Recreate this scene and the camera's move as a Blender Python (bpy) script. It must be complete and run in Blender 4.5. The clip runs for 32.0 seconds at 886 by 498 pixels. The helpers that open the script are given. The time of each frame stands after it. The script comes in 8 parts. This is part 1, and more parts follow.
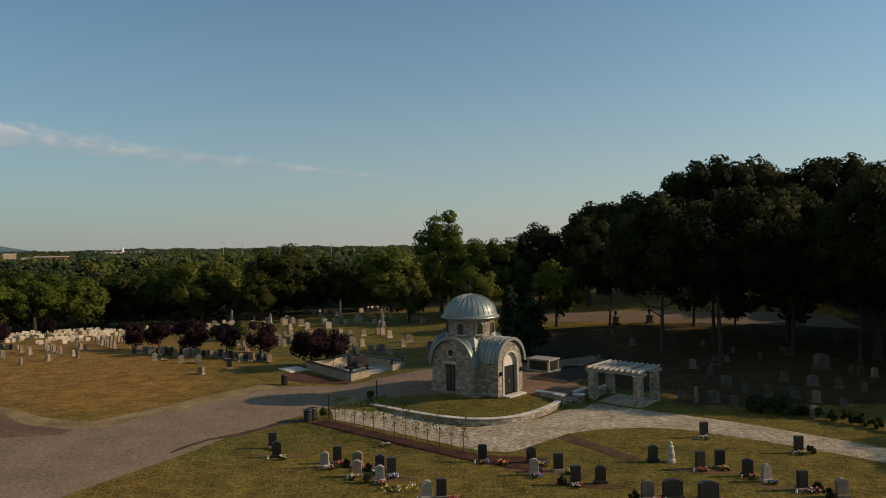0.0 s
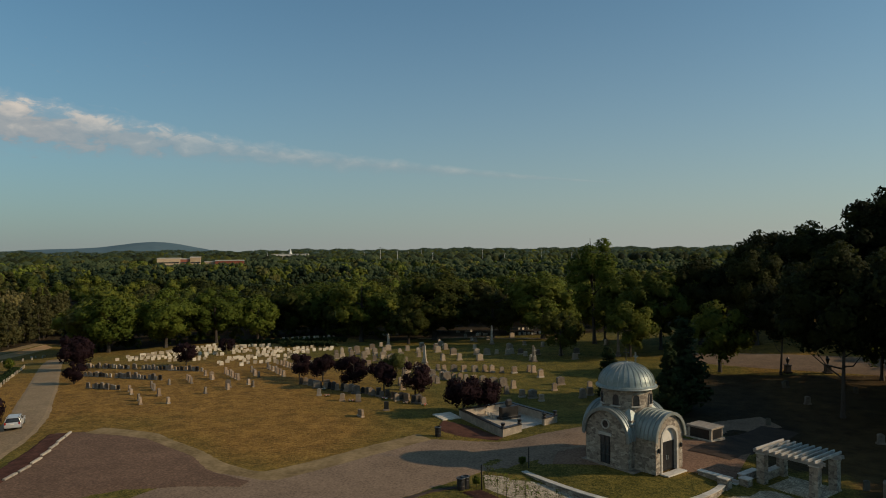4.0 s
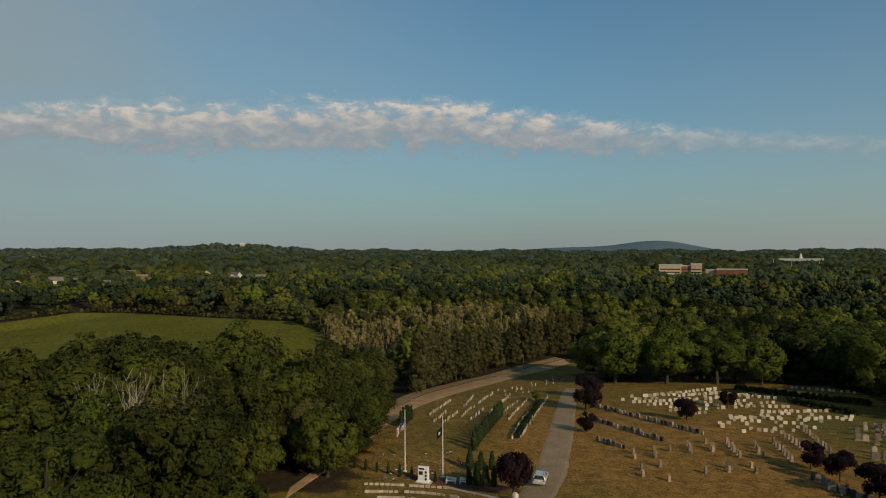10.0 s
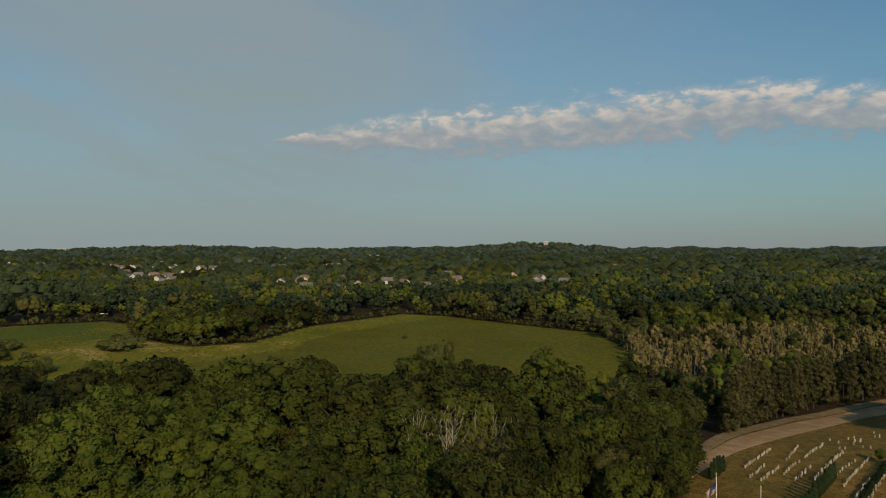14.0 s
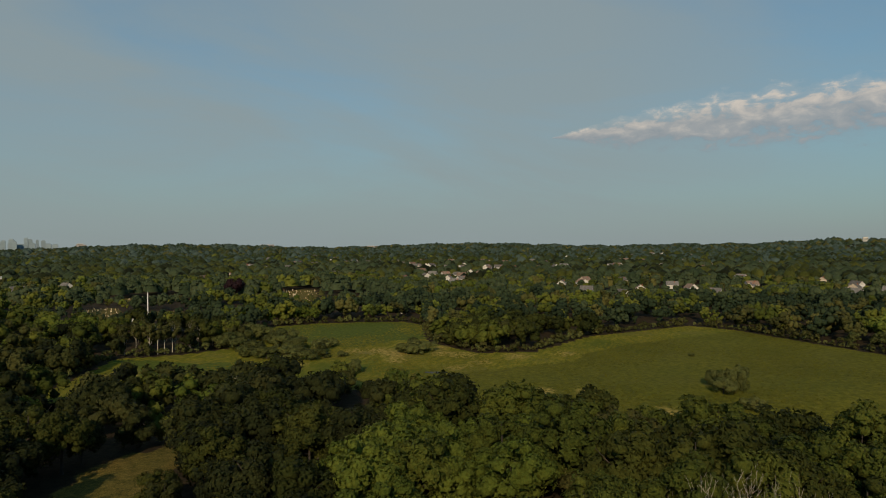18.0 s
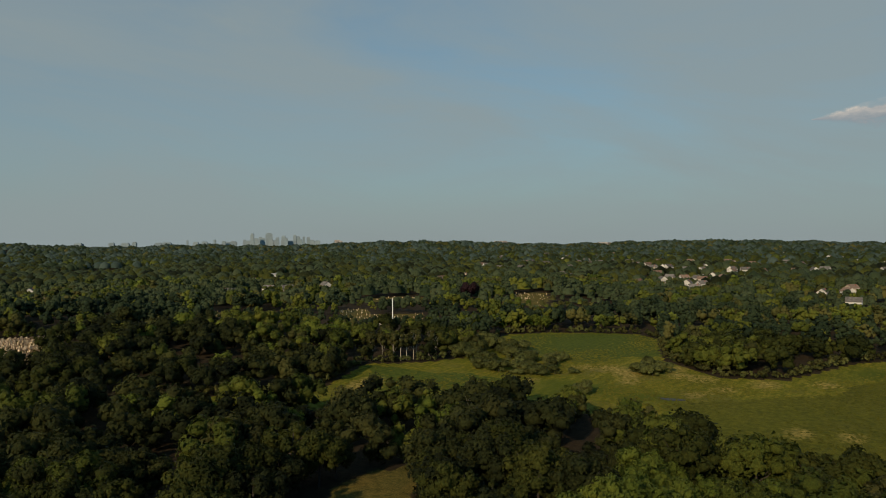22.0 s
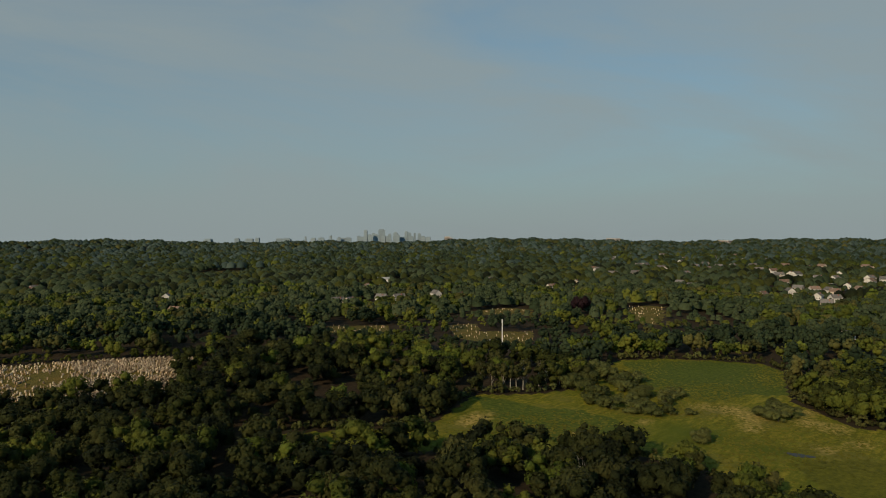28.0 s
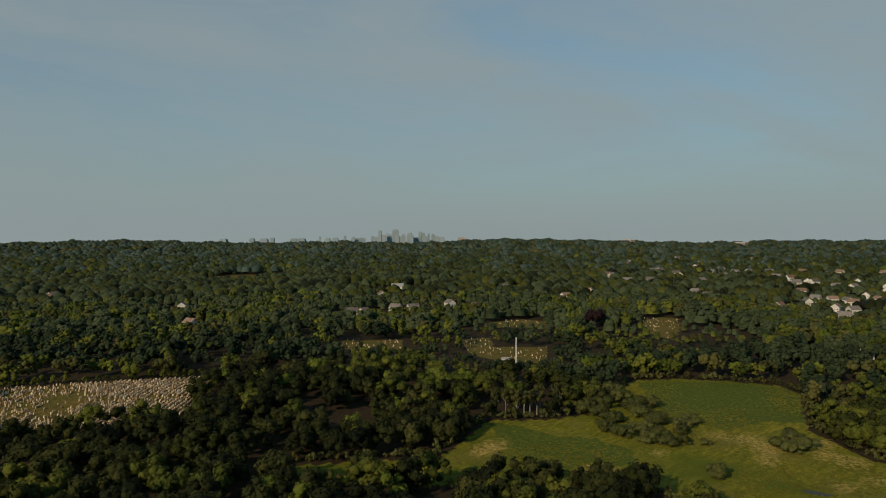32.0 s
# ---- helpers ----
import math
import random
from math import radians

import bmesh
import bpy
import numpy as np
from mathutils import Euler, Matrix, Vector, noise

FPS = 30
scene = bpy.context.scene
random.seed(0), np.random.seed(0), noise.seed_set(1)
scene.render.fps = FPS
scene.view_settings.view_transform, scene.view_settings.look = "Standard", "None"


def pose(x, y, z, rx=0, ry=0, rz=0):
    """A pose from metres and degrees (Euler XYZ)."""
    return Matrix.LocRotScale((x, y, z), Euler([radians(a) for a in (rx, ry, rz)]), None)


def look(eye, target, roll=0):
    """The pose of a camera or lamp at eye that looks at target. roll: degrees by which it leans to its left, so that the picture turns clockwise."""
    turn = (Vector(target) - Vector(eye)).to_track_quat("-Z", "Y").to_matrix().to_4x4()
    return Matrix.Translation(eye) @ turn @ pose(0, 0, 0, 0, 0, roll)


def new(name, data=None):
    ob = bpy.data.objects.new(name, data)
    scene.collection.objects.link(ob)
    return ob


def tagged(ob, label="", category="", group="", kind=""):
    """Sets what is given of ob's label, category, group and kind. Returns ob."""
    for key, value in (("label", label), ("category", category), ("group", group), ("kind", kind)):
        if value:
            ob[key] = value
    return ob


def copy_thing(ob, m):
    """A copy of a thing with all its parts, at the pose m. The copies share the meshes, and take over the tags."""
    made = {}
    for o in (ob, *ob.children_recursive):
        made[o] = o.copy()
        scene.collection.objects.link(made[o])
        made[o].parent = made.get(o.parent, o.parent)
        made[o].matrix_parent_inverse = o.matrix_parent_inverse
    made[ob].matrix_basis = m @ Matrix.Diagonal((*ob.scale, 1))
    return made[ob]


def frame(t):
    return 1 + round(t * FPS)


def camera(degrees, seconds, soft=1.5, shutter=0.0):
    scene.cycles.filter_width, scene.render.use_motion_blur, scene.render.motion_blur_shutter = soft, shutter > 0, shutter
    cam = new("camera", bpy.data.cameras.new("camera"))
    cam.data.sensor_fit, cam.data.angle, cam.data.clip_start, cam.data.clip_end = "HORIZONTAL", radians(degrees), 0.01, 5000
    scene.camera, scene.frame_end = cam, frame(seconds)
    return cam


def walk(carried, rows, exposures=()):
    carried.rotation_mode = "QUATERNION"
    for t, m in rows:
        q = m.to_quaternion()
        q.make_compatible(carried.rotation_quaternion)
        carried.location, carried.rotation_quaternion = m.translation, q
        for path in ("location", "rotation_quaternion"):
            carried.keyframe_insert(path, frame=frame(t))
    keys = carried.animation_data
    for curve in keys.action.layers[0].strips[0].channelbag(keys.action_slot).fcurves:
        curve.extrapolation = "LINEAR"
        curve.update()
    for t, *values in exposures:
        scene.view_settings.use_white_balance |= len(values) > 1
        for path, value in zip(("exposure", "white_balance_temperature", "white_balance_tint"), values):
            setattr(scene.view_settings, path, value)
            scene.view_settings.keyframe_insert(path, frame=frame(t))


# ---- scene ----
cam = camera(64.9, 32.0, 1.0)
PATH = [
    (0, (-0.676, 15.564, 15.28), (-0.784, 17.561, 15.273), -1.0),
    (0.5, (-0.618, 15.573, 16.018), (-0.727, 17.57, 16.012), -1.0),
    (1, (-0.625, 15.538, 16.841), (-0.754, 17.534, 16.838), -0.9),
    (1.5, (-0.738, 15.475, 17.525), (-0.895, 17.469, 17.522), -0.9),
    (2, (-0.919, 15.496, 18.402), (-1.122, 17.486, 18.398), -0.9),
    (2.5, (-0.921, 15.529, 19.076), (-1.176, 17.513, 19.074), -0.9),
    (3, (-0.787, 15.501, 20.029), (-1.141, 17.469, 20.03), -0.8),
    (3.5, (-0.954, 15.527, 20.844), (-1.398, 17.477, 20.845), -0.6),
    (5.5, (-0.535, 15.593, 24.679), (-1.363, 17.413, 24.686), -0.6),
    (6, (-0.682, 15.495, 25.939), (-1.615, 17.263, 25.945), -0.4),
    (6.5, (-0.75, 15.432, 26.877), (-1.771, 17.152, 26.883), -0.2),
    (7, (-0.798, 15.458, 27.846), (-1.914, 17.118, 27.853), -0.1),
    (7.5, (-0.87, 15.502, 28.992), (-2.085, 17.091, 28.998), 0.0),
    (8, (-0.936, 15.553, 29.989), (-2.238, 17.072, 29.994), -0.0),
    (8.5, (-1.046, 15.691, 31.022), (-2.446, 17.119, 31.027), -0.1),
    (9, (-0.498, 15.228, 32.188), (-1.982, 16.569, 32.192), -0.3),
    (9.5, (-0.517, 15.305, 33.258), (-2.086, 16.546, 33.261), -0.2),
    (10, (-0.596, 15.196, 34.231), (-2.233, 16.344, 34.232), -0.2),
    (10.5, (-0.326, 15.019, 35.462), (-2.037, 16.056, 35.463), -0.2),
    (11, (-0.245, 15.0, 36.516), (-2.012, 15.937, 36.516), -0.2),
    (11.5, (-0.381, 14.944, 37.566), (-2.198, 15.779, 37.565), -0.2),
    (12, (-0.685, 15.045, 38.306), (-2.545, 15.779, 38.305), -0.2),
    (12.5, (-0.606, 15.142, 39.301), (-2.497, 15.793, 39.3), -0.2),
    (13, (-0.366, 15.052, 40.456), (-2.281, 15.628, 40.453), -0.2),
    (13.5, (-0.661, 15.109, 41.426), (-2.603, 15.587, 41.422), -0.2),
    (14, (-0.915, 15.272, 42.356), (-2.881, 15.639, 42.351), -0.3),
    (14.5, (-0.913, 15.376, 43.243), (-2.897, 15.634, 43.236), -0.3),
    (15, (-2.42, 15.712, 44.116), (-4.415, 15.858, 44.109), -0.3),
    (15.5, (-3.485, 15.89, 44.718), (-5.485, 15.921, 44.71), -0.3),
    (17.5, (-3.914, 16.135, 49.103), (-5.885, 15.793, 49.091), -0.4),
    (18, (-3.937, 15.817, 50.352), (-5.892, 15.393, 50.339), -0.4),
    (18.5, (-4.122, 15.897, 51.394), (-6.06, 15.405, 51.38), -0.4),
    (19, (-4.142, 16.023, 52.608), (-6.062, 15.464, 52.593), -0.4),
    (19.5, (-4.372, 15.937, 53.765), (-6.269, 15.303, 53.75), -0.4),
    (20, (-4.412, 15.864, 54.997), (-6.28, 15.149, 54.979), -0.4),
    (20.5, (-4.522, 15.806, 56.24), (-6.355, 15.007, 56.222), -0.4),
    (21, (-4.59, 15.968, 57.816), (-6.384, 15.085, 57.795), -0.4),
    (21.5, (-4.783, 16.078, 59.274), (-6.536, 15.117, 59.252), -0.4),
    (22, (-5.165, 15.971, 60.74), (-6.877, 14.936, 60.716), -0.4),
    (22.5, (-5.326, 16.051, 62.289), (-6.997, 14.953, 62.262), -0.4),
    (23, (-5.469, 16.017, 63.767), (-7.115, 14.881, 63.739), -0.4),
    (23.5, (-5.527, 15.847, 65.405), (-7.141, 14.666, 65.375), -0.4),
    (24, (-5.63, 15.988, 66.892), (-7.215, 14.768, 66.861), -0.3),
    (24.5, (-5.409, 16.03, 68.4), (-6.975, 14.787, 68.367), -0.3),
    (25, (-5.546, 15.909, 70.04), (-7.09, 14.639, 70.005), -0.3),
    (25.5, (-5.664, 15.923, 71.528), (-7.2, 14.643, 71.492), -0.3),
    (27.5, (-5.32, 15.475, 78.755), (-6.849, 14.186, 78.713), -0.3),
    (28, (-5.24, 15.398, 80.298), (-6.769, 14.109, 80.257), -0.2),
    (28.5, (-5.261, 15.412, 82.133), (-6.788, 14.121, 82.09), -0.2),
    (29, (-5.098, 15.23, 83.976), (-6.622, 13.936, 83.932), -0.2),
    (29.5, (-5.163, 15.337, 85.736), (-6.684, 14.039, 85.692), -0.2),
    (30, (-5.718, 15.124, 87.252), (-7.236, 13.823, 87.208), -0.2),
    (30.5, (-5.206, 15.215, 89.333), (-6.721, 13.911, 89.287), -0.2),
    (31, (-5.456, 15.095, 91.054), (-6.968, 13.786, 91.009), -0.2),
    (31.5, (-5.305, 15.081, 92.859), (-6.813, 13.768, 92.813), -0.1),
    (32, (-5.515, 15.093, 94.303), (-7.018, 13.774, 94.257), -0.1),
]
EXPOSURES = [(0, 0.25, 6820, 15), (3, 0.12, 6600, 11), (6, 0, 6500, 10), (32, 0, 6500, 10)]
walk(cam, [(t, look(eye, target, roll)) for t, eye, target, roll in PATH], EXPOSURES)

# ---- light ----
SUN_AZ, SUN_EL = radians(86), radians(25)
world = bpy.data.worlds.new("world")
scene.world = world
world.use_nodes = True


def node(tree, kind, **values):
    n = tree.nodes.new(kind)
    for key, value in values.items():
        if key in n.inputs:
            n.inputs[key].default_value = value
    return n


def math_node(tree, op, a, b=None, c=None, clamp=False):
    n = tree.nodes.new("ShaderNodeMath")
    n.operation, n.use_clamp = op, clamp
    for k, v in enumerate((a, b, c)):
        if v is None:
            continue
        if isinstance(v, (int, float)):
            n.inputs[k].default_value = v
        else:
            tree.links.new(v, n.inputs[k])
    return n.outputs[0]


def ramp(tree, value, stops):
    n = tree.nodes.new("ShaderNodeValToRGB")
    while len(n.color_ramp.elements) < len(stops):
        n.color_ramp.elements.new(0.5)
    for e, (p, c) in zip(n.color_ramp.elements, stops):
        e.position, e.color = p, (*c, 1) if len(c) == 3 else c
    tree.links.new(value, n.inputs[0])
    return n.outputs[0]


def mix(tree, fac, a, b, blend="MIX"):
    n = tree.nodes.new("ShaderNodeMix")
    n.data_type, n.blend_type = "RGBA", blend
    for slot, v in ((0, fac), (6, a), (7, b)):
        if isinstance(v, (int, float)):
            n.inputs[slot].default_value = v
        elif isinstance(v, tuple):
            n.inputs[slot].default_value = (*v, 1)
        else:
            tree.links.new(v, n.inputs[slot])
    return n.outputs[2]


def build_sky():
    """Clear evening sky with a bank of small heaped clouds low in the north-west and thin high cloud in the west."""
    t = world.node_tree
    t.nodes.clear()
    sky = t.nodes.new("ShaderNodeTexSky")
    sky.sky_type, sky.sun_disc = "NISHITA", False
    sky.sun_elevation, sky.sun_rotation = SUN_EL, SUN_AZ
    sky.altitude, sky.air_density, sky.dust_density, sky.ozone_density = 50, 1.0, 0.8, 2.0
    coord = t.nodes.new("ShaderNodeTexCoord")
    sep = t.nodes.new("ShaderNodeSeparateXYZ")
    t.links.new(coord.outputs["Generated"], sep.inputs[0])
    x, y, z = sep.outputs
    bearing = math_node(t, "MULTIPLY", math_node(t, "ARCTAN2", math_node(t, "MULTIPLY", x, -1.0), y), 57.2958)
    height = math_node(t, "MULTIPLY", math_node(t, "ARCSINE", z), 57.2958)
    # pale haze low down, as over damp country
    low = math_node(t, "POWER", 2.718, math_node(t, "MULTIPLY", math_node(t, "MAXIMUM", height, 0.0), -0.085))
    clear = mix(t, 1.0, sky.outputs[0], (0.54, 1.0, 1.07), "MULTIPLY")
    sunward = math_node(t, "MULTIPLY", math_node(t, "SUBTRACT", 45.0, bearing), 0.014, clamp=True)
    haze = mix(t, sunward, (2.86, 3.06, 3.02), (4.7, 4.65, 4.3))
    clear = mix(t, math_node(t, "MULTIPLY", low, 0.86), clear, haze)
    # the bank's middle line and half thickness, in degrees
    north, south = math_node(t, "MULTIPLY", math_node(t, "SUBTRACT", 56.0, bearing), 0.088), math_node(t, "MULTIPLY", math_node(t, "SUBTRACT", bearing, 56.0), 0.04)
    middle = math_node(t, "SUBTRACT", 10.0, math_node(t, "SMOOTH_MAX", north, south, 0.5))
    thick = ramp(t, math_node(t, "MULTIPLY", bearing, 0.01, clamp=True), [(0.0, (0.0,) * 3), (0.14, (0.16,) * 3), (0.35, (0.46,) * 3), (0.47, (0.86,) * 3), (0.58, (1.0,) * 3), (0.80, (0.86,) * 3), (0.88, (0.5,) * 3), (0.935, (0.0,) * 3)])
    half = math_node(t, "MAXIMUM", math_node(t, "MULTIPLY", thick, 2.4), 0.02)
    rel = math_node(t, "DIVIDE", math_node(t, "SUBTRACT", height, middle), half)
    place = t.nodes.new("ShaderNodeCombineXYZ")
    t.links.new(bearing, place.inputs[0])
    t.links.new(math_node(t, "MULTIPLY", height, 2.0), place.inputs[1])
    puff = node(t, "ShaderNodeTexNoise", Scale=0.5, Detail=7.0, Roughness=0.56, Distortion=0.3)
    t.links.new(place.outputs[0], puff.inputs["Vector"])
    fine = node(t, "ShaderNodeTexNoise", Scale=1.5, Detail=6.0, Roughness=0.6)
    t.links.new(place.outputs[0], fine.inputs["Vector"])
    # streaks of the high veil slant up to the south
    slant = t.nodes.new("ShaderNodeCombineXYZ")
    t.links.new(math_node(t, "ADD", math_node(t, "MULTIPLY", bearing, 0.5), math_node(t, "MULTIPLY", height, 0.7)), slant.inputs[0])
    t.links.new(math_node(t, "SUBTRACT", math_node(t, "MULTIPLY", height, 2.0), math_node(t, "MULTIPLY", bearing, 0.45)), slant.inputs[1])
    wide = node(t, "ShaderNodeTexNoise", Scale=0.05, Detail=6.0, Roughness=0.58, Distortion=0.5)
    t.links.new(slant.outputs[0], wide.inputs["Vector"])
    lump = math_node(t, "SUBTRACT", puff.outputs[0], 0.5)
    edge = math_node(t, "SUBTRACT", math_node(t, "ADD", math_node(t, "MULTIPLY", lump, 2.8), 0.9), math_node(t, "ABSOLUTE", rel))
    edge = math_node(t, "ADD", edge, math_node(t, "MULTIPLY", math_node(t, "SUBTRACT", fine.outputs[0], 0.5), 0.8))
    bank = math_node(t, "MULTIPLY", edge, 2.0, clamp=True)
    there = math_node(t, "GREATER_THAN", half, 0.05)
    bank = math_node(t, "MULTIPLY", bank, math_node(t, "MULTIPLY", there, math_node(t, "MULTIPLY", math_node(t, "SUBTRACT", bearing, 22.0), 0.042, clamp=True)))
    # eastwards the bank thins to a pale wash
    wash = math_node(t, "SUBTRACT", math_node(t, "ADD", 1.15, math_node(t, "MULTIPLY", lump, 1.6)), math_node(t, "ABSOLUTE", rel))
    wash = math_node(t, "MULTIPLY", math_node(t, "MULTIPLY", wash, 0.9, clamp=True), math_node(t, "MULTIPLY", there, math_node(t, "MULTIPLY", math_node(t, "ADD", bearing, 8.0), 0.016, clamp=True)))
    bank = math_node(t, "MAXIMUM", bank, math_node(t, "MULTIPLY", wash, 0.75))
    # lit tops, blue-grey undersides
    top = math_node(t, "ADD", math_node(t, "MULTIPLY", rel, 0.42), math_node(t, "ADD", 0.42, math_node(t, "MULTIPLY", lump, 1.5)), clamp=True)
    bright = ramp(t, top, [(0.1, (2.9, 3.35, 3.7)), (0.45, (4.0, 4.15, 4.2)), (0.9, (7.3, 6.5, 5.6))])
    # thin high veil towards the west and south-west
    vfade = math_node(t, "MULTIPLY", math_node(t, "DIVIDE", math_node(t, "SUBTRACT", bearing, 48.0), 42.0, clamp=True), 0.86)
    veil = math_node(t, "MULTIPLY", math_node(t, "ADD", math_node(t, "MULTIPLY", math_node(t, "SUBTRACT", wide.outputs[0], 0.5), 1.8), 0.81, clamp=True), vfade)
    clear = mix(t, veil, clear, (3.1, 3.71, 3.78))
    colour = mix(t, math_node(t, "MULTIPLY", bank, 0.9), clear, bright)
    # small scraps above the bank
    scrap = math_node(t, "MULTIPLY", math_node(t, "SUBTRACT", fine.outputs[0], 0.64), 6.0, clamp=True)
    zone = math_node(t, "SUBTRACT", 1.0, math_node(t, "ABSOLUTE", math_node(t, "DIVIDE", math_node(t, "SUBTRACT", height, 14.0), 2.5)), clamp=True)
    zone2 = math_node(t, "SUBTRACT", 1.0, math_node(t, "ABSOLUTE", math_node(t, "DIVIDE", math_node(t, "SUBTRACT", bearing, 40.0), 12.0)), clamp=True)
    colour = mix(t, math_node(t, "MULTIPLY", scrap, math_node(t, "MULTIPLY", zone, zone2)), colour, (3.2, 3.3, 3.5))
    back = node(t, "ShaderNodeBackground", Strength=0.085)
    t.links.new(colour, back.inputs[0])
    out = t.nodes.new("ShaderNodeOutputWorld")
    t.links.new(back.outputs[0], out.inputs[0])


build_sky()
sun = new("sun", bpy.data.lights.new("sun", "SUN"))
sun.data.energy, sun.data.angle, sun.data.color = 3.5, radians(0.6), (1.0, 0.77, 0.50)
sun.matrix_world = look((200 * math.sin(SUN_AZ), 200 * math.cos(SUN_AZ), 200 * math.tan(SUN_EL)), (0, 0, 0))


# ---- materials ----
def material(name, rough=0.8, metal=0.0):
    m = bpy.data.materials.new(name)
    m.use_nodes = True
    t = m.node_tree
    b = t.nodes["Principled BSDF"]
    b.inputs["Roughness"].default_value, b.inputs["Metallic"].default_value = rough, metal
    return m, t, b


def noise_of(t, scale, detail=5.0, rough=0.55, coord="Object", stretch=None):
    c = t.nodes.new("ShaderNodeTexCoord")
    v = c.outputs[coord]
    if stretch:
        mp = t.nodes.new("ShaderNodeMapping")
        mp.inputs["Scale"].default_value = stretch
        t.links.new(v, mp.inputs[0])
        v = mp.outputs[0]
    n = node(t, "ShaderNodeTexNoise", Scale=scale, Detail=detail, Roughness=rough)
    t.links.new(v, n.inputs["Vector"])
    return n.outputs[0]


def world_noise(t, scale, detail=5.0, rough=0.55, stretch=None):
    g = t.nodes.new("ShaderNodeNewGeometry")
    v = g.outputs["Position"]
    if stretch:
        mp = t.nodes.new("ShaderNodeMapping")
        mp.inputs["Scale"].default_value = stretch
        t.links.new(v, mp.inputs[0])
        v = mp.outputs[0]
    n = node(t, "ShaderNodeTexNoise", Scale=scale, Detail=detail, Roughness=rough)
    t.links.new(v, n.inputs["Vector"])
    return n.outputs[0]


def bump_on(t, b, height, strength=0.4, distance=0.05):
    n = node(t, "ShaderNodeBump", Strength=strength, Distance=distance)
    t.links.new(height, n.inputs["Height"])
    t.links.new(n.outputs[0], b.inputs["Normal"])


def two_tone(name, dark, light, scale, rough=0.8, metal=0.0, bump=0.3, fine=6.0, distance=0.02, share=0.6):
    """A surface with stains at one scale and grain at a finer one."""
    m, t, b = material(name, rough, metal)
    if rough >= 0.85:
        b.inputs["Specular IOR Level"].default_value = 0.12
    big, small = noise_of(t, scale), noise_of(t, scale * fine)
    f = math_node(t, "ADD", math_node(t, "MULTIPLY", big, share), math_node(t, "MULTIPLY", small, 1.0 - share))
    info = t.nodes.new("ShaderNodeObjectInfo")
    f = math_node(t, "ADD", f, math_node(t, "MULTIPLY", math_node(t, "SUBTRACT", info.outputs["Random"], 0.5), 0.25))
    t.links.new(ramp(t, f, [(0.36, dark), (0.64, light)]), b.inputs["Base Color"])
    bump_on(t, b, small, bump, distance)
    return m


def foliage(name, dark, mid, light):
    """Leaves: each clump and each tree with a tone of its own, thin enough to let some sun through."""
    m, t, b = material(name, 0.75)
    geo, info = t.nodes.new("ShaderNodeNewGeometry"), t.nodes.new("ShaderNodeObjectInfo")
    patch, stand, grain, spray = world_noise(t, 0.035, 3.0), world_noise(t, 0.085, 2.0), world_noise(t, 1.1, 6.0, 0.8), world_noise(t, 3.4, 3.0, 0.7)
    tone = t.nodes.new("ShaderNodeAttribute")
    tone.attribute_name = "tone"
    f = 0.5
    for value, middle, weight in ((geo.outputs["Random Per Island"], 0.5, 0.2), (info.outputs["Random"], 0.5, 0.42), (tone.outputs["Fac"], 0.0, 0.55),
                                  (stand, 0.5, 0.5), (patch, 0.45, 0.7), (grain, 0.5, 0.9), (spray, 0.5, 1.1)):
        f = math_node(t, "ADD", math_node(t, "MULTIPLY", math_node(t, "SUBTRACT", value, middle), weight), f)
    c = ramp(t, f, [(0.1, dark), (0.5, mid), (0.95, light)])
    t.links.new(c, b.inputs["Base Color"])
    b.inputs["Specular IOR Level"].default_value = 0.15
    bump_on(t, b, math_node(t, "ADD", grain, math_node(t, "MULTIPLY", spray, 0.4)), 0.9, 0.6)
    thin = t.nodes.new("ShaderNodeBsdfTranslucent")
    t.links.new(c, thin.inputs[0])
    blend = t.nodes.new("ShaderNodeMixShader")
    blend.inputs[0].default_value = 0.34
    t.links.new(b.outputs[0], blend.inputs[1])
    t.links.new(thin.outputs[0], blend.inputs[2])
    t.links.new(blend.outputs[0], t.nodes["Material Output"].inputs[0])
    return m


LEAF = foliage("leaf_green", (0.026, 0.037, 0.0064), (0.073, 0.092, 0.0136), (0.155, 0.166, 0.0248))
LEAF_DARK = foliage("leaf_dark_green", (0.016, 0.022, 0.0048), (0.046, 0.055, 0.0096), (0.10, 0.105, 0.0176))
# near-black green: shade of the hill and south-west woods is in it
LEAF_SHADED = foliage("leaf_shaded_green", (0.010, 0.014, 0.005), (0.028, 0.035, 0.009), (0.074, 0.078, 0.019))
LEAF_FRESH = foliage("leaf_fresh_green", (0.03, 0.044, 0.008), (0.082, 0.108, 0.0176), (0.16, 0.18, 0.0288))
# distance haze is put into these two leaf colours as extra blue
LEAF_FAR = foliage("leaf_hazy_green", (0.018, 0.031, 0.014), (0.042, 0.062, 0.026), (0.08, 0.102, 0.046))
LEAF_HAZE = foliage("leaf_distant_hazy_green", (0.030, 0.050, 0.040), (0.056, 0.086, 0.068), (0.090, 0.124, 0.098))
LEAF_LIGHT = foliage("leaf_light_green", (0.040, 0.060, 0.008), (0.095, 0.125, 0.017), (0.17, 0.20, 0.029))
LEAF_WILLOW = foliage("leaf_grey_green", (0.050, 0.058, 0.0152), (0.105, 0.116, 0.032), (0.18, 0.19, 0.0576))
LEAF_OLIVE = foliage("leaf_olive", (0.035, 0.038, 0.0104), (0.075, 0.078, 0.0208), (0.14, 0.13, 0.036))
LEAF_PURPLE = foliage("leaf_purple", (0.012, 0.006, 0.008), (0.026, 0.012, 0.016), (0.05, 0.024, 0.028))
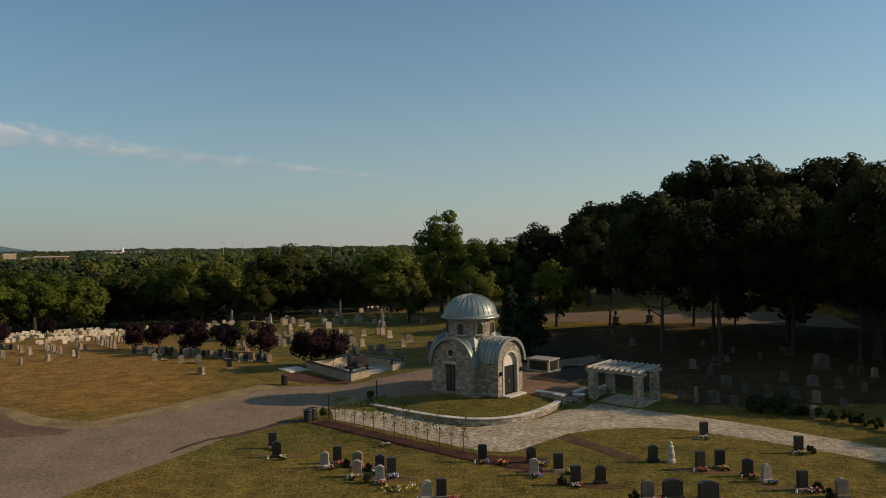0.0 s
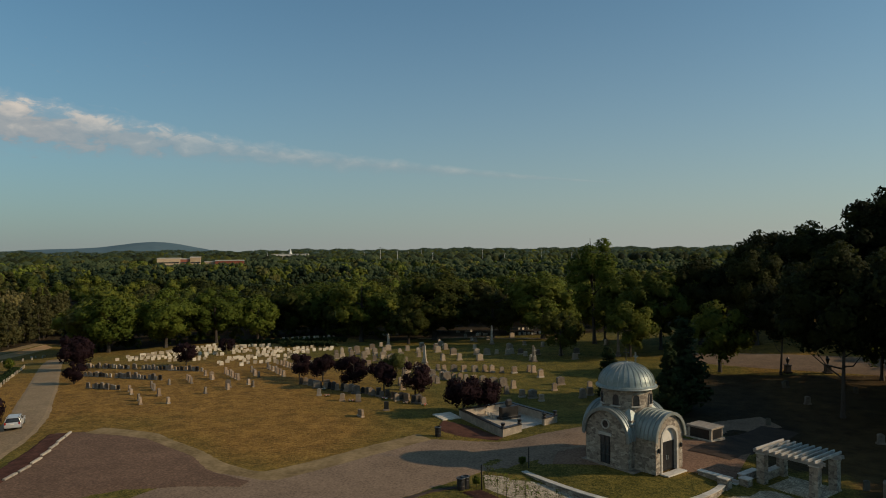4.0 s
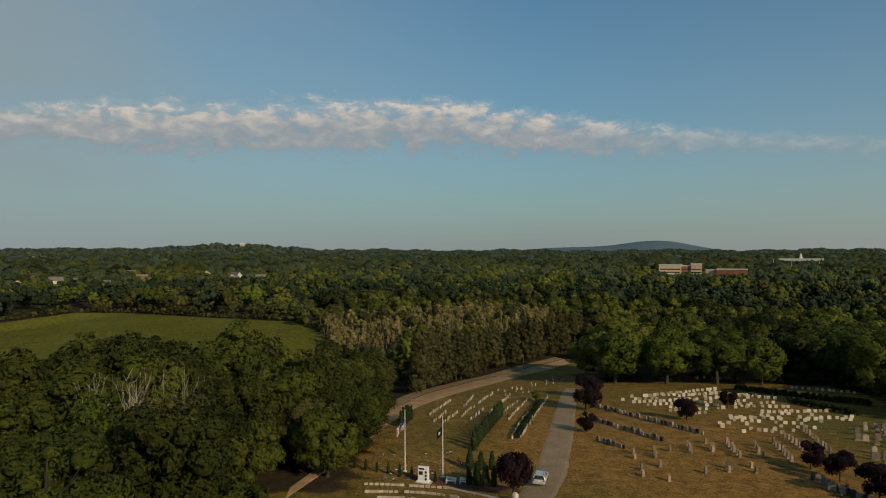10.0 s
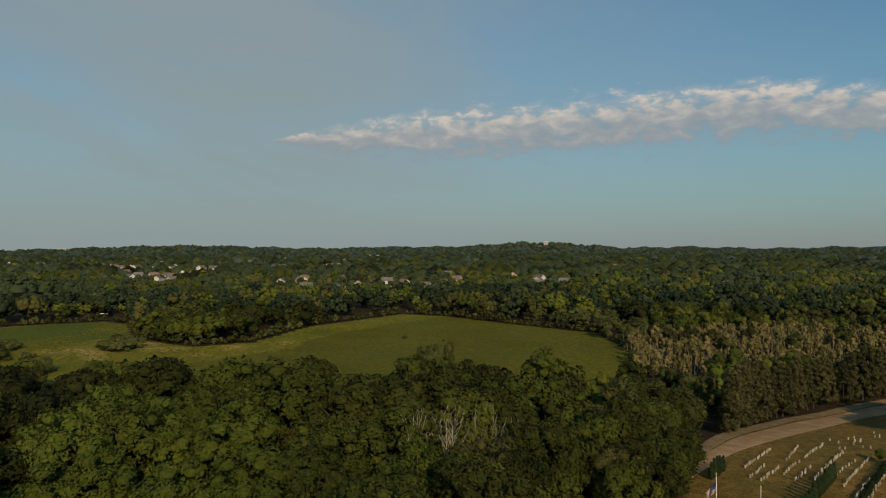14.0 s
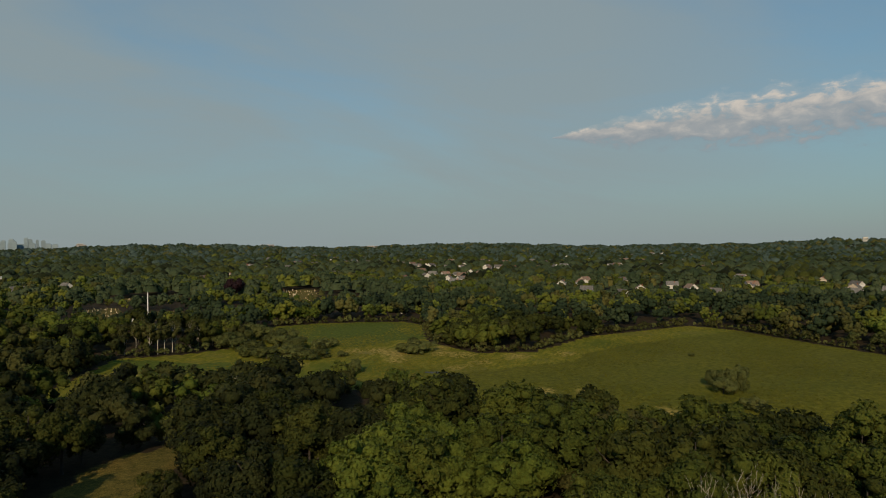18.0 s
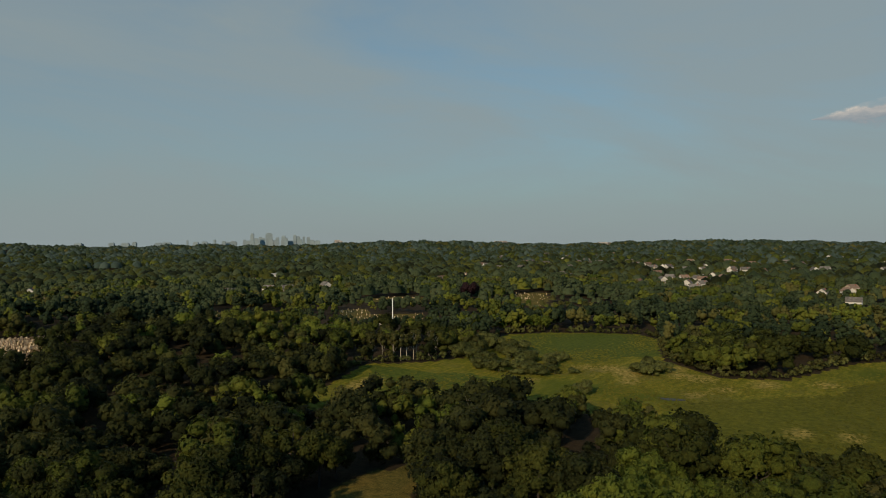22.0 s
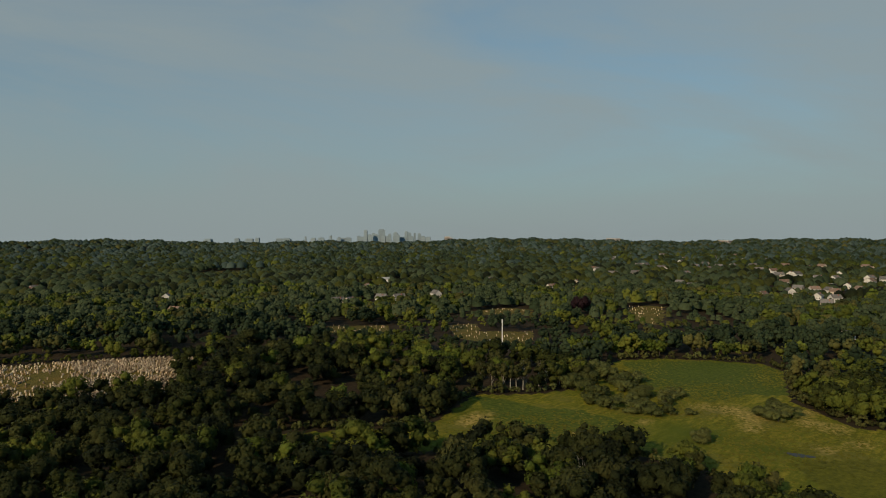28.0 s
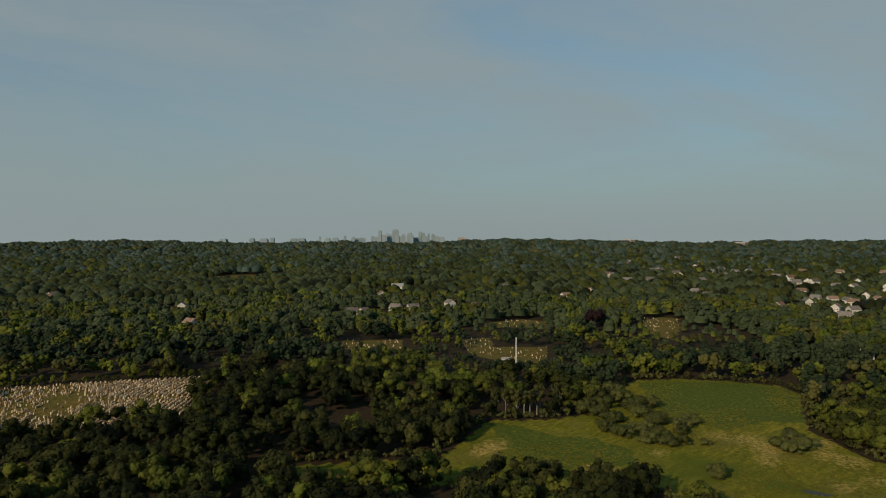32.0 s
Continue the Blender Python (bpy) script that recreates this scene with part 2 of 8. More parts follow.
LEAF_PINE = foliage("pine_needles", (0.04, 0.042, 0.016), (0.08, 0.078, 0.028), (0.15, 0.135, 0.05))
LEAF_REED = foliage("dry_brush", (0.085, 0.078, 0.026), (0.18, 0.158, 0.052), (0.32, 0.265, 0.10))
LEAF_SHRUB = foliage("clipped_shrub", (0.014, 0.026, 0.010), (0.03, 0.05, 0.017), (0.06, 0.085, 0.028))
BARK = two_tone("bark", (0.018, 0.014, 0.010), (0.048, 0.036, 0.026), 1.5)
STEM = two_tone("dry_stem", (0.10, 0.08, 0.042), (0.24, 0.19, 0.10), 1.5)
DEAD = two_tone("bare_wood", (0.19, 0.165, 0.12), (0.36, 0.32, 0.25), 1.5)


def ground_material():
    """Woodland floor, mown lawn with dry patches, and marsh grass, by the ground's own zones."""
    m, t, b = material("ground_cover", 0.95)
    b.inputs["Specular IOR Level"].default_value = 0.1

    def zone(name):
        a = t.nodes.new("ShaderNodeAttribute")
        a.attribute_name = name
        return a.outputs["Fac"]

    blot, grain, tiny = world_noise(t, 0.06, 4), world_noise(t, 0.45, 6, 0.65), world_noise(t, 2.2, 4, 0.8)
    streak = world_noise(t, 0.30, 4, 0.6, (0.35, 1.6, 1.0))
    wood = ramp(t, grain, [(0.3, (0.017, 0.012, 0.007)), (0.7, (0.050, 0.036, 0.018))])
    blade = world_noise(t, 6.5, 3, 0.7)
    turf = math_node(t, "ADD", math_node(t, "MULTIPLY", tiny, 0.35), math_node(t, "MULTIPLY", blade, 0.4))
    lawn_f = math_node(t, "ADD", math_node(t, "MULTIPLY", grain, 0.25), turf)
    lawn = ramp(t, lawn_f, [(0.43, (0.039, 0.040, 0.008)), (0.5, (0.098, 0.083, 0.017)), (0.57, (0.178, 0.136, 0.031))])
    dry = ramp(t, math_node(t, "ADD", math_node(t, "MULTIPLY", grain, 0.25), turf),
               [(0.43, (0.085, 0.047, 0.011)), (0.5, (0.195, 0.107, 0.025)), (0.57, (0.335, 0.187, 0.048))])
    wet = ramp(t, math_node(t, "ADD", math_node(t, "MULTIPLY", streak, 0.5), math_node(t, "MULTIPLY", grain, 0.5)),
               [(0.40, (0.086, 0.092, 0.006)), (0.5, (0.136, 0.132, 0.010)), (0.60, (0.23, 0.19, 0.02))])
    wet = mix(t, math_node(t, "MULTIPLY", math_node(t, "SUBTRACT", world_noise(t, 0.016, 3), 0.46), 5.0, clamp=True), wet, (0.074, 0.094, 0.007))
    wet = mix(t, math_node(t, "MULTIPLY", math_node(t, "SUBTRACT", world_noise(t, 0.028, 4, 0.6), 0.53), 6.0, clamp=True), wet, (0.128, 0.118, 0.022))
    straw = ramp(t, grain, [(0.36, (0.18, 0.148, 0.030)), (0.64, (0.42, 0.30, 0.085))])
    ragged = math_node(t, "MULTIPLY", math_node(t, "SUBTRACT", grain, 0.5), 0.9)

    def soft(value, sharp=3.0):
        return math_node(t, "MULTIPLY", math_node(t, "ADD", math_node(t, "SUBTRACT", value, 0.35), ragged), sharp, clamp=True)

    c = mix(t, soft(zone("lawn"), 4.0), wood, lawn)
    dryness = math_node(t, "MULTIPLY", math_node(t, "ADD", zone("dry"), math_node(t, "MULTIPLY", math_node(t, "SUBTRACT", blot, 0.5), 1.2)), 1.3, clamp=True)
    c = mix(t, math_node(t, "MULTIPLY", dryness, zone("lawn")), c, dry)
    wet = mix(t, soft(zone("lush"), 3.0), wet, ramp(t, grain, [(0.4, (0.052, 0.074, 0.009)), (0.6, (0.092, 0.112, 0.014))]))
    # the northern stretch of marsh is drawn in a darker olive
    wet = mix(t, math_node(t, "MULTIPLY", soft(zone("sedge"), 2.0), 0.8), wet, ramp(t, grain, [(0.36, (0.060, 0.064, 0.005)), (0.64, (0.120, 0.113, 0.010))]))
    c = mix(t, soft(zone("marsh"), 4.0), c, wet)
    c = mix(t, math_node(t, "MULTIPLY", soft(zone("straw"), 2.0), 0.95), c, straw)
    t.links.new(c, b.inputs["Base Color"])
    bump_on(t, b, math_node(t, "ADD", tiny, grain), 0.6, 0.25)
    return m


GROUND = ground_material()
ASPHALT = two_tone("asphalt", (0.092, 0.056, 0.037), (0.215, 0.131, 0.086), 0.25, 0.9, 0, 0.3, 18, 0.02, 0.3)
ASPHALT_OLD = two_tone("worn_asphalt", (0.125, 0.088, 0.060), (0.262, 0.184, 0.126), 0.3, 0.9, 0, 0.3, 14, 0.02, 0.3)
ASPHALT_PALE = two_tone("pale_asphalt", (0.19, 0.136, 0.080), (0.35, 0.255, 0.155), 0.3, 0.9, 0, 0.3, 14, 0.02, 0.3)
DIRT = two_tone("dirt_track", (0.28, 0.175, 0.085), (0.50, 0.335, 0.18), 0.22, 0.95, 0, 0.5, 10)
SAND = two_tone("sandy_verge", (0.14, 0.098, 0.045), (0.30, 0.215, 0.115), 0.35, 0.95, 0, 0.5, 6)
# dark tone for the drive's stain and for shade painted behind the chapel
STAIN_SHADE = two_tone("stained_shaded_asphalt", (0.030, 0.022, 0.017), (0.065, 0.046, 0.034), 0.6, 0.9, 0, 0.3, 10)
SOIL = two_tone("worn_grave_soil", (0.060, 0.033, 0.018), (0.135, 0.083, 0.038), 0.9, 0.95, 0, 0.6, 7)
MULCH = two_tone("bark_mulch", (0.035, 0.014, 0.010), (0.10, 0.045, 0.03), 0.8, 0.95, 0, 0.8, 8)
GRANITE = two_tone("grey_granite", (0.20, 0.17, 0.135), (0.40, 0.345, 0.275), 1.6, 0.6)
GRANITE_WARM = two_tone("tan_granite", (0.18, 0.125, 0.08), (0.36, 0.265, 0.18), 1.6, 0.65)
GRANITE_DARK = two_tone("dark_granite", (0.008, 0.008, 0.008), (0.03, 0.027, 0.026), 2.0, 0.42)
GRANITE_MID = two_tone("weathered_granite", (0.09, 0.07, 0.052), (0.22, 0.178, 0.134), 1.6, 0.7)
# granite darkened to carry the shade under the hill trees
GRANITE_SHADED = two_tone("shaded_granite", (0.035, 0.030, 0.022), (0.105, 0.090, 0.066), 1.6, 0.8)
MARBLE = two_tone("white_marble", (0.40, 0.35, 0.27), (0.72, 0.65, 0.54), 1.2, 0.55)
WHITE = two_tone("white_paint", (0.56, 0.55, 0.52), (0.76, 0.75, 0.72), 1.5, 0.5)
PAINT_GREY = two_tone("weathered_white_paint", (0.21, 0.205, 0.19), (0.36, 0.35, 0.325), 1.5, 0.6)
CONCRETE = two_tone("pale_concrete", (0.36, 0.34, 0.30), (0.56, 0.53, 0.48), 0.8, 0.85)
BLACK = two_tone("black_metal", (0.008, 0.008, 0.009), (0.022, 0.021, 0.022), 2.0, 0.4)
BRICK_RED = two_tone("red_brick", (0.20, 0.07, 0.045), (0.34, 0.13, 0.085), 0.1, 0.9)
BRICK_TAN = two_tone("tan_brick", (0.36, 0.26, 0.16), (0.52, 0.40, 0.27), 0.1, 0.9)
GLASS_DARK = two_tone("dark_window", (0.015, 0.018, 0.022), (0.05, 0.055, 0.06), 0.5, 0.12)
ROOF_GREY = two_tone("grey_shingle", (0.09, 0.083, 0.075), (0.19, 0.175, 0.16), 0.5, 0.9)
ROOF_BROWN = two_tone("brown_shingle", (0.13, 0.09, 0.065), (0.24, 0.17, 0.13), 0.5, 0.9)
SIDING_WHITE = two_tone("white_siding", (0.42, 0.395, 0.35), (0.60, 0.57, 0.51), 0.3, 0.7)
SIDING_TAN = two_tone("tan_siding", (0.36, 0.29, 0.21), (0.50, 0.42, 0.32), 0.3, 0.7)
# distance haze is mixed into the tower and far-wall colours
SKYLINE = two_tone("hazy_blue_grey_tower", (0.18, 0.23, 0.255), (0.23, 0.285, 0.31), 0.01, 0.9)
HAZY_WALL = two_tone("hazy_masonry", (0.26, 0.235, 0.21), (0.36, 0.32, 0.28), 0.02, 0.9)


def stone_material():
    """Random rubble of tan, grey and brown stones with pale recessed joints."""
    m, t, b = material("rubble_stone", 0.85)
    b.inputs["Specular IOR Level"].default_value = 0.15
    c = t.nodes.new("ShaderNodeTexCoord")
    mp = t.nodes.new("ShaderNodeMapping")
    mp.inputs["Scale"].default_value = (1.0, 1.0, 1.7)
    t.links.new(c.outputs["Object"], mp.inputs[0])
    cell = node(t, "ShaderNodeTexVoronoi", Scale=2.6)
    edge = node(t, "ShaderNodeTexVoronoi", Scale=2.6)
    edge.feature = "DISTANCE_TO_EDGE"
    for n in (cell, edge):
        t.links.new(mp.outputs[0], n.inputs["Vector"])
    sep = t.nodes.new("ShaderNodeSeparateColor")
    t.links.new(cell.outputs["Color"], sep.inputs[0])
    stone = ramp(t, sep.outputs[0], [(0.0, (0.11, 0.09, 0.075)), (0.35, (0.24, 0.20, 0.155)), (0.7, (0.36, 0.31, 0.245)), (1.0, (0.54, 0.48, 0.38))])
    stone = mix(t, 0.35, stone, ramp(t, noise_of(t, 9.0), [(0.3, (0.12, 0.10, 0.085)), (0.7, (0.44, 0.38, 0.31))]))
    joint = math_node(t, "MULTIPLY", edge.outputs["Distance"], 14.0, clamp=True)
    t.links.new(mix(t, joint, (0.33, 0.29, 0.235), stone), b.inputs["Base Color"])
    bump_on(t, b, math_node(t, "ADD", joint, math_node(t, "MULTIPLY", noise_of(t, 12.0), 0.5)), 0.9, 0.06)
    return m


def paver_material():
    """Small pale concrete pavers in courses, each with a tone of its own."""
    m, t, b = material("concrete_pavers", 0.85)
    b.inputs["Specular IOR Level"].default_value = 0.08
    c = t.nodes.new("ShaderNodeTexCoord")
    mp = t.nodes.new("ShaderNodeMapping")
    mp.inputs["Rotation"].default_value = (0, 0, 0.45)
    t.links.new(c.outputs["Object"], mp.inputs[0])
    brick = node(t, "ShaderNodeTexBrick", Scale=1.0)
    brick.inputs["Brick Width"].default_value, brick.inputs["Row Height"].default_value = 0.34, 0.2
    brick.inputs["Mortar Size"].default_value = 0.018
    brick.inputs["Color1"].default_value, brick.inputs["Color2"].default_value = (0.64, 0.55, 0.42, 1), (0.36, 0.30, 0.22, 1)
    brick.inputs["Mortar"].default_value = (0.20, 0.175, 0.14, 1)
    t.links.new(mp.outputs[0], brick.inputs["Vector"])
    stain = mix(t, 1.0, ramp(t, noise_of(t, 0.35), [(0.36, (0.74, 0.72, 0.68)), (0.64, (1.0, 1.0, 1.0))]), ramp(t, noise_of(t, 2.4), [(0.4, (0.70, 0.69, 0.67)), (0.6, (1.0, 1.0, 1.0))]), "MULTIPLY")
    t.links.new(mix(t, 1.0, brick.outputs[0], stain, "MULTIPLY"), b.inputs["Base Color"])
    bump_on(t, b, brick.outputs[1], -0.6, 0.02)
    return m


STONE = stone_material()
PAVER = paver_material()
ZINC = two_tone("grey_green_sheet_metal", (0.17, 0.21, 0.20), (0.29, 0.33, 0.32), 0.9, 0.48, 0.35, 0.1)
ZINC_SEAM = two_tone("sheet_metal_seam", (0.20, 0.22, 0.21), (0.32, 0.34, 0.33), 0.8, 0.45, 0.4, 0.1)


# ---- mesh helpers ----
def mesh_of(name, v, f, mat, smooth=False, tone=None, normals=None):
    """A mesh from arrays of vertices and of triangles or quads, with a tone and a normal for each vertex if given."""
    v, f = np.asarray(v, dtype=np.float32), np.asarray(f, dtype=np.int32)
    me = bpy.data.meshes.new(name)
    me.vertices.add(len(v))
    me.vertices.foreach_set("co", v.ravel())
    me.loops.add(f.size)
    me.loops.foreach_set("vertex_index", f.ravel())
    me.polygons.add(len(f))
    me.polygons.foreach_set("loop_start", np.arange(0, f.size, f.shape[1], dtype=np.int32))
    me.polygons.foreach_set("use_smooth", np.full(len(f), smooth))
    me.update(calc_edges=True)
    if tone is not None:
        me.attributes.new("tone", "FLOAT", "POINT").data.foreach_set("value", np.asarray(tone, dtype=np.float32))
    if normals is not None:
        me.normals_split_custom_set_from_vertices(np.asarray(normals, dtype=np.float32))
    me.materials.append(mat)
    return me


def part(name, bm, mat, parent=None, label=""):
    """Links a bmesh (or a mesh) as one object, under its thing if one is given."""
    if isinstance(bm, bmesh.types.BMesh):
        me = bpy.data.meshes.new(name)
        bm.to_mesh(me)
        bm.free()
        me.materials.append(mat)
    else:
        me = bm
    ob = new(name, me)
    if parent is not None:
        ob.parent = parent
    if label:
        ob["label"] = label
    return ob


def box(sx, sy, sz, at=(0, 0, 0), bevel=0.0, bm=None):
    """A box that stands on the height of at."""
    bm = bm or bmesh.new()
    made = bmesh.ops.create_cube(bm, size=1.0, matrix=Matrix.Translation((at[0], at[1], at[2] + sz / 2)) @ Matrix.Diagonal((sx, sy, sz, 1)))
    if bevel:
        edges = list({e for v in made["verts"] for e in v.link_edges})
        bmesh.ops.bevel(bm, geom=edges, offset=bevel, segments=1, affect="EDGES")
    return bm


def turned(profile, n=24, bm=None, at=(0, 0, 0), smooth=False):
    """A body of revolution from (radius, height) pairs."""
    bm = bm or bmesh.new()
    rings = []
    for r, z in profile:
        rings.append([bm.verts.new((at[0] + r * math.cos(2 * math.pi * k / n), at[1] + r * math.sin(2 * math.pi * k / n), at[2] + z)) for k in range(n)])
    for a, b in zip(rings, rings[1:]):
        for k in range(n):
            face = bm.faces.new((a[k], a[(k + 1) % n], b[(k + 1) % n], b[k]))
            face.smooth = smooth
    bm.faces.new(rings[0][::-1])
    bm.faces.new(rings[-1])
    return bm


def extruded(outline, depth, bm=None, m=None):
    """A flat outline in x and z, pushed along y by depth."""
    bm = bm or bmesh.new()
    m = m or Matrix()
    a = [bm.verts.new(m @ Vector((x, 0, z))) for x, z in outline]
    b = [bm.verts.new(m @ Vector((x, depth, z))) for x, z in outline]
    bm.faces.new(a)
    bm.faces.new(b[::-1])
    for k in range(len(a)):
        j = (k + 1) % len(a)
        bm.faces.new((a[j], a[k], b[k], b[j]))
    bmesh.ops.recalc_face_normals(bm, faces=bm.faces[:])
    return bm


def tube(points, radii, n=6):
    """Vertices and triangles of a tapered tube along points."""
    v, f = [], []
    for k, (p, r) in enumerate(zip(points, radii)):
        p = Vector(p)
        way = (Vector(points[min(k + 1, len(points) - 1)]) - Vector(points[max(k - 1, 0)])).normalized()
        side = way.orthogonal().normalized()
        up = way.cross(side)
        for j in range(n):
            a = 2 * math.pi * j / n
            v.append(p + r * (math.cos(a) * side + math.sin(a) * up))
    for k in range(len(points) - 1):
        for j in range(n):
            a, b = k * n + j, k * n + (j + 1) % n
            f += [(a, b, b + n), (a, b + n, a + n)]
    return np.array(v), np.array(f)


def joined(pieces):
    """Arrays of several (vertices, faces) or (vertices, faces, normals) pieces as one."""
    vs, fs, n = [], [], 0
    for piece in pieces:
        vs.append(piece[0])
        fs.append(np.asarray(piece[1]) + n)
        n += len(piece[0])
    out = np.concatenate(vs), np.concatenate(fs)
    if len(pieces[0]) == 3:
        out += (np.concatenate([piece[2] for piece in pieces]),)
    return out


# ---- the lie of the land ----
def sstep(a, b, v):
    u = np.clip((v - a) / (b - a), 0.0, 1.0)
    return u * u * (3 - 2 * u)


def ground(x, y):
    """Height of the ground: a level burial ground that falls to the north-west, a low marsh in the west, rising woods; hills far off."""
    x, y = np.asarray(x, dtype=float), np.asarray(y, dtype=float)
    u = -0.68 * x + 0.73 * y
    z = -8.5 * sstep(105, 300, u) * sstep(-30, 60, y) * (1 - sstep(190, 290, -x))
    z = z - 5.0 * sstep(130, 230, -x) * sstep(-330, -160, y)
    z = z + 5.5 * sstep(105, 190, y) * sstep(-20, 60, x) * (1 - sstep(300, 500, y))
    z = z + 11 * np.exp(-((x + 230) ** 2 + (y + 400) ** 2) / 170 ** 2)
    z = z + 0.9 * (1 - sstep(6, 17, np.hypot(x + 1, y - 92))) * sstep(79.5, 84.5, y)
    z = z - 1.5 * np.exp(-((x + 88) ** 2 + (y - 77) ** 2) / 13 ** 2)
    r = np.hypot(x, y)
    return z * (1 - 0.6 * sstep(600, 1500, r)) + far_hills(x, y, r)


def far_hills(x, y, r):
    b = np.degrees(np.arctan2(-x, y))
    z = sstep(1500, 4600, r) * (12 + 12 * sstep(40, 80, b) + 4 * np.sin(b * 0.55) + 4 * np.sin(b * 1.9 + 1) + 2.5 * np.sin(b * 5.3))
    for b0, w, h in RIDGES:
        z = z + h * sstep(2600, 4200, r) * np.exp(-((b - b0) / w) ** 2)
    for hx, hy, rx, h in HILLS:
        z = z + h * np.exp(-((x - hx) ** 2 + (y - hy) ** 2) / rx ** 2)
    return z


RIDGES = [(124, 4.5, 18), (100, 5.0, 12), (76, 4.0, 13), (157, 3.2, 12)]
HILLS = [(-3330, 1160, 330, 34), (-3346, -607, 360, 20), (-3174, -1213, 260, 8), (-2500, -2300, 380, 12), (-1340, -3110, 520, 30),
         (-3300, 200, 500, 14), (-2900, -1750, 420, 22), (-2105, -2658, 300, 14)]


def inside(x, y, outline):
    """Whether points lie inside an outline."""
    x, y = np.asarray(x, dtype=float), np.asarray(y, dtype=float)
    hit = np.zeros(x.shape, dtype=bool)
    for (xa, ya), (xb, yb) in zip(outline, outline[1:] + outline[:1]):
        if ya != yb:
            hit ^= ((ya > y) != (yb > y)) & (x < (xb - xa) * (y - ya) / (yb - ya) + xa)
    return hit


LAWN = [(75, -70), (75, 100), (52, 200), (8, 215), (-40, 205), (-66, 196), (-104, 225), (-150, 172), (-172, 190), (-187, 220), (-215, 226),
        (-208, 196), (-188, 160), (-160, 120), (-138, 96), (-108, 75), (-92, 62), (-93, 50), (-84, 48), (-76, 25), (-70, -5), (-50, -60), (0, -80)]
MARSH = [(-246, 134), (-300, 156), (-360, 166), (-420, 130), (-470, 104), (-492, 78), (-430, 14), (-362, -14), (-352, -42), (-388, -76), (-410, -84),
         (-470, -101), (-486, -118), (-478, -147), (-462, -175), (-435, -194), (-400, -186), (-366, -180), (-338, -172), (-312, -182), (-286, -202), (-262, -192), (-225, -182), (-205, -197),
         (-168, -216), (-164, -198), (-190, -172), (-216, -152), (-240, -136), (-258, -100), (-254, -68), (-243, -44), (-224, -20), (-208, 0), (-198, 24), (-197, 66), (-214, 104)]
CLEARING = [(-108, -80), (-124, -92), (-140, -95), (-152, -95), (-162, -90), (-149, -78), (-128, -70), (-110, -68)]
GRAVES_FIELD = [(-90, -360), (-130, -428), (-170, -392), (-222, -352), (-190, -318), (-166, -286), (-106, -330)]
FAR_FIELD = [(-290, 1290), (-235, 1060), (-90, 1010), (60, 960), (300, 980), (300, 1290)]
SMALL_CEMETERY = [(-349, -388), (-387, -432), (-429, -405), (-383, -359)]
SMALL_CEMETERY_2 = [(-413, -317), (-470, -372), (-498, -362), (-457, -326), (-491, -297), (-448, -270), (-428, -262), (-412, -290)]
SMALL_CEMETERY_3 = [(-728, -330), (-745, -293), (-686, -266), (-622, -244), (-612, -262)]
SMALL_CEMETERY_4 = [(-574, -430), (-622, -427), (-628, -387), (-590, -362), (-551, -408)]
HAY_FIELD = [(-697, -1197), (-855, -1401), (-977, -1316), (-901, -1212), (-714, -1128)]
STRAWS = [(-260, -177, 13), (-248, -174, 10), (-264, -129, 10), (-266, -118, 9), (-348, -108, 11), (-352, -94, 14), (-341, -81, 14), (-322, -76, 10), (-369, -65, 10), (-348, -61, 12), (-303, -117, 9),
          (-346, -48, 13), (-346, -22, 15), (-358, 2, 12), (-310, -45, 10), (-326, -36, 10), (-267, -3, 10), (-270, 13, 9), (-248, 40, 9)]
LUSH = [(-430, -189), (-470, -154), (-483, -104), (-400, -80), (-390, -98), (-361, -106), (-360, -121), (-382, -152)]
LUSH_2 = [(-284, -200), (-294, -181), (-293, -163), (-302, -149), (-298, -127), (-280, -118), (-270, -125), (-268, -136), (-253, -135), (-257, -163), (-270, -181)]
BROWN = [(-305, -33), (-321, -13), (-341, 8), (-361, 11), (-406, 41), (-436, 72), (-476, 108), (-430, 140), (-360, 172), (-262, 140), (-210, 108), (-192, 66), (-192, 24), (-225, -14), (-285, -52)]


def ground_axis(lo, hi, step):
    inner = list(np.arange(lo, hi + 0.1, step))
    out, d = [], step
    p = hi
    while p < 4900:
        d = min(d * 1.12, 200)
        p += d
        out.append(p)
    low, d, p = [], step, lo
    while p > -4900:
        d = min(d * 1.12, 200)
        p -= d
        low.append(p)
    return np.array(low[::-1] + inner + out)


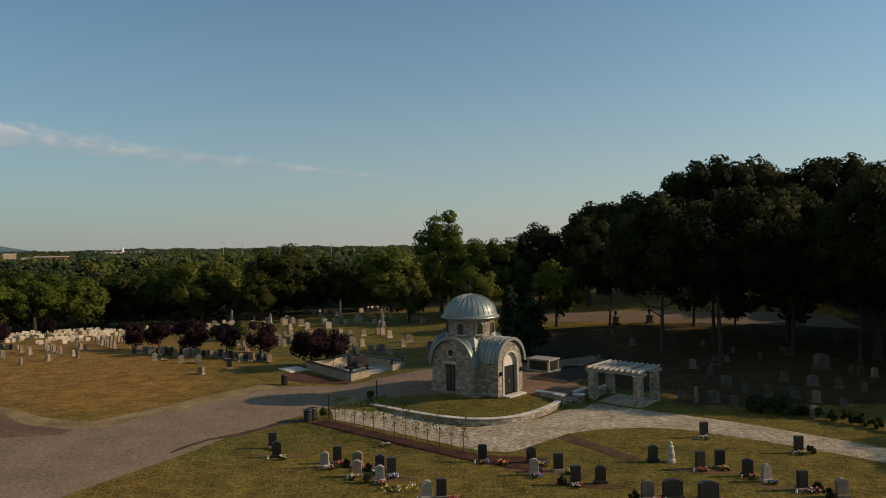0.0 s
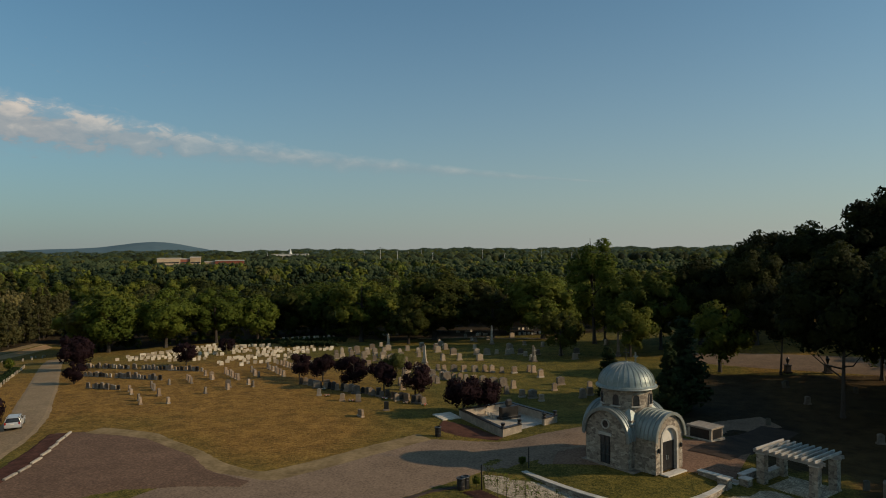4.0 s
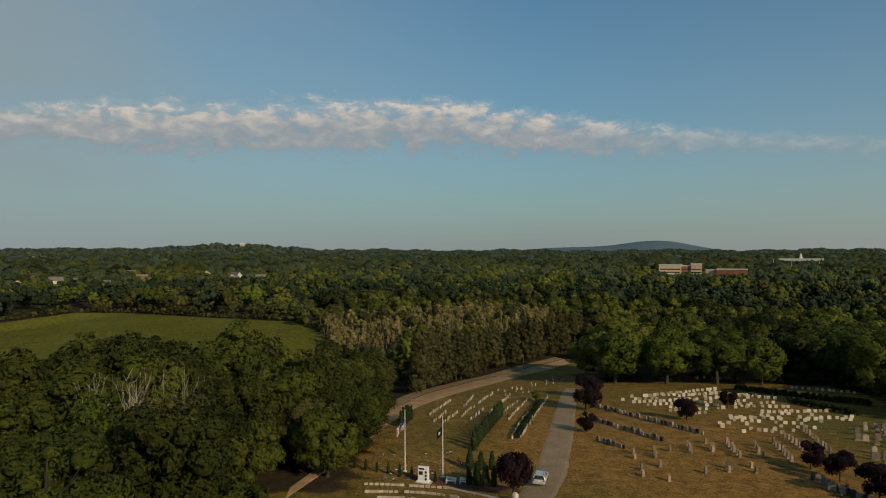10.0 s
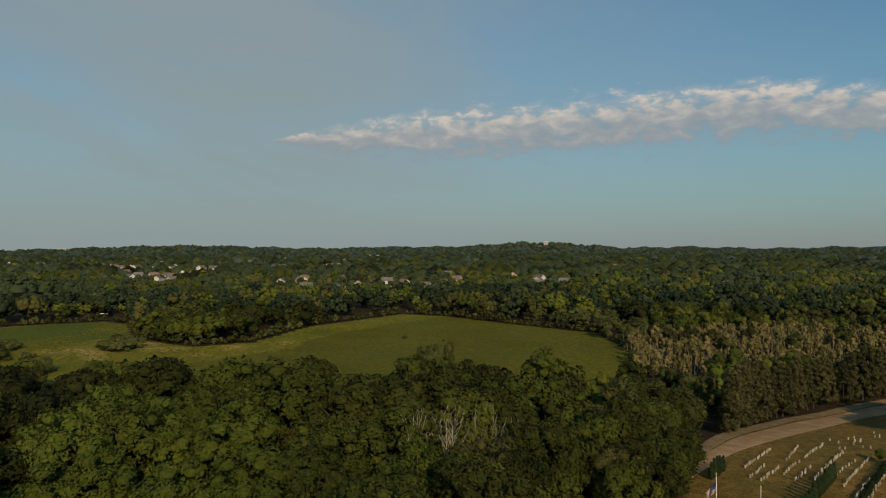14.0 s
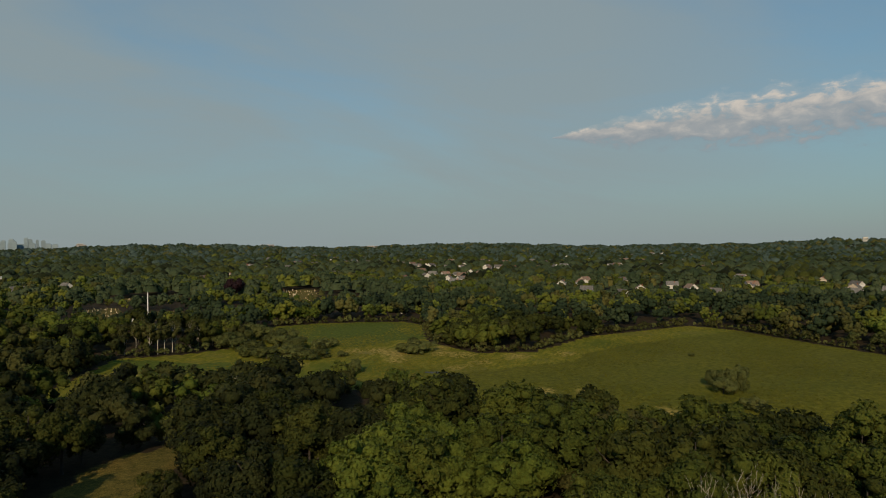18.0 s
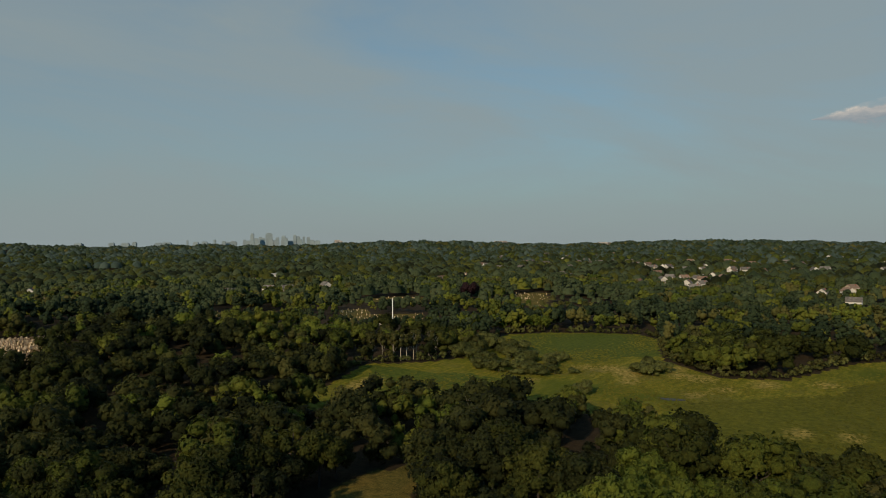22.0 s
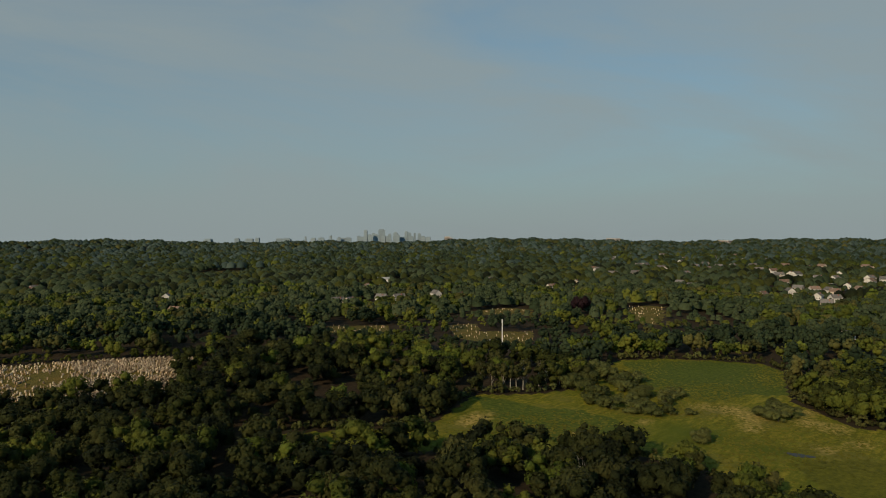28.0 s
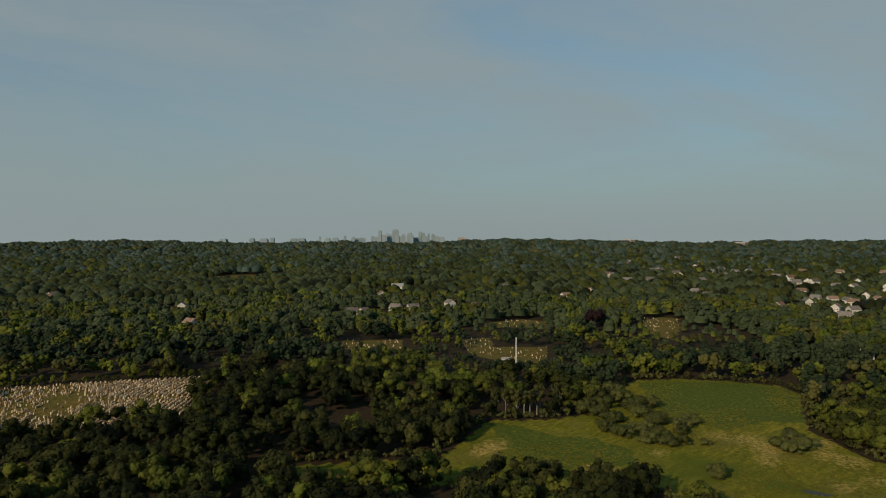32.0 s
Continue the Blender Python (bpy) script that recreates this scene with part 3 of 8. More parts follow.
def build_ground():
    xs, ys = ground_axis(-510, 90, 3.6), ground_axis(-450, 260, 3.6)
    gx, gy = np.meshgrid(xs, ys)
    gz = ground(gx, gy)
    v = np.stack([gx, gy, gz], -1).reshape(-1, 3)
    nx, ny = len(xs), len(ys)
    i = (np.arange(ny - 1)[:, None] * nx + np.arange(nx - 1)[None]).ravel()
    f = np.stack([i, i + 1, i + 1 + nx, i + nx], -1)
    me = mesh_of("ground", v, f, GROUND, True)
    x, y = v[:, 0], v[:, 1]
    lawn = inside(x, y, LAWN) | inside(x, y, CLEARING) | inside(x, y, GRAVES_FIELD) | inside(x, y, SMALL_CEMETERY) \
        | inside(x, y, SMALL_CEMETERY_2) | inside(x, y, SMALL_CEMETERY_3) | inside(x, y, SMALL_CEMETERY_4) | inside(x, y, HAY_FIELD)
    dry = 0.95 * np.exp(-((x + 68) ** 2 + (y - 110) ** 2) / 24 ** 2) + 0.3 * np.exp(-((x + 46) ** 2 + (y - 96) ** 2) / 14 ** 2) + 0.8 * np.exp(-((x + 80) ** 2 + (y - 122) ** 2) / 24 ** 2)
    dry += 0.8 * np.exp(-((x + 38) ** 2 + (y - 88) ** 2) / 10 ** 2) + 0.1 * inside(x, y, GRAVES_FIELD) + 0.3 * (x < -75) * (y > 40)
    dry += 0.35 * np.exp(-((x + 20) ** 2 + (y - 52) ** 2) / 12 ** 2)
    # brown woodland floor on the hill; also paints the shade behind the pergola
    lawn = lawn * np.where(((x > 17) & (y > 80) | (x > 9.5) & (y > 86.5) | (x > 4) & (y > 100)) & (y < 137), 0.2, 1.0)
    dry += 0.5 * ((x > 17) & (y > 80)) + 0.12 * np.exp(-((x - 12) ** 2 + (y - 60) ** 2) / 22 ** 2)
    straw = sum(np.exp(-((x - a) ** 2 + ((y - b) * 1.6) ** 2) / r ** 2) for a, b, r in STRAWS) * 0.75
    for name, values in (("lawn", lawn), ("marsh", inside(x, y, MARSH) | inside(x, y, FAR_FIELD)), ("dry", dry), ("straw", straw), ("lush", inside(x, y, LUSH) | inside(x, y, LUSH_2)), ("sedge", inside(x, y, BROWN))):
        me.attributes.new(name, "FLOAT", "POINT").data.foreach_set("value", np.asarray(values, dtype=np.float32))
    tagged(new("ground", me), "mown lawn, dry grass, marsh and woodland floor", "ground", kind="structure")


build_ground()


def strip(name, left, right, mat, label, lift=0.05, steps=8, category="road"):
    """A road between two edges, laid on the ground with a low kerb edge."""
    def dense(pts):
        p = np.array(pts, dtype=float)
        t = np.linspace(0, 1, len(p))
        s = np.linspace(0, 1, steps * (len(p) - 1) + 1)
        # rounded through the given points
        out = np.stack([np.interp(s, t, p[:, k]) for k in range(2)], -1)
        for _ in range(3):
            out[1:-1] = 0.25 * out[:-2] + 0.5 * out[1:-1] + 0.25 * out[2:]
        return out
    a, b = dense(left), dense(right)
    n = min(len(a), len(b))
    a, b = a[np.linspace(0, len(a) - 1, n).astype(int)], b[np.linspace(0, len(b) - 1, n).astype(int)]
    rows = 7
    grid = np.stack([a + (b - a) * k / (rows - 1) for k in range(rows)], 1)
    rng = np.random.RandomState(len(name) + n)
    grid[:, 0] += rng.uniform(-0.16, 0.16, (n, 2))
    grid[:, -1] += rng.uniform(-0.16, 0.16, (n, 2))
    z = ground(grid[..., 0], grid[..., 1]) + lift
    z[:, 0] -= lift + 0.06
    z[:, -1] -= lift + 0.06
    v = np.concatenate([grid, z[..., None]], -1).reshape(-1, 3)
    i = (np.arange(n - 1)[:, None] * rows + np.arange(rows - 1)[None]).ravel()
    f = np.stack([i, i + 1, i + 1 + rows, i + rows], -1)
    me = mesh_of(name, v, f, mat)
    bm = bmesh.new()
    bm.from_mesh(me)
    bmesh.ops.recalc_face_normals(bm, faces=bm.faces[:])
    if sum(q.normal.z for q in bm.faces) < 0:
        bmesh.ops.reverse_faces(bm, faces=bm.faces[:])
    bm.to_mesh(me)
    bm.free()
    return tagged(new(name, me), label, category, kind="structure")


# main drive from the camera's side to the chapel, and on past the family plot
strip("road_main", [(-46, 40), (-44, 52), (-46.5, 66), (-44, 77), (-36, 74.5), (-32, 81), (-28.6, 87.3), (-25.1, 92.9), (-16, 92.2), (-9, 98), (2, 104), (14, 112)],
      [(-26, 40), (-27, 54), (-24, 60), (-21, 66), (-19.8, 72), (-16.5, 77.5), (-13.5, 81.5), (-9, 84), (-3, 90.5), (4, 96), (9, 100), (16, 106)],
      ASPHALT_OLD, "worn grey-brown asphalt drive with ragged edges", 0.05)
strip("road_turnaround", [(-62, 60), (-59.5, 69.5), (-66.6, 84), (-70.5, 86), (-64.6, 87.4), (-56.6, 86.4), (-53.5, 84.4), (-46.5, 80.8), (-42, 76.5), (-36, 74)],
      [(-46, 40), (-46, 48), (-47, 54), (-47.5, 60), (-48, 64), (-47, 66), (-45.5, 68), (-44, 69), (-42, 70), (-36, 72)],
      ASPHALT, "dark patched asphalt turnaround", 0.09)
strip("road_northwest", [(-58, 44), (-67.2, 64), (-73.1, 76.7), (-82.3, 89.4), (-99.4, 108.7), (-130.5, 142.5), (-142, 156)],
      [(-50, 44), (-61.5, 66.9), (-69.7, 82.4), (-76.7, 92), (-93.6, 111), (-125.1, 144), (-137, 158)], ASPHALT_PALE, "grey asphalt cemetery road", 0.06)
strip("dirt_road", [(-91, 52), (-107, 71.5), (-123, 88.5), (-136, 104.3), (-155.5, 134.4), (-186, 180), (-202, 219)],
      [(-96, 55), (-114, 75), (-136, 96), (-156.4, 117.6), (-184.8, 157), (-204.7, 196.8), (-212, 225)], DIRT, "bare tan dirt track along the pines", 0.05)
strip("track_verge", [(-130, 91), (-156.0, 117.9), (-184.4, 157.3), (-204.3, 197), (-211.6, 225)], [(-134, 89.5), (-160.5, 114.8), (-189.5, 154), (-209.5, 195), (-217, 224)], SAND, "bare tan verge between dirt track and pines", 0.03, category="verge")
VERGE = [(-65, 84.4), (-57, 83.4), (-54.5, 81.4), (-48, 77.8), (-43, 74.5), (-34, 73.0), (-29.5, 79.5), (-26.0, 85.8), (-23.1, 91.4)]
strip("road_verge", [(-64.6, 88.0), (-56.2, 87.4), (-53.0, 85.4), (-46.0, 82.0), (-41.6, 78.8), (-36.6, 76.8), (-33.2, 81.9), (-29.8, 88.1), (-26.1, 93.9)], VERGE, SAND, "bare sandy verge between drive and lawn", 0.03, category="verge")
strip("far_lane", [(-60, 201), (-52.5, 201), (-43.3, 201.3), (-37, 197.5), (-20, 193)], [(-60, 204), (-52.5, 204), (-43, 204.5), (-36.5, 201), (-19, 196.5)], ASPHALT_PALE, "pale asphalt lane at the far graves", 0.05)
strip("hill_road", [(8, 148), (18, 142), (34, 137), (60, 128)], [(8, 160), (20, 157), (36, 152), (60, 142)], ASPHALT_OLD, "sunlit gravel road on the wooded hill", 0.06)
# dark soil strip that also paints the tree shade behind the chapel
strip("chapel_yard", [(3.4, 90.8), (7.6, 98), (13, 107)], [(8.4, 88.6), (12.4, 95), (17.5, 104)], STAIN_SHADE, "dark soil between chapel and tomb, tree shade in its tone", 0.08, category="yard")
strip("paver_walk", [(-14.0, 76.9), (-7, 71.4), (-1.0, 66.8), (1.7, 66.3), (6.2, 71.7), (9.4, 72.8), (12.9, 73.1), (15.7, 72.8), (21, 69), (26.5, 64.3), (40, 52)],
      [(-15.3, 81.5), (-11, 82), (-5, 77), (-2, 74.9), (4, 77.5), (7, 82), (10, 83.8), (14.3, 80.6), (21.5, 75.7), (28.9, 68.5), (44, 55)],
      PAVER, "pale concrete paver walk", 0.05, category="pavement")
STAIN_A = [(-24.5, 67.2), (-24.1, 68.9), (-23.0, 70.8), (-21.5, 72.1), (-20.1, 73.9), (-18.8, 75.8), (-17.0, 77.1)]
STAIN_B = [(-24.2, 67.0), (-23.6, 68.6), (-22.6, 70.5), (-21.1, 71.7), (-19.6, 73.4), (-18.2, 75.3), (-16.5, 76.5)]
strip("road_stain", STAIN_A, STAIN_B, STAIN_SHADE, "dark damp stain across the drive", 0.062, category="stain")
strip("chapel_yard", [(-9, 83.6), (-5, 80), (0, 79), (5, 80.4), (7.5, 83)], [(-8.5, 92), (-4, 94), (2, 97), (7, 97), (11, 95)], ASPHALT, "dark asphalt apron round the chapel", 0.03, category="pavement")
strip("mulch_island", [(-60.6, 65), (-63, 71.5), (-66, 78), (-69.0, 83.2)], [(-58.6, 67.5), (-60, 72), (-63, 78.5), (-66.4, 84.2)], MULCH, "dark red mulch island beside the road", 0.14, category="mulch bed")
strip("mulch_bed", [(-16, 75.6), (-8, 69.4), (-1.4, 64.6), (3, 62)], [(-14.1, 76.8), (-7.1, 71.2), (-1.0, 66.6), (4, 66)], MULCH, "dark mulch bed along the paver walk", 0.09, category="mulch bed")
strip("mulch_plot", [(-24, 95.5), (-21, 93.6), (-16, 92.6)], [(-24.5, 101), (-20, 98.6), (-15.5, 94)], MULCH, "red mulch round the family plot", 0.1, category="mulch bed")


# ---- trees ----
def ico(sub):
    bm = bmesh.new()
    bmesh.ops.create_icosphere(bm, subdivisions=sub, radius=1.0)
    v = np.array([p.co for p in bm.verts])
    f = np.array([[p.index for p in q.verts] for q in bm.faces])
    bm.free()
    return v, f


ICO1, ICO2 = ico(1), ico(2)


def unit(v):
    return v / (np.linalg.norm(v, axis=-1, keepdims=True) + 1e-9)


def leaf_cards(rng, centres, radii, n, size, up=0.35, middle=None):
    """n small leaf sprays, each a three-cornered tip, in a thick layer over the clumps; they take the light as the clump does."""
    k = rng.choice(len(centres), n, p=radii ** 2 / np.sum(radii ** 2))
    d = rng.normal(size=(n, 3)) + np.array([0, 0, up])
    if middle is not None:
        d += unit(centres[k] - middle) * 0.7
    d = unit(d)
    p = centres[k] + d * (radii[k] * rng.uniform(0.72, 1.08, n))[:, None]
    normal = unit(d + rng.normal(size=(n, 3)) * 0.4)
    side = unit(np.cross(normal, rng.normal(size=(n, 3))))
    other = np.cross(normal, side)
    s = (size * rng.uniform(0.6, 1.35, n))[:, None]
    v = np.stack([p - side * s * 0.9 - other * s * 0.45, p + side * s * 0.9 - other * s * 0.5, p + other * s * 1.1], 1)
    lit = d * 0.75 + normal * 0.35
    if middle is not None:
        lit = lit + unit(p - middle) * 0.35
    lit = unit(np.repeat(lit[:, None], 3, 1) + (v - p[:, None]) / s[:, None] * 0.2)
    return v.reshape(-1, 3), np.arange(3 * n).reshape(n, 3), lit.reshape(-1, 3)


def leaf_mesh(name, leaves, mat):
    return mesh_of(name, leaves[0], leaves[1], mat, True, None, leaves[2])


def leaf_puffs(rng, centres, radii, middle, per, sides, rows):
    """Small rounded heads of leaves over the outer side of each clump, open below."""
    n = len(centres) * per
    c, r = np.repeat(centres, per, 0), np.repeat(radii, per)
    out = c - middle
    out /= np.linalg.norm(out, axis=1)[:, None] + 1e-6
    d = rng.normal(size=(n, 3)) * 0.75 + out * 0.6 + np.array([0, 0, 0.5])
    d /= np.linalg.norm(d, axis=1)[:, None]
    p = c + d * (r * rng.uniform(0.7, 1.02, n))[:, None]
    axis = d + np.array([0, 0, 0.45]) + rng.normal(size=(n, 3)) * 0.2
    axis /= np.linalg.norm(axis, axis=1)[:, None]
    side = np.cross(axis, rng.normal(size=(n, 3)))
    side /= np.linalg.norm(side, axis=1)[:, None]
    other = np.cross(axis, side)
    w = r * rng.uniform(0.26, 0.5, n) * (7.0 / per) ** 0.3
    rings = []
    for k, (wide, up) in enumerate(((1.0, -0.5), (0.82, 0.28))[:rows] if rows == 2 else ((1.05, -0.4),)):
        a = (2 * math.pi * (np.arange(sides) + 0.5 * k) / sides)[None, :] + rng.uniform(0, 1, (n, 1))
        q = w[:, None] * wide * rng.uniform(0.8, 1.25, (n, sides))
        lift = w[:, None] * (up + rng.uniform(-0.12, 0.12, (n, sides)))
        rings.append(p[:, None] + side[:, None] * (q * np.cos(a))[..., None] + other[:, None] * (q * np.sin(a))[..., None] + axis[:, None] * lift[..., None])
    top = p + axis * (w * rng.uniform(0.6, 0.85, n))[:, None]
    v = np.concatenate(rings + [top[:, None]], 1)
    tri = []
    for k in range(rows - 1):
        for j in range(sides):
            a, b = k * sides + j, k * sides + (j + 1) % sides
            tri += [(a, b, a + sides), (b, b + sides, a + sides)]
    last = (rows - 1) * sides
    tri += [(last + j, last + (j + 1) % sides, rows * sides) for j in range(sides)]
    size = rows * sides + 1
    lit = unit(v - (p - axis * w[:, None] * 0.6)[:, None])
    return v.reshape(-1, 3), (np.array(tri)[None] + (np.arange(n) * size)[:, None, None]).reshape(-1, 3), lit.reshape(-1, 3)


def crown(seed, width, height, base, clumps, cards, size, squash=0.8, taper=0.0, low=0.8, fat=1.0, core=0.7, per=0, sides=6, rows=2):
    """An uneven crown: clumps spread through an egg-shaped body, each under rounded heads of leaves or a thick coat of sprays."""
    rng = np.random.RandomState(seed)
    d = rng.normal(size=(clumps, 3))
    d /= np.linalg.norm(d, axis=1)[:, None]
    d[:, 2] = (d[:, 2] + 1) / 2 * (0.95 + low) - low
    reach = rng.uniform(0.42, 0.80, clumps)[:, None]
    c = d * reach * np.array([width / 2, width / 2, height / 2]) + np.array([0, 0, base + height * 0.5])
    if taper:
        up = (c[:, 2] - base) / height
        c[:, :2] *= (1.15 - taper * np.clip(up, 0, 1))[:, None]
    r = width * rng.uniform(0.12, 0.22, clumps) * fat
    shape = np.array([1, 1, squash])
    middle = np.array([0, 0, base + height * 0.4])
    pieces = [(ICO1[0] * r[k] * core * (1 + rng.uniform(-0.25, 0.25, 12))[:, None] * shape + c[k], ICO1[1], ICO1[0]) for k in range(clumps)]
    if per:
        pieces.append(leaf_puffs(rng, c, r, middle, per, sides, rows))
    if cards:
        pieces.append(leaf_cards(rng, c, r, cards, size, 0.35, middle))
    return joined(pieces)


def conifer(seed, width, height, base, tiers, cards, size):
    """A ragged pine: short drooping sprays on tiers that narrow towards the top."""
    rng = np.random.RandomState(seed)
    n = tiers * 4
    up = (np.repeat(np.arange(tiers), 4) + rng.uniform(0, 1, n)) / tiers
    a = rng.uniform(0, 2 * math.pi, n)
    reach = width / 2 * (1.02 - 0.85 * up) * rng.uniform(0.45, 0.75, n)
    c = np.stack([np.cos(a) * reach, np.sin(a) * reach, base + (height - base) * up], -1)
    r = width * (0.20 - 0.10 * up) * rng.uniform(0.8, 1.25, n)
    pieces = [(ICO1[0] * r[k] * 0.75 * np.array([1, 1, 0.62]) * (1 + rng.uniform(-0.2, 0.2, 12))[:, None] + c[k], ICO1[1], ICO1[0]) for k in range(n)]
    pieces.append(leaf_cards(rng, c, r, cards, size, -0.1))
    return joined(pieces)


def trunk(seed, height, radius, spread, limbs=4, bare=False, apart=False):
    """A tapered trunk with limbs, joined or apart."""
    rng = np.random.RandomState(seed)
    lean = rng.uniform(-0.04, 0.04, 2)
    pts = [(lean[0] * h * height, lean[1] * h * height, h * height - 0.3 * (h == 0)) for h in (0, 0.08, 0.35, 0.7, 1.0)]
    pieces = [tube(pts, [radius * 1.5, radius, radius * 0.8, radius * 0.5, radius * 0.12], 7)]
    for k in range(limbs):
        a, h = 2 * math.pi * (k + rng.uniform(0, 0.7)) / limbs, rng.uniform(0.3, 0.75)
        s = Vector((lean[0] * h * height, lean[1] * h * height, h * height))
        e = s + Vector((math.cos(a) * spread, math.sin(a) * spread, height * rng.uniform(0.15, 0.35)))
        m = s.lerp(e, 0.5) + Vector((0, 0, -0.05 * height))
        pieces.append(tube([s, m, e], [radius * 0.45, radius * 0.3, radius * 0.06], 5))
        if bare:
            for j in range(3):
                w = s.lerp(e, rng.uniform(0.35, 0.9))
                pieces.append(tube([w, w + Vector(rng.uniform(-0.5, 0.5, 3)) * spread + Vector((0, 0, spread * 0.5))], [radius * 0.2, 0.02], 4))
    return pieces if apart else joined(pieces)


TREE_KINDS = {}


def tree_kind(key, crowns, mat, bark, trunks):
    TREE_KINDS[key] = []
    for c, t in zip(crowns, trunks):
        limbs = []
        if isinstance(t, list):
            limbs = [mesh_of("limb", *q, bark) for q in t[1:]]
            t = t[0]
        TREE_KINDS[key].append((leaf_mesh("crown", c, mat), mesh_of("trunk", *t, bark), limbs))


def plant(name, key, which, x, y, scale=1.0, turn=0.0, label="", category="tree", group="", wide=1.0):
    crown_me, trunk_me, limbs = TREE_KINDS[key][which % len(TREE_KINDS[key])]
    thing = new(name)
    thing.matrix_world = pose(x, y, float(ground(x, y)), 0, 0, turn) @ Matrix.Diagonal((scale * wide, scale * wide, scale, 1))
    new("trunk", trunk_me).parent = thing
    for me in limbs:
        new("limb", me).parent = thing
    c = new("crown", crown_me)
    c.parent = thing
    return tagged(thing, label, category, group)


tree_kind("oak", [crown(k, 12.8 + k % 3, 13.0 + k % 2, 0.7, 44, 2600, 0.34, fat=0.72) for k in range(6)], LEAF, BARK,
          [trunk(k, 11, 0.34, 3.6, 5) for k in range(6)])
tree_kind("dark_oak", [crown(10 + k, 12.8 + k, 13.0 + k % 2, 0.4, 44, 2600, 0.34, fat=0.72) for k in range(4)], LEAF_DARK, BARK, [trunk(10 + k, 11, 0.34, 3.6, 5) for k in range(4)])
tree_kind("shaded_oak", [crown(15 + k, 12.8 + k, 13.0, 0.4, 44, 2600, 0.34, fat=0.72) for k in range(3)], LEAF_SHADED, BARK, [trunk(15 + k, 11, 0.34, 3.6, 5) for k in range(3)])
tree_kind("maple", [crown(20 + k, 11 + k, 12 + k, 0.6, 44, 2600, 0.32, fat=0.72) for k in range(3)], LEAF_LIGHT, BARK, [trunk(20 + k, 10, 0.3, 3.0, 5) for k in range(3)])
tree_kind("olive", [crown(30 + k, 10.8 + k, 11, 0.4, 40, 2500, 0.32, fat=0.72) for k in range(3)], LEAF_OLIVE, BARK, [trunk(30 + k, 9, 0.28, 3.0, 4) for k in range(3)])
tree_kind("shade", [crown(35 + k, 13.5 + k, 13, -0.1, 50, 4000, 0.28, fat=0.75, low=0.95) for k in range(3)], LEAF_FRESH, BARK, [trunk(35 + k, 11, 0.36, 3.6, 5, apart=True) for k in range(3)])
tree_kind("nearby", [crown(39 + k, 13 + k, 13, 0.3, 70, 6500, 0.23, fat=0.64) for k in range(3)], LEAF_DARK, BARK, [trunk(39 + k, 11, 0.36, 3.6, 6) for k in range(3)])
tree_kind("pine", [conifer(40 + k, 8.5 - k * 0.5, 18.5 + k, 2.2, 12, 2000, 0.42) for k in range(4)], LEAF_PINE, BARK, [trunk(40 + k, 18, 0.26, 1.6, 5) for k in range(4)])
tree_kind("spire", [conifer(50 + k, 6.0, 12 + k, 0.8, 11, 1800, 0.3) for k in range(2)], LEAF_SHRUB, BARK, [trunk(50 + k, 11, 0.2, 1.0, 3) for k in range(2)])
tree_kind("plum", [crown(60 + k, 5.0, 4.5, 0.55, 16, 2300, 0.16, 0.9) for k in range(3)], LEAF_PURPLE, BARK, [trunk(60 + k, 3.6, 0.13, 1.2, 4) for k in range(3)])
tree_kind("bush", [crown(70 + k, 8.6, 6.2, -0.6, 16, 1700, 0.26) for k in range(3)], LEAF_WILLOW, BARK, [trunk(70 + k, 4, 0.14, 1.8, 5) for k in range(3)])
tree_kind("dense", [crown(75 + k, 7.5, 5.0, -0.4, 12, 900, 0.32) for k in range(3)], LEAF_SHRUB, BARK, [trunk(75 + k, 4, 0.14, 1.8, 5) for k in range(3)])
tree_kind("sapling", [leaf_cards(np.random.RandomState(80 + k), np.array([(0, 0, 0.8), (0.1, 0, 1.2), (-0.1, 0.1, 1.5), (0, -0.1, 1.8)]), np.array([0.25, 0.3, 0.28, 0.2]), 150, 0.045) for k in range(3)],
          LEAF_LIGHT, BARK, [trunk(80 + k, 2.0, 0.018, 0.3, 5) for k in range(3)])
tree_kind("nearby_green", [crown(112 + k, 12.5 + k, 12.5, 0.3, 66, 5600, 0.23, fat=0.64) for k in range(3)], LEAF, BARK, [trunk(112 + k, 11, 0.36, 3.6, 6) for k in range(3)])
tree_kind("nearby_light", [crown(124 + k, 11.5 + k, 12.5, 0.3, 66, 5600, 0.23, fat=0.64) for k in range(2)], LEAF_LIGHT, BARK, [trunk(124 + k, 11, 0.3, 3.2, 6) for k in range(2)])
tree_kind("nearby_olive", [crown(116 + k, 11.5 + k, 11.5, 0.3, 66, 5600, 0.23, fat=0.64) for k in range(2)], LEAF_OLIVE, BARK, [trunk(116 + k, 10, 0.3, 3.2, 6) for k in range(2)])
tree_kind("birch", [crown(120 + k, 7, 9, 5.2, 12, 1200, 0.34) for k in range(2)], LEAF_OLIVE, DEAD, [trunk(120 + k, 12, 0.2, 1.6, 5) for k in range(2)])
tree_kind("airy", [crown(90, 13, 22, 3.6, 26, 4200, 0.32, 0.6, 0.5)], LEAF_LIGHT, BARK, [trunk(90, 24, 0.4, 4.0, 8, apart=True)])
tree_kind("giant", [crown(95 + k, 19, 22, 2.6, 80, 7200, 0.33, fat=0.66) for k in range(3)], LEAF_SHADED, BARK, [trunk(95 + k, 17, 0.55, 6.5, 7, apart=True) for k in range(3)])
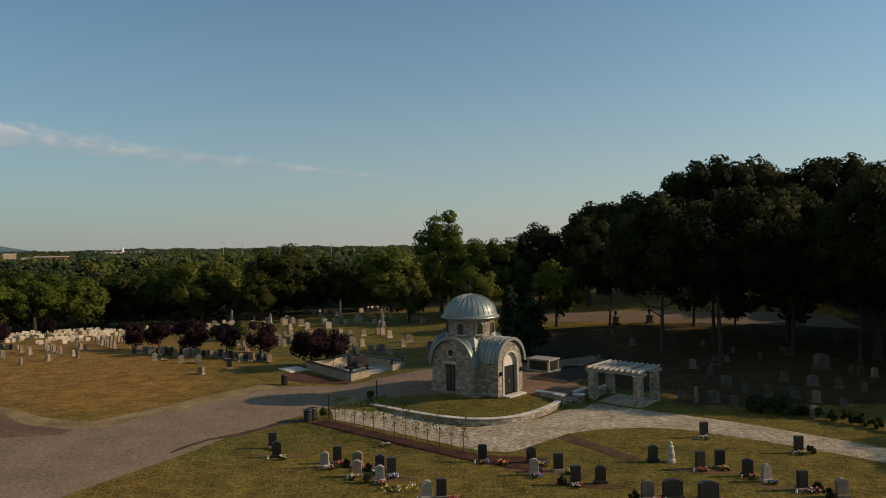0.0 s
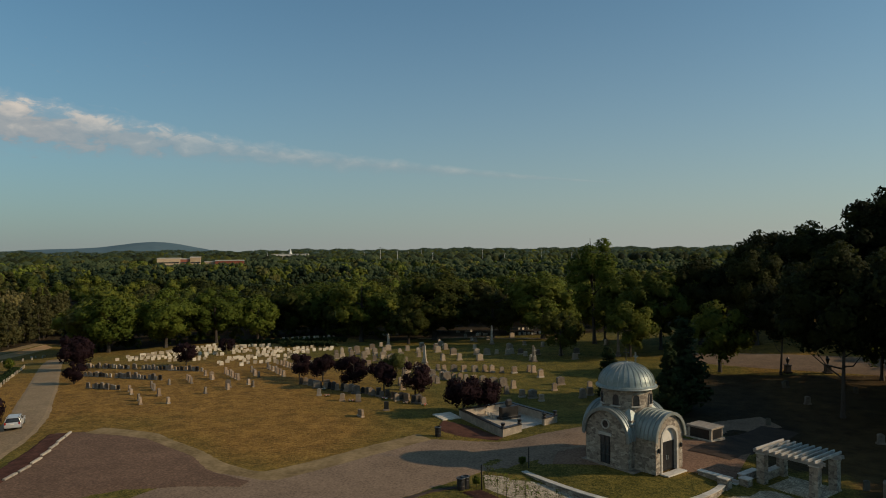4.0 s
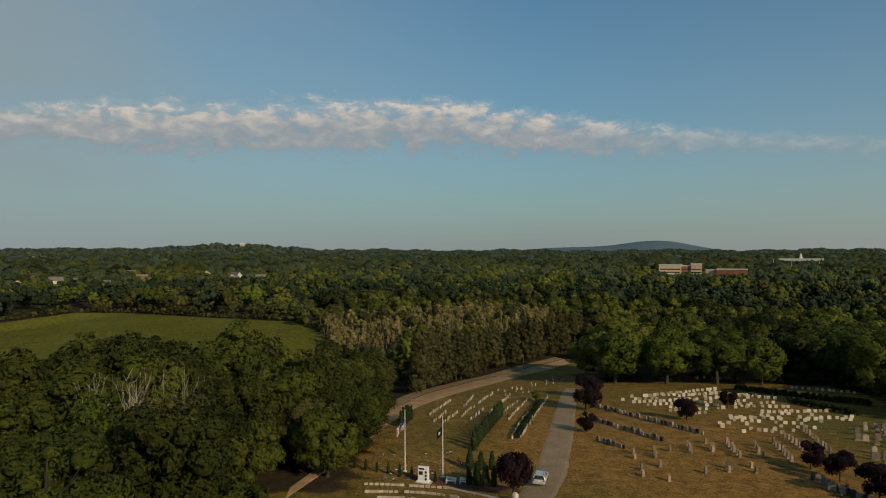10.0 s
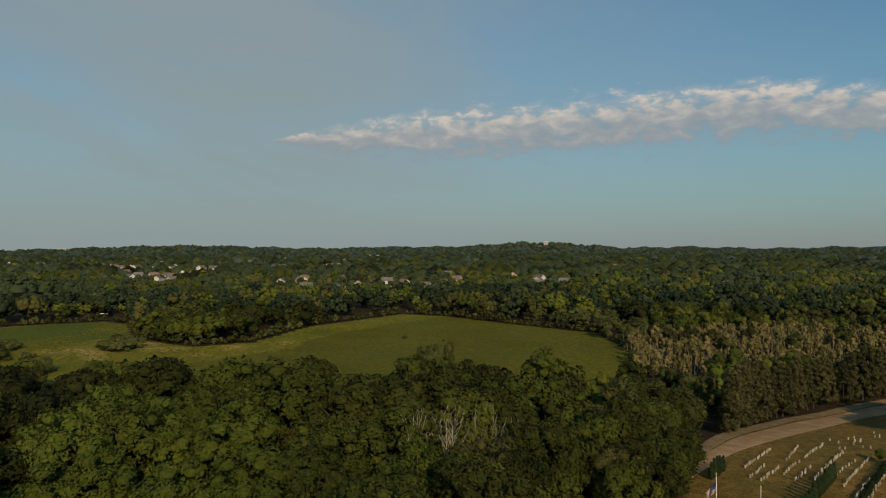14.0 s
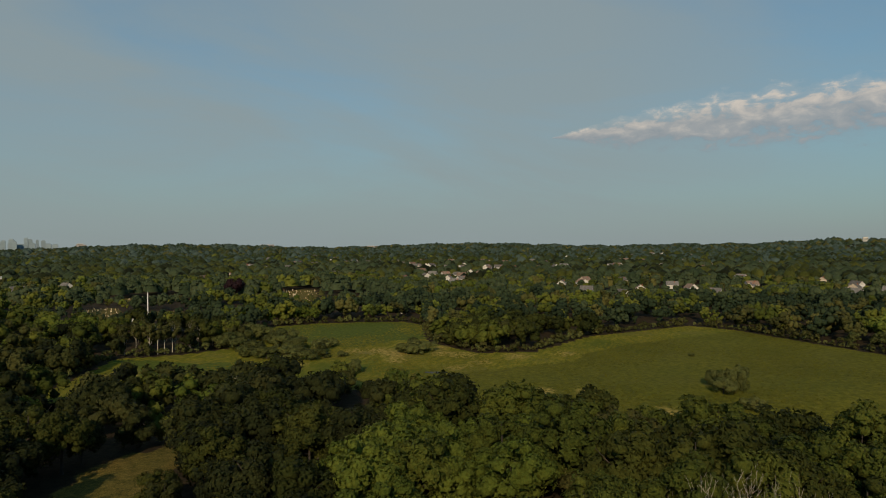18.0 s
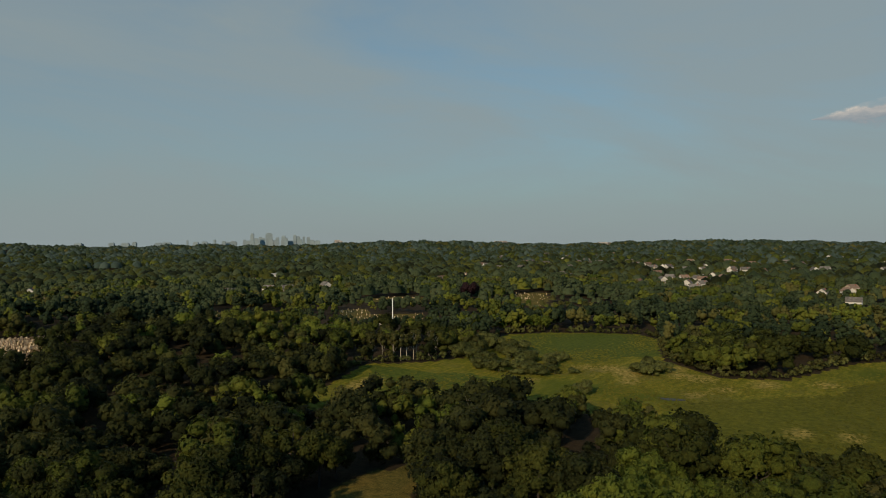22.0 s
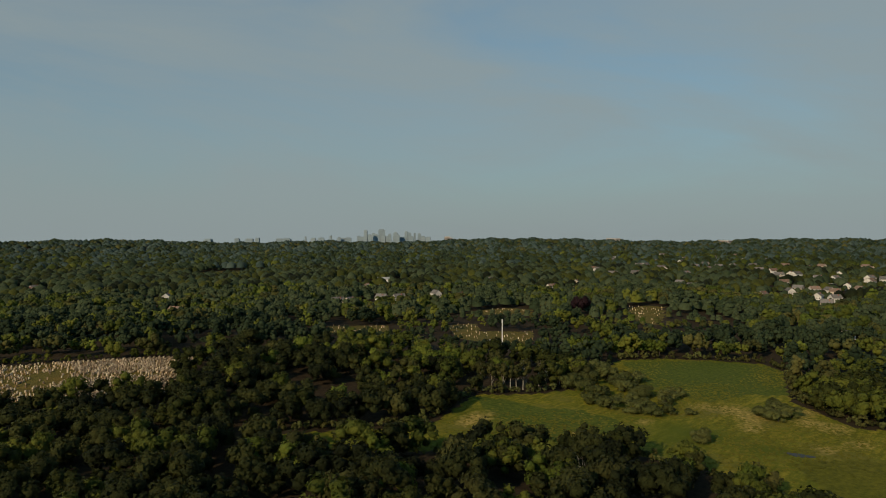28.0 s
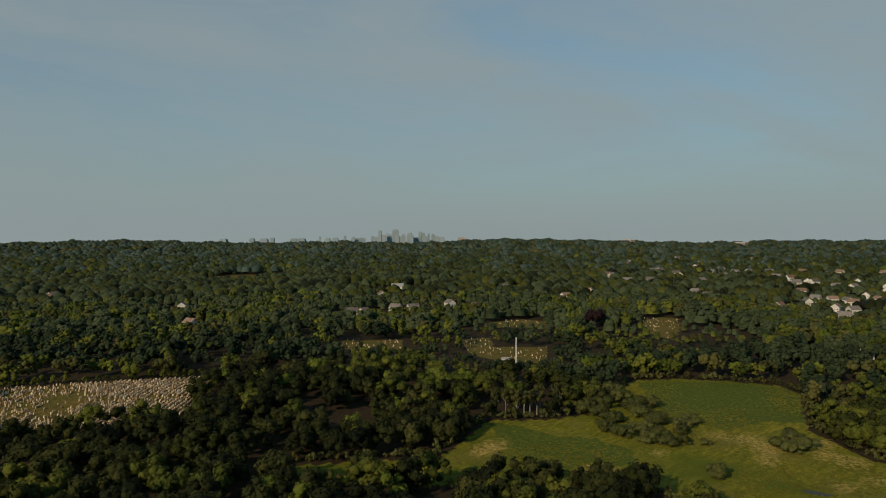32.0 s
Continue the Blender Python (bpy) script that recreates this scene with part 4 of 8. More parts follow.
tree_kind("giant_near", [crown(98 + k, 19, 22, 2.2, 100, 13000, 0.23, fat=0.6) for k in range(2)], LEAF_SHADED, BARK, [trunk(98 + k, 17, 0.55, 6.5, 7, apart=True) for k in range(2)])
tree_kind("tall_oak", [crown(105 + k, 16, 16.5, 5.0, 60, 7000, 0.27, fat=0.7) for k in range(2)], LEAF_SHADED, BARK, [trunk(105 + k, 13.5, 0.27, 4.2, 6, apart=True) for k in range(2)])

PLACED = []


def grow(name, key, x, y, scale, seed, label, group="", wide=1.0, category="tree"):
    rng = random.Random(seed)
    PLACED.append((x, y, 4.5 * scale * wide))
    return plant(name, key, rng.randrange(9), x, y, scale, rng.uniform(0, 360), label, category, group, wide)


# trees along the far edge of the burial ground
for k, (x, y, s, kind) in enumerate([(-149, 182, 1.1, "olive"), (-141, 176, 1.1, "maple"), (-131, 187, 1.15, "nearby_light"), (-123, 200, 1.15, "nearby_light"), (-115, 210, 1.0, "maple"),
                                     (-104, 230, 1.2, "shade"), (-88, 228, 1.2, "shade"), (-74, 195, 1.15, "nearby_green"), (-53.5, 197, 1.22, "nearby"), (-57, 185, 0.6, "nearby"),
                                     (-38, 200, 1.15, "olive"), (-24, 196, 1.1, "shade"), (-160, 196, 1.1, "oak"), (-168, 204, 1.1, "oak")]):
    grow("shade_tree", kind, x, y, 1.22 * s, 100 + k, "broad green shade tree at the cemetery's edge", "cemetery edge trees", 1.18)
# the row of pines beside the dirt track
PINE_X, PINE_Y = (-160.5, -185.8, -207.6, -218.8, -225), (117.5, 146.2, 181, 220.5, 247)
for k in range(32):
    u = 4 * k / 31
    x, y = np.interp(u, range(5), PINE_X) + random.uniform(-1.5, 1.0), np.interp(u, range(5), PINE_Y) + random.uniform(-1, 1)
    grow("pine_tree", "pine", x, y, random.uniform(0.74, 0.95), 200 + k, "tall dull green pine in a row beside the dirt track", "pine row")
# purple-leaved plums
for k, (x, y, s) in enumerate([(-56.9, 124.7, 0.92), (-51.3, 122.2, 0.98), (-43.9, 117.4, 1.1), (-37.9, 115.2, 1.02), (-32.5, 114.0, 1.04), (-91.2, 141.1, 1.0),
                               (-95.9, 163.1, 0.85), (-111.6, 132.5, 1.5), (-94.7, 114.8, 0.8), (-124, 147, 1.35)]):
    grow("plum_tree", "plum", x, y, s, 300 + k, "small round purple-leaved plum tree on the lawn", "plum trees")
grow("plum_tree", "plum", -22.6, 103.6, 1.1, 320, "spreading purple plum tree beside the family plot", "plum trees", 1.0)
grow("plum_tree", "plum", -20.7, 104.8, 1.1, 321, "spreading purple plum tree beside the family plot", "plum trees", 1.0)
grow("plum_tree", "plum", -75.6, 79.8, 1.3, 322, "dark purple plum tree beside the parked car", "plum trees", 0.88)
grow("olive_shrub", "bush", -42.7, 135.0, 0.6, 330, "grey-green shrub among the gravestones", "")
grow("yew_tree", "spire", 3.0, 103.5, 0.8, 340, "dark green conifer behind the chapel", "conifers behind the chapel")
grow("yew_tree", "spire", 5.2, 112, 1.0, 341, "dark green conifer behind the chapel", "conifers behind the chapel", 1.3)
grow("yew_tree", "spire", -4.8, 119, 0.56, 343, "dark bushy conifer behind the chapel", "conifers behind the chapel", 1.3)
grow("lone_tree", "dark_oak", -15.7, 158.5, 0.76, 344, "dull dark tree among the old graves", "", 0.9)
grow("lone_tree", "airy", -10.1, 180, 1.02, 350, "tall thin-leaved tree rising over the woods")
grow("lone_tree", "oak", -3, 172, 1.15, 351, "dark broadleaf tree on the cemetery hill")
# trees east of the view are added to shade walk and hill
for k, (x, y, s) in enumerate([(12, 168, 0.72), (22, 164, 0.75), (33, 172, 0.9), (27, 182, 0.9), (50, 172, 1.15), (64, 120, 1.1), (49, 106, 0.95),
                               (64, 101, 1.05), (76, 112, 1.15), (58, 176, 1.2), (80, 98, 1.1), (76, 170, 1.2), (92, 104, 1.1), (98, 92, 1.05), (88, 128, 1.1), (72, 68, 0.86),
                               (100, 118, 1.1), (46, 124, 0.9), (64, 84.5, 0.82), (106, 98, 1.1), (60, 94, 0.8), (42, 168, 0.9), (70, 184, 1.1)]):
    s *= 1.1
    grow("great_oak", "giant_near" if math.hypot(x, y - 15) < 112 else "giant", x, y, s, 400 + k, "great dark broadleaf tree on the wooded hill", "hill trees")
for k, (x, y, s) in enumerate([(12.6, 140, 0.88), (-2, 156, 0.8), (4, 164, 1.1), (35, 135, 0.85), (-8, 186, 0.9), (44, 120, 1.1), (40, 130, 0.6)]):
    grow("hill_tree", "oak", x, y, s, 430 + k, "dark broadleaf tree among the old graves", "hill trees")
# (50, 87) stands out of view, added to shade the pergola
for k, (x, y, s) in enumerate([(50, 87, 1.0), (31, 110, 1.1), (43, 116, 1.0), (24, 113, 1.05), (50, 94, 1.0), (46, 104.5, 0.9), (60, 98, 0.9), (34, 122, 1.0), (60, 108, 1.1), (52, 100, 1.0), (21.5, 138, 0.72)]):
    grow("hill_tree", "tall_oak", x, y, s, 445 + 20 * k, "high-crowned dark tree standing among the old graves", "hill trees")
# unseen dense trees added to keep low sun off the chapel's rear
for k, (x, y, s) in enumerate([(62, 96, 1.6), (67, 105, 1.6), (72, 91, 1.5), (65, 114, 1.6), (68, 124, 1.5)]):
    grow("hill_tree", "nearby", x, y, s, 470 + k, "dense dark broadleaf tree added out of view for shade", "hill trees")
# trees that overhang the dirt track, and pale willows at the marsh's edge
for k, (x, y, s) in enumerate([(-146, 84, 1.1), (-137, 85, 1.05), (-128, 80, 1.1), (-120, 71, 1.15), (-113, 62, 1.15), (-107, 52, 1.2), (-103, 41, 1.25), (-94, 36, 1.2), (-84, 35, 1.3), (-87, 23, 1.25),
                               (-150, 94, 1.0), (-123, 79, 0.95), (-113, 73, 0.95), (-106, 66, 0.9), (-101, 61, 0.8), (-133, 87, 0.85), (-100, 49, 0.9), (-117, 77, 0.8), (-109, 69, 0.8), (-127, 83, 0.8), (-122, 82, 0.7), (-129, 86, 0.6), (-97.5, 61.5, 0.85), (-101, 66.5, 0.85), (-107, 71.5, 0.9), (-113, 77, 0.9), (-104, 62, 1.0), (-96, 48.5, 0.85), (-99, 44, 1.0)]):
    grow("woodland_tree", ("nearby", "nearby_olive", "nearby_green", "nearby", "nearby_green")[k % 5], x, y, s, 700 + k, "broad green tree overhanging the dirt track", "trees along the track")
for k, (x, y, s) in enumerate([(-137, -12, 1.05), (-130, -20, 1.0), (-142, -20, 1.1), (-146, -8, 1.05), (-134, -2, 1.0), (-150, -16, 1.0), (-126, -10, 0.95), (-140, -28, 1.0), (-152, -2, 1.0), (-156, -24, 1.0), (-132, -32, 0.95)]):
    grow("willow_tree", "maple", x, y, s, 720 + k, "pale green willow-like tree at the marsh's edge", "pale trees by the marsh")
# bushes and clumps standing in the marsh
for k, (x, y, s, w) in enumerate([(-276, 62, 1.1, 1.1), (-282, 67, 1.9, 0.72), (-288, 62, 1.1, 1.1), (-256, 69, 0.95, 1.2), (-337, -166, 1.2, 1.3), (-318, -151, 1.1, 1.3), (-314, -139, 1.1, 1.4),
                                  (-313, -128, 1.0, 1.4), (-315, -119, 0.9, 1.4), (-323, -113, 0.8, 1.4), (-328, -106, 0.5, 1.5), (-364, -159, 1.4, 1.3), (-374, -171, 1.5, 1.2), (-377, -157, 1.3, 1.3),
                                  (-347, -137, 1.2, 1.4), (-348, -126, 1.0, 1.4), (-361, -126, 0.9, 1.4), (-341, -178, 1.4, 1.2), (-334, -155, 1.2, 1.3), (-352, -150, 1.3, 1.3), (-330, -138, 1.1, 1.4),
                                  (-326, -128, 0.9, 1.4), (-338, -122, 0.8, 1.4), (-345, -78, 0.9, 1.5), (-343, -71, 0.95, 1.4), (-354, -68, 1.0, 1.3), (-362, -78, 1.0, 1.3), (-352, -76, 1.1, 1.4),
                                  (-288, -86, 1.0, 1.1), (-294, -89, 0.7, 1.3), (-361, 62, 0.35, 1.0), (-386, -182, 1.5, 1.2), (-355, -172, 1.4, 1.2), (-368, -182, 1.4, 1.2)]):
    grow("marsh_shrub", "bush", x, y, s, 450 + k, "grey-green shrub clump standing in the marsh", "marsh shrubs", w)


for k, (x, y) in enumerate([(-300, -200), (-303, -195), (-307, -193), (-311, -192), (-316, -191), (-297, -204), (-322, -193), (-330, -190)]):
    grow("birch_tree", "birch", x, y, 1.15, 1800 + k, "pale-trunked thin tree at the marsh's end", "pale-trunked trees")
for k in range(9):
    grow("willow_tree", "maple", -428 - 5.4 * k, -224 + 5.4 * k, 0.95, 1820 + k, "bright green tree in a row beyond the marsh", "bright row of trees")

grow("copper_beech", "plum", -622, -326, 4.2, 1840, "very dark purple-leaved beech over the woods")
grow("pale_tree", "bush", -795, -506, 2.4, 1841, "pale grey-green round tree among darker woods")


def bare_tree(seed, x, y, height):
    v, f = trunk(seed, height, 0.09, height * 0.13, 9, True)
    thing = new("dead_tree", mesh_of("dead_tree", v, f, DEAD))
    thing.matrix_world = pose(x, y, float(ground(x, y)) - 0.1)
    tagged(thing, "bleached dead tree with bare branches", "dead tree", "dead trees")
    PLACED.append((x, y, 2.0))


for k, (x, y, h) in enumerate([(-113, 38, 15.5), (-115, 42, 16), (-117, 35, 15), (-111, 31, 16.5), (-118, 46, 15.5), (-109, 44, 15), (-200, -91, 14), (-116, 27, 15), (-330, -186, 12),
                               (-336, -190, 13), (-342, -184, 12), (-322, -194, 12.5), (-120, 40, 15), (-112, 48, 14.5), (-114, 33, 14.5), (-110, 36, 15), (-118, 29, 14), (-107, 30, 14.5)]):
    bare_tree(500 + k, x, y, h)


# ---- the chapel and its yard ----
def arch(half, spring, n=18, base=0.0):
    """Outline of a round-headed wall: two uprights and a half circle."""
    pts = [(-half, base)]
    pts += [(-half * math.cos(math.pi * k / n), spring + half * math.sin(math.pi * k / n)) for k in range(n + 1)]
    return pts + [(half, base)]


def arch_with_opening(half, spring, w, door_spring, n=18):
    pts = arch(half, spring, n)
    return pts + [(w, 0)] + [(w * math.cos(math.pi * k / n), door_spring + w * math.sin(math.pi * k / n)) for k in range(n + 1)] + [(-w, 0)]


def arch_band(outer, inner, spring, n=18, foot=None):
    """Outline of a curved band, with straight feet if foot is given."""
    a = [(-outer * math.cos(math.pi * k / n), spring + outer * math.sin(math.pi * k / n)) for k in range(n + 1)]
    b = [(inner * math.cos(math.pi * k / n), spring + inner * math.sin(math.pi * k / n)) for k in range(n + 1)]
    if foot is not None:
        a = [(-outer, foot)] + a + [(outer, foot)]
        b = [(inner, foot)] + b + [(-inner, foot)]
    return a + b


def build_chapel(x, y, z, turn):
    ch = tagged(new("chapel"), "small rubble-stone chapel with sheet-metal dome and barrel roofs", "chapel")
    ch.matrix_world = pose(x, y, z, 0, 0, turn)
    part("foundation", box(6.3, 6.3, 0.5, (0, 0, -0.45), 0.05), GRANITE_MID, ch)
    part("core_wall", box(5.0, 5.0, 4.6, (0, 0, 0)), STONE, ch, "rubble-stone core of the chapel")
    for k, (phi, half, spring, reach) in enumerate([(0, 2.5, 2.75, 3.05), (90, 2.07, 3.15, 4.82), (180, 2.5, 2.75, 3.05), (270, 2.5, 2.75, 3.05)]):
        m = pose(0, 0, 0, 0, 0, phi)
        front = m @ Matrix.Translation((0, -reach, 0))
        deep = reach - 2.2
        if k == 1:
            part("porch_wall", extruded(arch_with_opening(half, spring, 1.12, 2.95), 0.4, m=front), STONE, ch, "stone front wall of the porch")
            part("porch_vault", extruded(arch(half - 0.02, spring), deep - 0.42, m=m @ Matrix.Translation((0, -reach + 0.42, 0))), STONE, ch)
            part("door_surround", extruded(arch_band(1.34, 1.1, 2.95, foot=0.0), 0.5, m=m @ Matrix.Translation((0, -reach - 0.07, 0))), CONCRETE, ch, "pale stone door arch")
            part("tympanum", extruded([(-1.1, 2.72)] + [(-1.1 * math.cos(math.pi * j / 14), 2.95 + 1.1 * math.sin(math.pi * j / 14)) for j in range(15)] + [(1.1, 2.72)], 0.1,
                                      m=m @ Matrix.Translation((0, -reach + 0.28, 0))), CONCRETE, ch, "pale arched panel over the door")
            for side in (-1, 1):
                leaf = part("door_leaf", box(1.06, 0.08, 2.68, (0, 0, 0), 0.01), BLACK, ch, "tall black metal door leaf")
                leaf.matrix_local = m @ Matrix.Translation((side * 0.545, -reach + 0.30, 0.03))
                part("door_handle", box(0.05, 0.06, 0.4, (-side * 0.42, -0.07, 1.0), 0.01), ZINC_SEAM, leaf)
            part("door_step", box(2.9, 0.9, 0.14, (0, 0, -0.1), 0.02), CONCRETE, ch).matrix_local = m @ Matrix.Translation((0, -reach - 0.45, 0))
            for side in (-1, 1):
                lamp = part("wall_lamp", box(0.16, 0.2, 0.4, (0, 0, 0), 0.03), BLACK, ch)
                lamp.matrix_local = m @ Matrix.Translation((side * 1.7, -reach - 0.12, 2.0))
        else:
            part("gable_wall", extruded(arch(half, spring), deep, m=front), STONE, ch, "round-headed rubble-stone gable")
            door = part("tall_window", box(1.06, 0.1, 2.62, (0, 0, 0)), GLASS_DARK, ch, "tall dark window with mullions")
            door.matrix_local = front @ Matrix.Translation((-0.15, -0.02, 0.22))
            for bx, bz, sx, sz in ((0, 0, 0.05, 2.62), (-0.5, 0, 0.06, 2.62), (0.5, 0, 0.06, 2.62), (0, 0.85, 1.06, 0.05), (0, 1.75, 1.06, 0.05)):
                part("mullion", box(sx, 0.06, sz, (bx, -0.06, bz)), BLACK, door)
            part("lintel", box(1.5, 0.2, 0.3, (0, 0, 0), 0.02), CONCRETE, ch).matrix_local = front @ Matrix.Translation((-0.15, -0.03, 2.86))
            part("round_window", turned([(0.36, 0), (0.36, 0.06)], 20), GLASS_DARK, ch, "round dark window").matrix_local = front @ Matrix.Translation((-0.1, 0.0, 3.95)) @ pose(0, 0, 0, 90)
            ring = bmesh.new()
            extruded([(0.48 * math.cos(2 * math.pi * j / 20), 0.48 * math.sin(2 * math.pi * j / 20)) for j in range(20)]
                     + [(0.48, -0.0001), (0.35, -0.0001)] + [(0.35 * math.cos(-2 * math.pi * j / 20), 0.35 * math.sin(-2 * math.pi * j / 20)) for j in range(1, 20)] + [(0.35, 0.0001)], 0.12, ring)
            part("window_ring", ring, CONCRETE, ch).matrix_local = front @ Matrix.Translation((-0.1, -0.1, 3.95))
        roof = part("barrel_roof", extruded(arch_band(half + 0.26, half + 0.10, spring, 24), deep + 0.22, m=m @ Matrix.Translation((0, -reach - 0.2, 0))), ZINC, ch, "curved grey-green standing-seam roof")
        part("roof_edge", extruded(arch_band(half + 0.30, half + 0.0, spring, 24, spring - 0.12), 0.1, m=m @ Matrix.Translation((0, -reach - 0.26, 0))), ZINC_SEAM, ch)
        n = 6 if k == 1 else 3
        seam_me = None
        for j in range(n):
            at = m @ Matrix.Translation((0, -reach + (j + 0.5) * (deep / n), 0))
            if seam_me is None:
                bm = extruded(arch_band(half + 0.33, half + 0.25, spring, 24), 0.05)
                seam = part("seam", bm, ZINC_SEAM, roof)
                seam_me = seam.data
            else:
                seam = part("seam", seam_me, ZINC_SEAM, roof)
            seam.matrix_local = at
    # sloping metal between the gables and the drum
    bm = bmesh.new()
    low = [bm.verts.new((sx * 2.62, sy * 2.62, 4.25)) for sx, sy in ((-1, -1), (1, -1), (1, 1), (-1, 1))]
    high = [bm.verts.new((2.2 * math.cos(math.radians(a)), 2.2 * math.sin(math.radians(a)), 5.75)) for a in (225, 315, 45, 135)]
    for j in range(4):
        bm.faces.new((low[j], low[(j + 1) % 4], high[(j + 1) % 4], high[j]))
    bm.faces.new(low[::-1])
    bm.faces.new(high)
    skirt = part("roof_skirt", bm, ZINC, ch, "sloping sheet-metal roof below the drum")
    for a in range(4):
        for j in range(-2, 3):
            s = part("seam", box(0.045, 1.9, 0.06), ZINC_SEAM, skirt)
            s.matrix_local = pose(0, 0, 0, 0, 0, 90 * a) @ Matrix.Translation((j * 0.62, -2.1, 4.92)) @ pose(0, 0, 0, 54)
    drum = part("drum", turned([(2.4, 4.4), (2.4, 7.2), (2.52, 7.25), (2.52, 7.4)], 32), STONE, ch, "round rubble-stone drum with arched windows")
    for a in range(8):
        m = pose(0, 0, 0, 0, 0, a * 45 + 14) @ Matrix.Translation((0, -2.46, 5.75))
        w = part("drum_window", extruded(arch(0.31, 0.72, 10), 0.2), GLASS_DARK, drum, "small arched dark window")
        w.matrix_local = m
        part("surround", extruded(arch_band(0.40, 0.32, 0.72, 10, 0.0), 0.2, m=Matrix.Translation((0, -0.03, 0))), STONE, w)
        part("sill", box(1.0, 0.28, 0.1, (0, 0.05, -0.12), 0.01), CONCRETE, w)
    dome = [(2.86, 7.30), (2.88, 7.42), (2.74, 7.55)]
    dome += [(2.70 * math.cos(a), 7.55 + 2.02 * math.sin(a)) for a in [math.pi / 2 * j / 14 for j in range(1, 14)]] + [(0.16, 9.56), (0.14, 9.66)]
    d = part("dome", turned(dome, 64), ZINC, ch, "ribbed grey-green sheet-metal dome")
    rib = None
    for j in range(30):
        if rib is None:
            v, f = tube([(2.72 * math.cos(a), 0, 7.55 + 2.04 * math.sin(a)) for a in [math.pi / 2 * i / 10 for i in range(10)]], [0.035] * 10, 4)
            rib = mesh_of("rib", v, f, ZINC_SEAM)
        part("rib", rib, ZINC_SEAM, d).matrix_local = pose(0, 0, 0, 0, 0, j * 12 + 3)
    part("eave", turned([(2.95, 7.24), (2.98, 7.30), (2.95, 7.38), (2.6, 7.38), (2.6, 7.24)], 48), ZINC_SEAM, ch)
    cross = part("cross", box(0.07, 0.07, 1.35, (0, 0, 9.6), 0.01), BLACK, ch, "thin dark metal cross")
    part("cross_arm", box(0.7, 0.06, 0.07, (0, 0, 10.45), 0.01), BLACK, cross)
    part("cross_arm", box(0.36, 0.06, 0.06, (0, 0, 10.70), 0.01), BLACK, cross)
    return ch


build_chapel(-1.85, 86.4, 0.85, -37)

WALL_LINE = [(-11.4, 82.2), (-10.6, 81.3), (-8, 78.9), (-5.3, 76.7), (-3.6, 75.5), (-2.0, 74.9), (-0.3, 74.8), (1.3, 75.3), (2.7, 76.2), (3.8, 77.4), (4.9, 78.8), (5.8, 80.2), (6.4, 81.6)]


def smooth_line(pts, n):
    p = np.array(pts, dtype=float)
    s = np.linspace(0, len(p) - 1, n)
    q = np.stack([np.interp(s, range(len(p)), p[:, k]) for k in range(2)], -1)
    for _ in range(4):
        q[1:-1] = 0.25 * q[:-2] + 0.5 * q[1:-1] + 0.25 * q[2:]
    return q


def ribbon(line, width, z0, z1):
    """A wall of even width along a line."""
    way = np.gradient(line, axis=0)
    way /= np.linalg.norm(way, axis=1)[:, None]
    side = np.stack([-way[:, 1], way[:, 0]], -1) * width / 2
    n = len(line)
    z0, z1 = np.broadcast_to(z0, (n,)), np.broadcast_to(z1, (n,))
    a, b = line + side, line - side
    v = np.concatenate([np.column_stack([a, z0]), np.column_stack([a, z1]), np.column_stack([b, z1]), np.column_stack([b, z0])])
    f = []
    for k in range(n - 1):
        for j in range(4):
            p, q = j * n + k, ((j + 1) % 4) * n + k
            f.append((p, p + 1, q + 1, q))
    f += [(0, n, 2 * n, 3 * n), (4 * n - 1, 3 * n - 1, 2 * n - 1, n - 1)]
    bm = bmesh.new()
    vs = [bm.verts.new(p) for p in v]
    for q in f:
        bm.faces.new([vs[i] for i in q])
    bmesh.ops.recalc_face_normals(bm, faces=bm.faces[:])
    return bm


def build_terrace():
    line = smooth_line(WALL_LINE, 60)
    top = 0.22 + 0.33 * sstep(0, 22, np.arange(60.0))
    wall = tagged(new("retaining_wall"), "low curved rubble-stone retaining wall with pale coping", "wall")
    part("wall_body", ribbon(line, 0.42, -0.3, top), STONE, wall)
    for k in range(0, 58, 3):
        seg = line[k:k + 4] * 1.0
        if len(seg) > 1:
            seg[-1] = seg[-1] * 0.985 + seg[-2] * 0.015
            part("coping_stone", ribbon(seg, 0.58, top[k:k + len(seg)] + 0.002, top[k:k + len(seg)] + 0.065), CONCRETE, wall)
    # lawn held up behind the wall
    inner = line[2:-2]
    back = np.stack([np.linspace(-9.6, 6.4, len(inner)), 84.2 - 0.8 * np.sin(np.linspace(0, math.pi, len(inner))) * 0.2], -1)
    rows = [inner * (1 - u) + back * u for u in np.linspace(0, 1, 9)]
    zs = [(top[2:-2] - 0.1) * (1 - u) + np.maximum(ground(back[:, 0], back[:, 1]) + 0.03, 0.3) * u for u in np.linspace(0, 1, 9)]
    v = np.concatenate([np.column_stack([r, z]) for r, z in zip(rows, zs)])
    n = len(inner)
    i = (np.arange(8)[:, None] * n + np.arange(n - 1)[None]).ravel()
    me = mesh_of("terrace_lawn", v, np.stack([i, i + 1, i + 1 + n, i + n], -1), GROUND)
    me.attributes.new("lawn", "FLOAT", "POINT").data.foreach_set("value", np.ones(len(v), dtype=np.float32))
    me.attributes.new("dry", "FLOAT", "POINT").data.foreach_set("value", (np.clip(np.repeat(np.linspace(0, 1, 9), n) * 1.6 - 0.9 + 0.03 * (v[:, 0] + 2), 0, 1) - 0.35).astype(np.float32))
    tagged(new("terrace_lawn", me), "raised lawn behind the retaining wall, dry at the back", "lawn", kind="structure")


build_terrace()


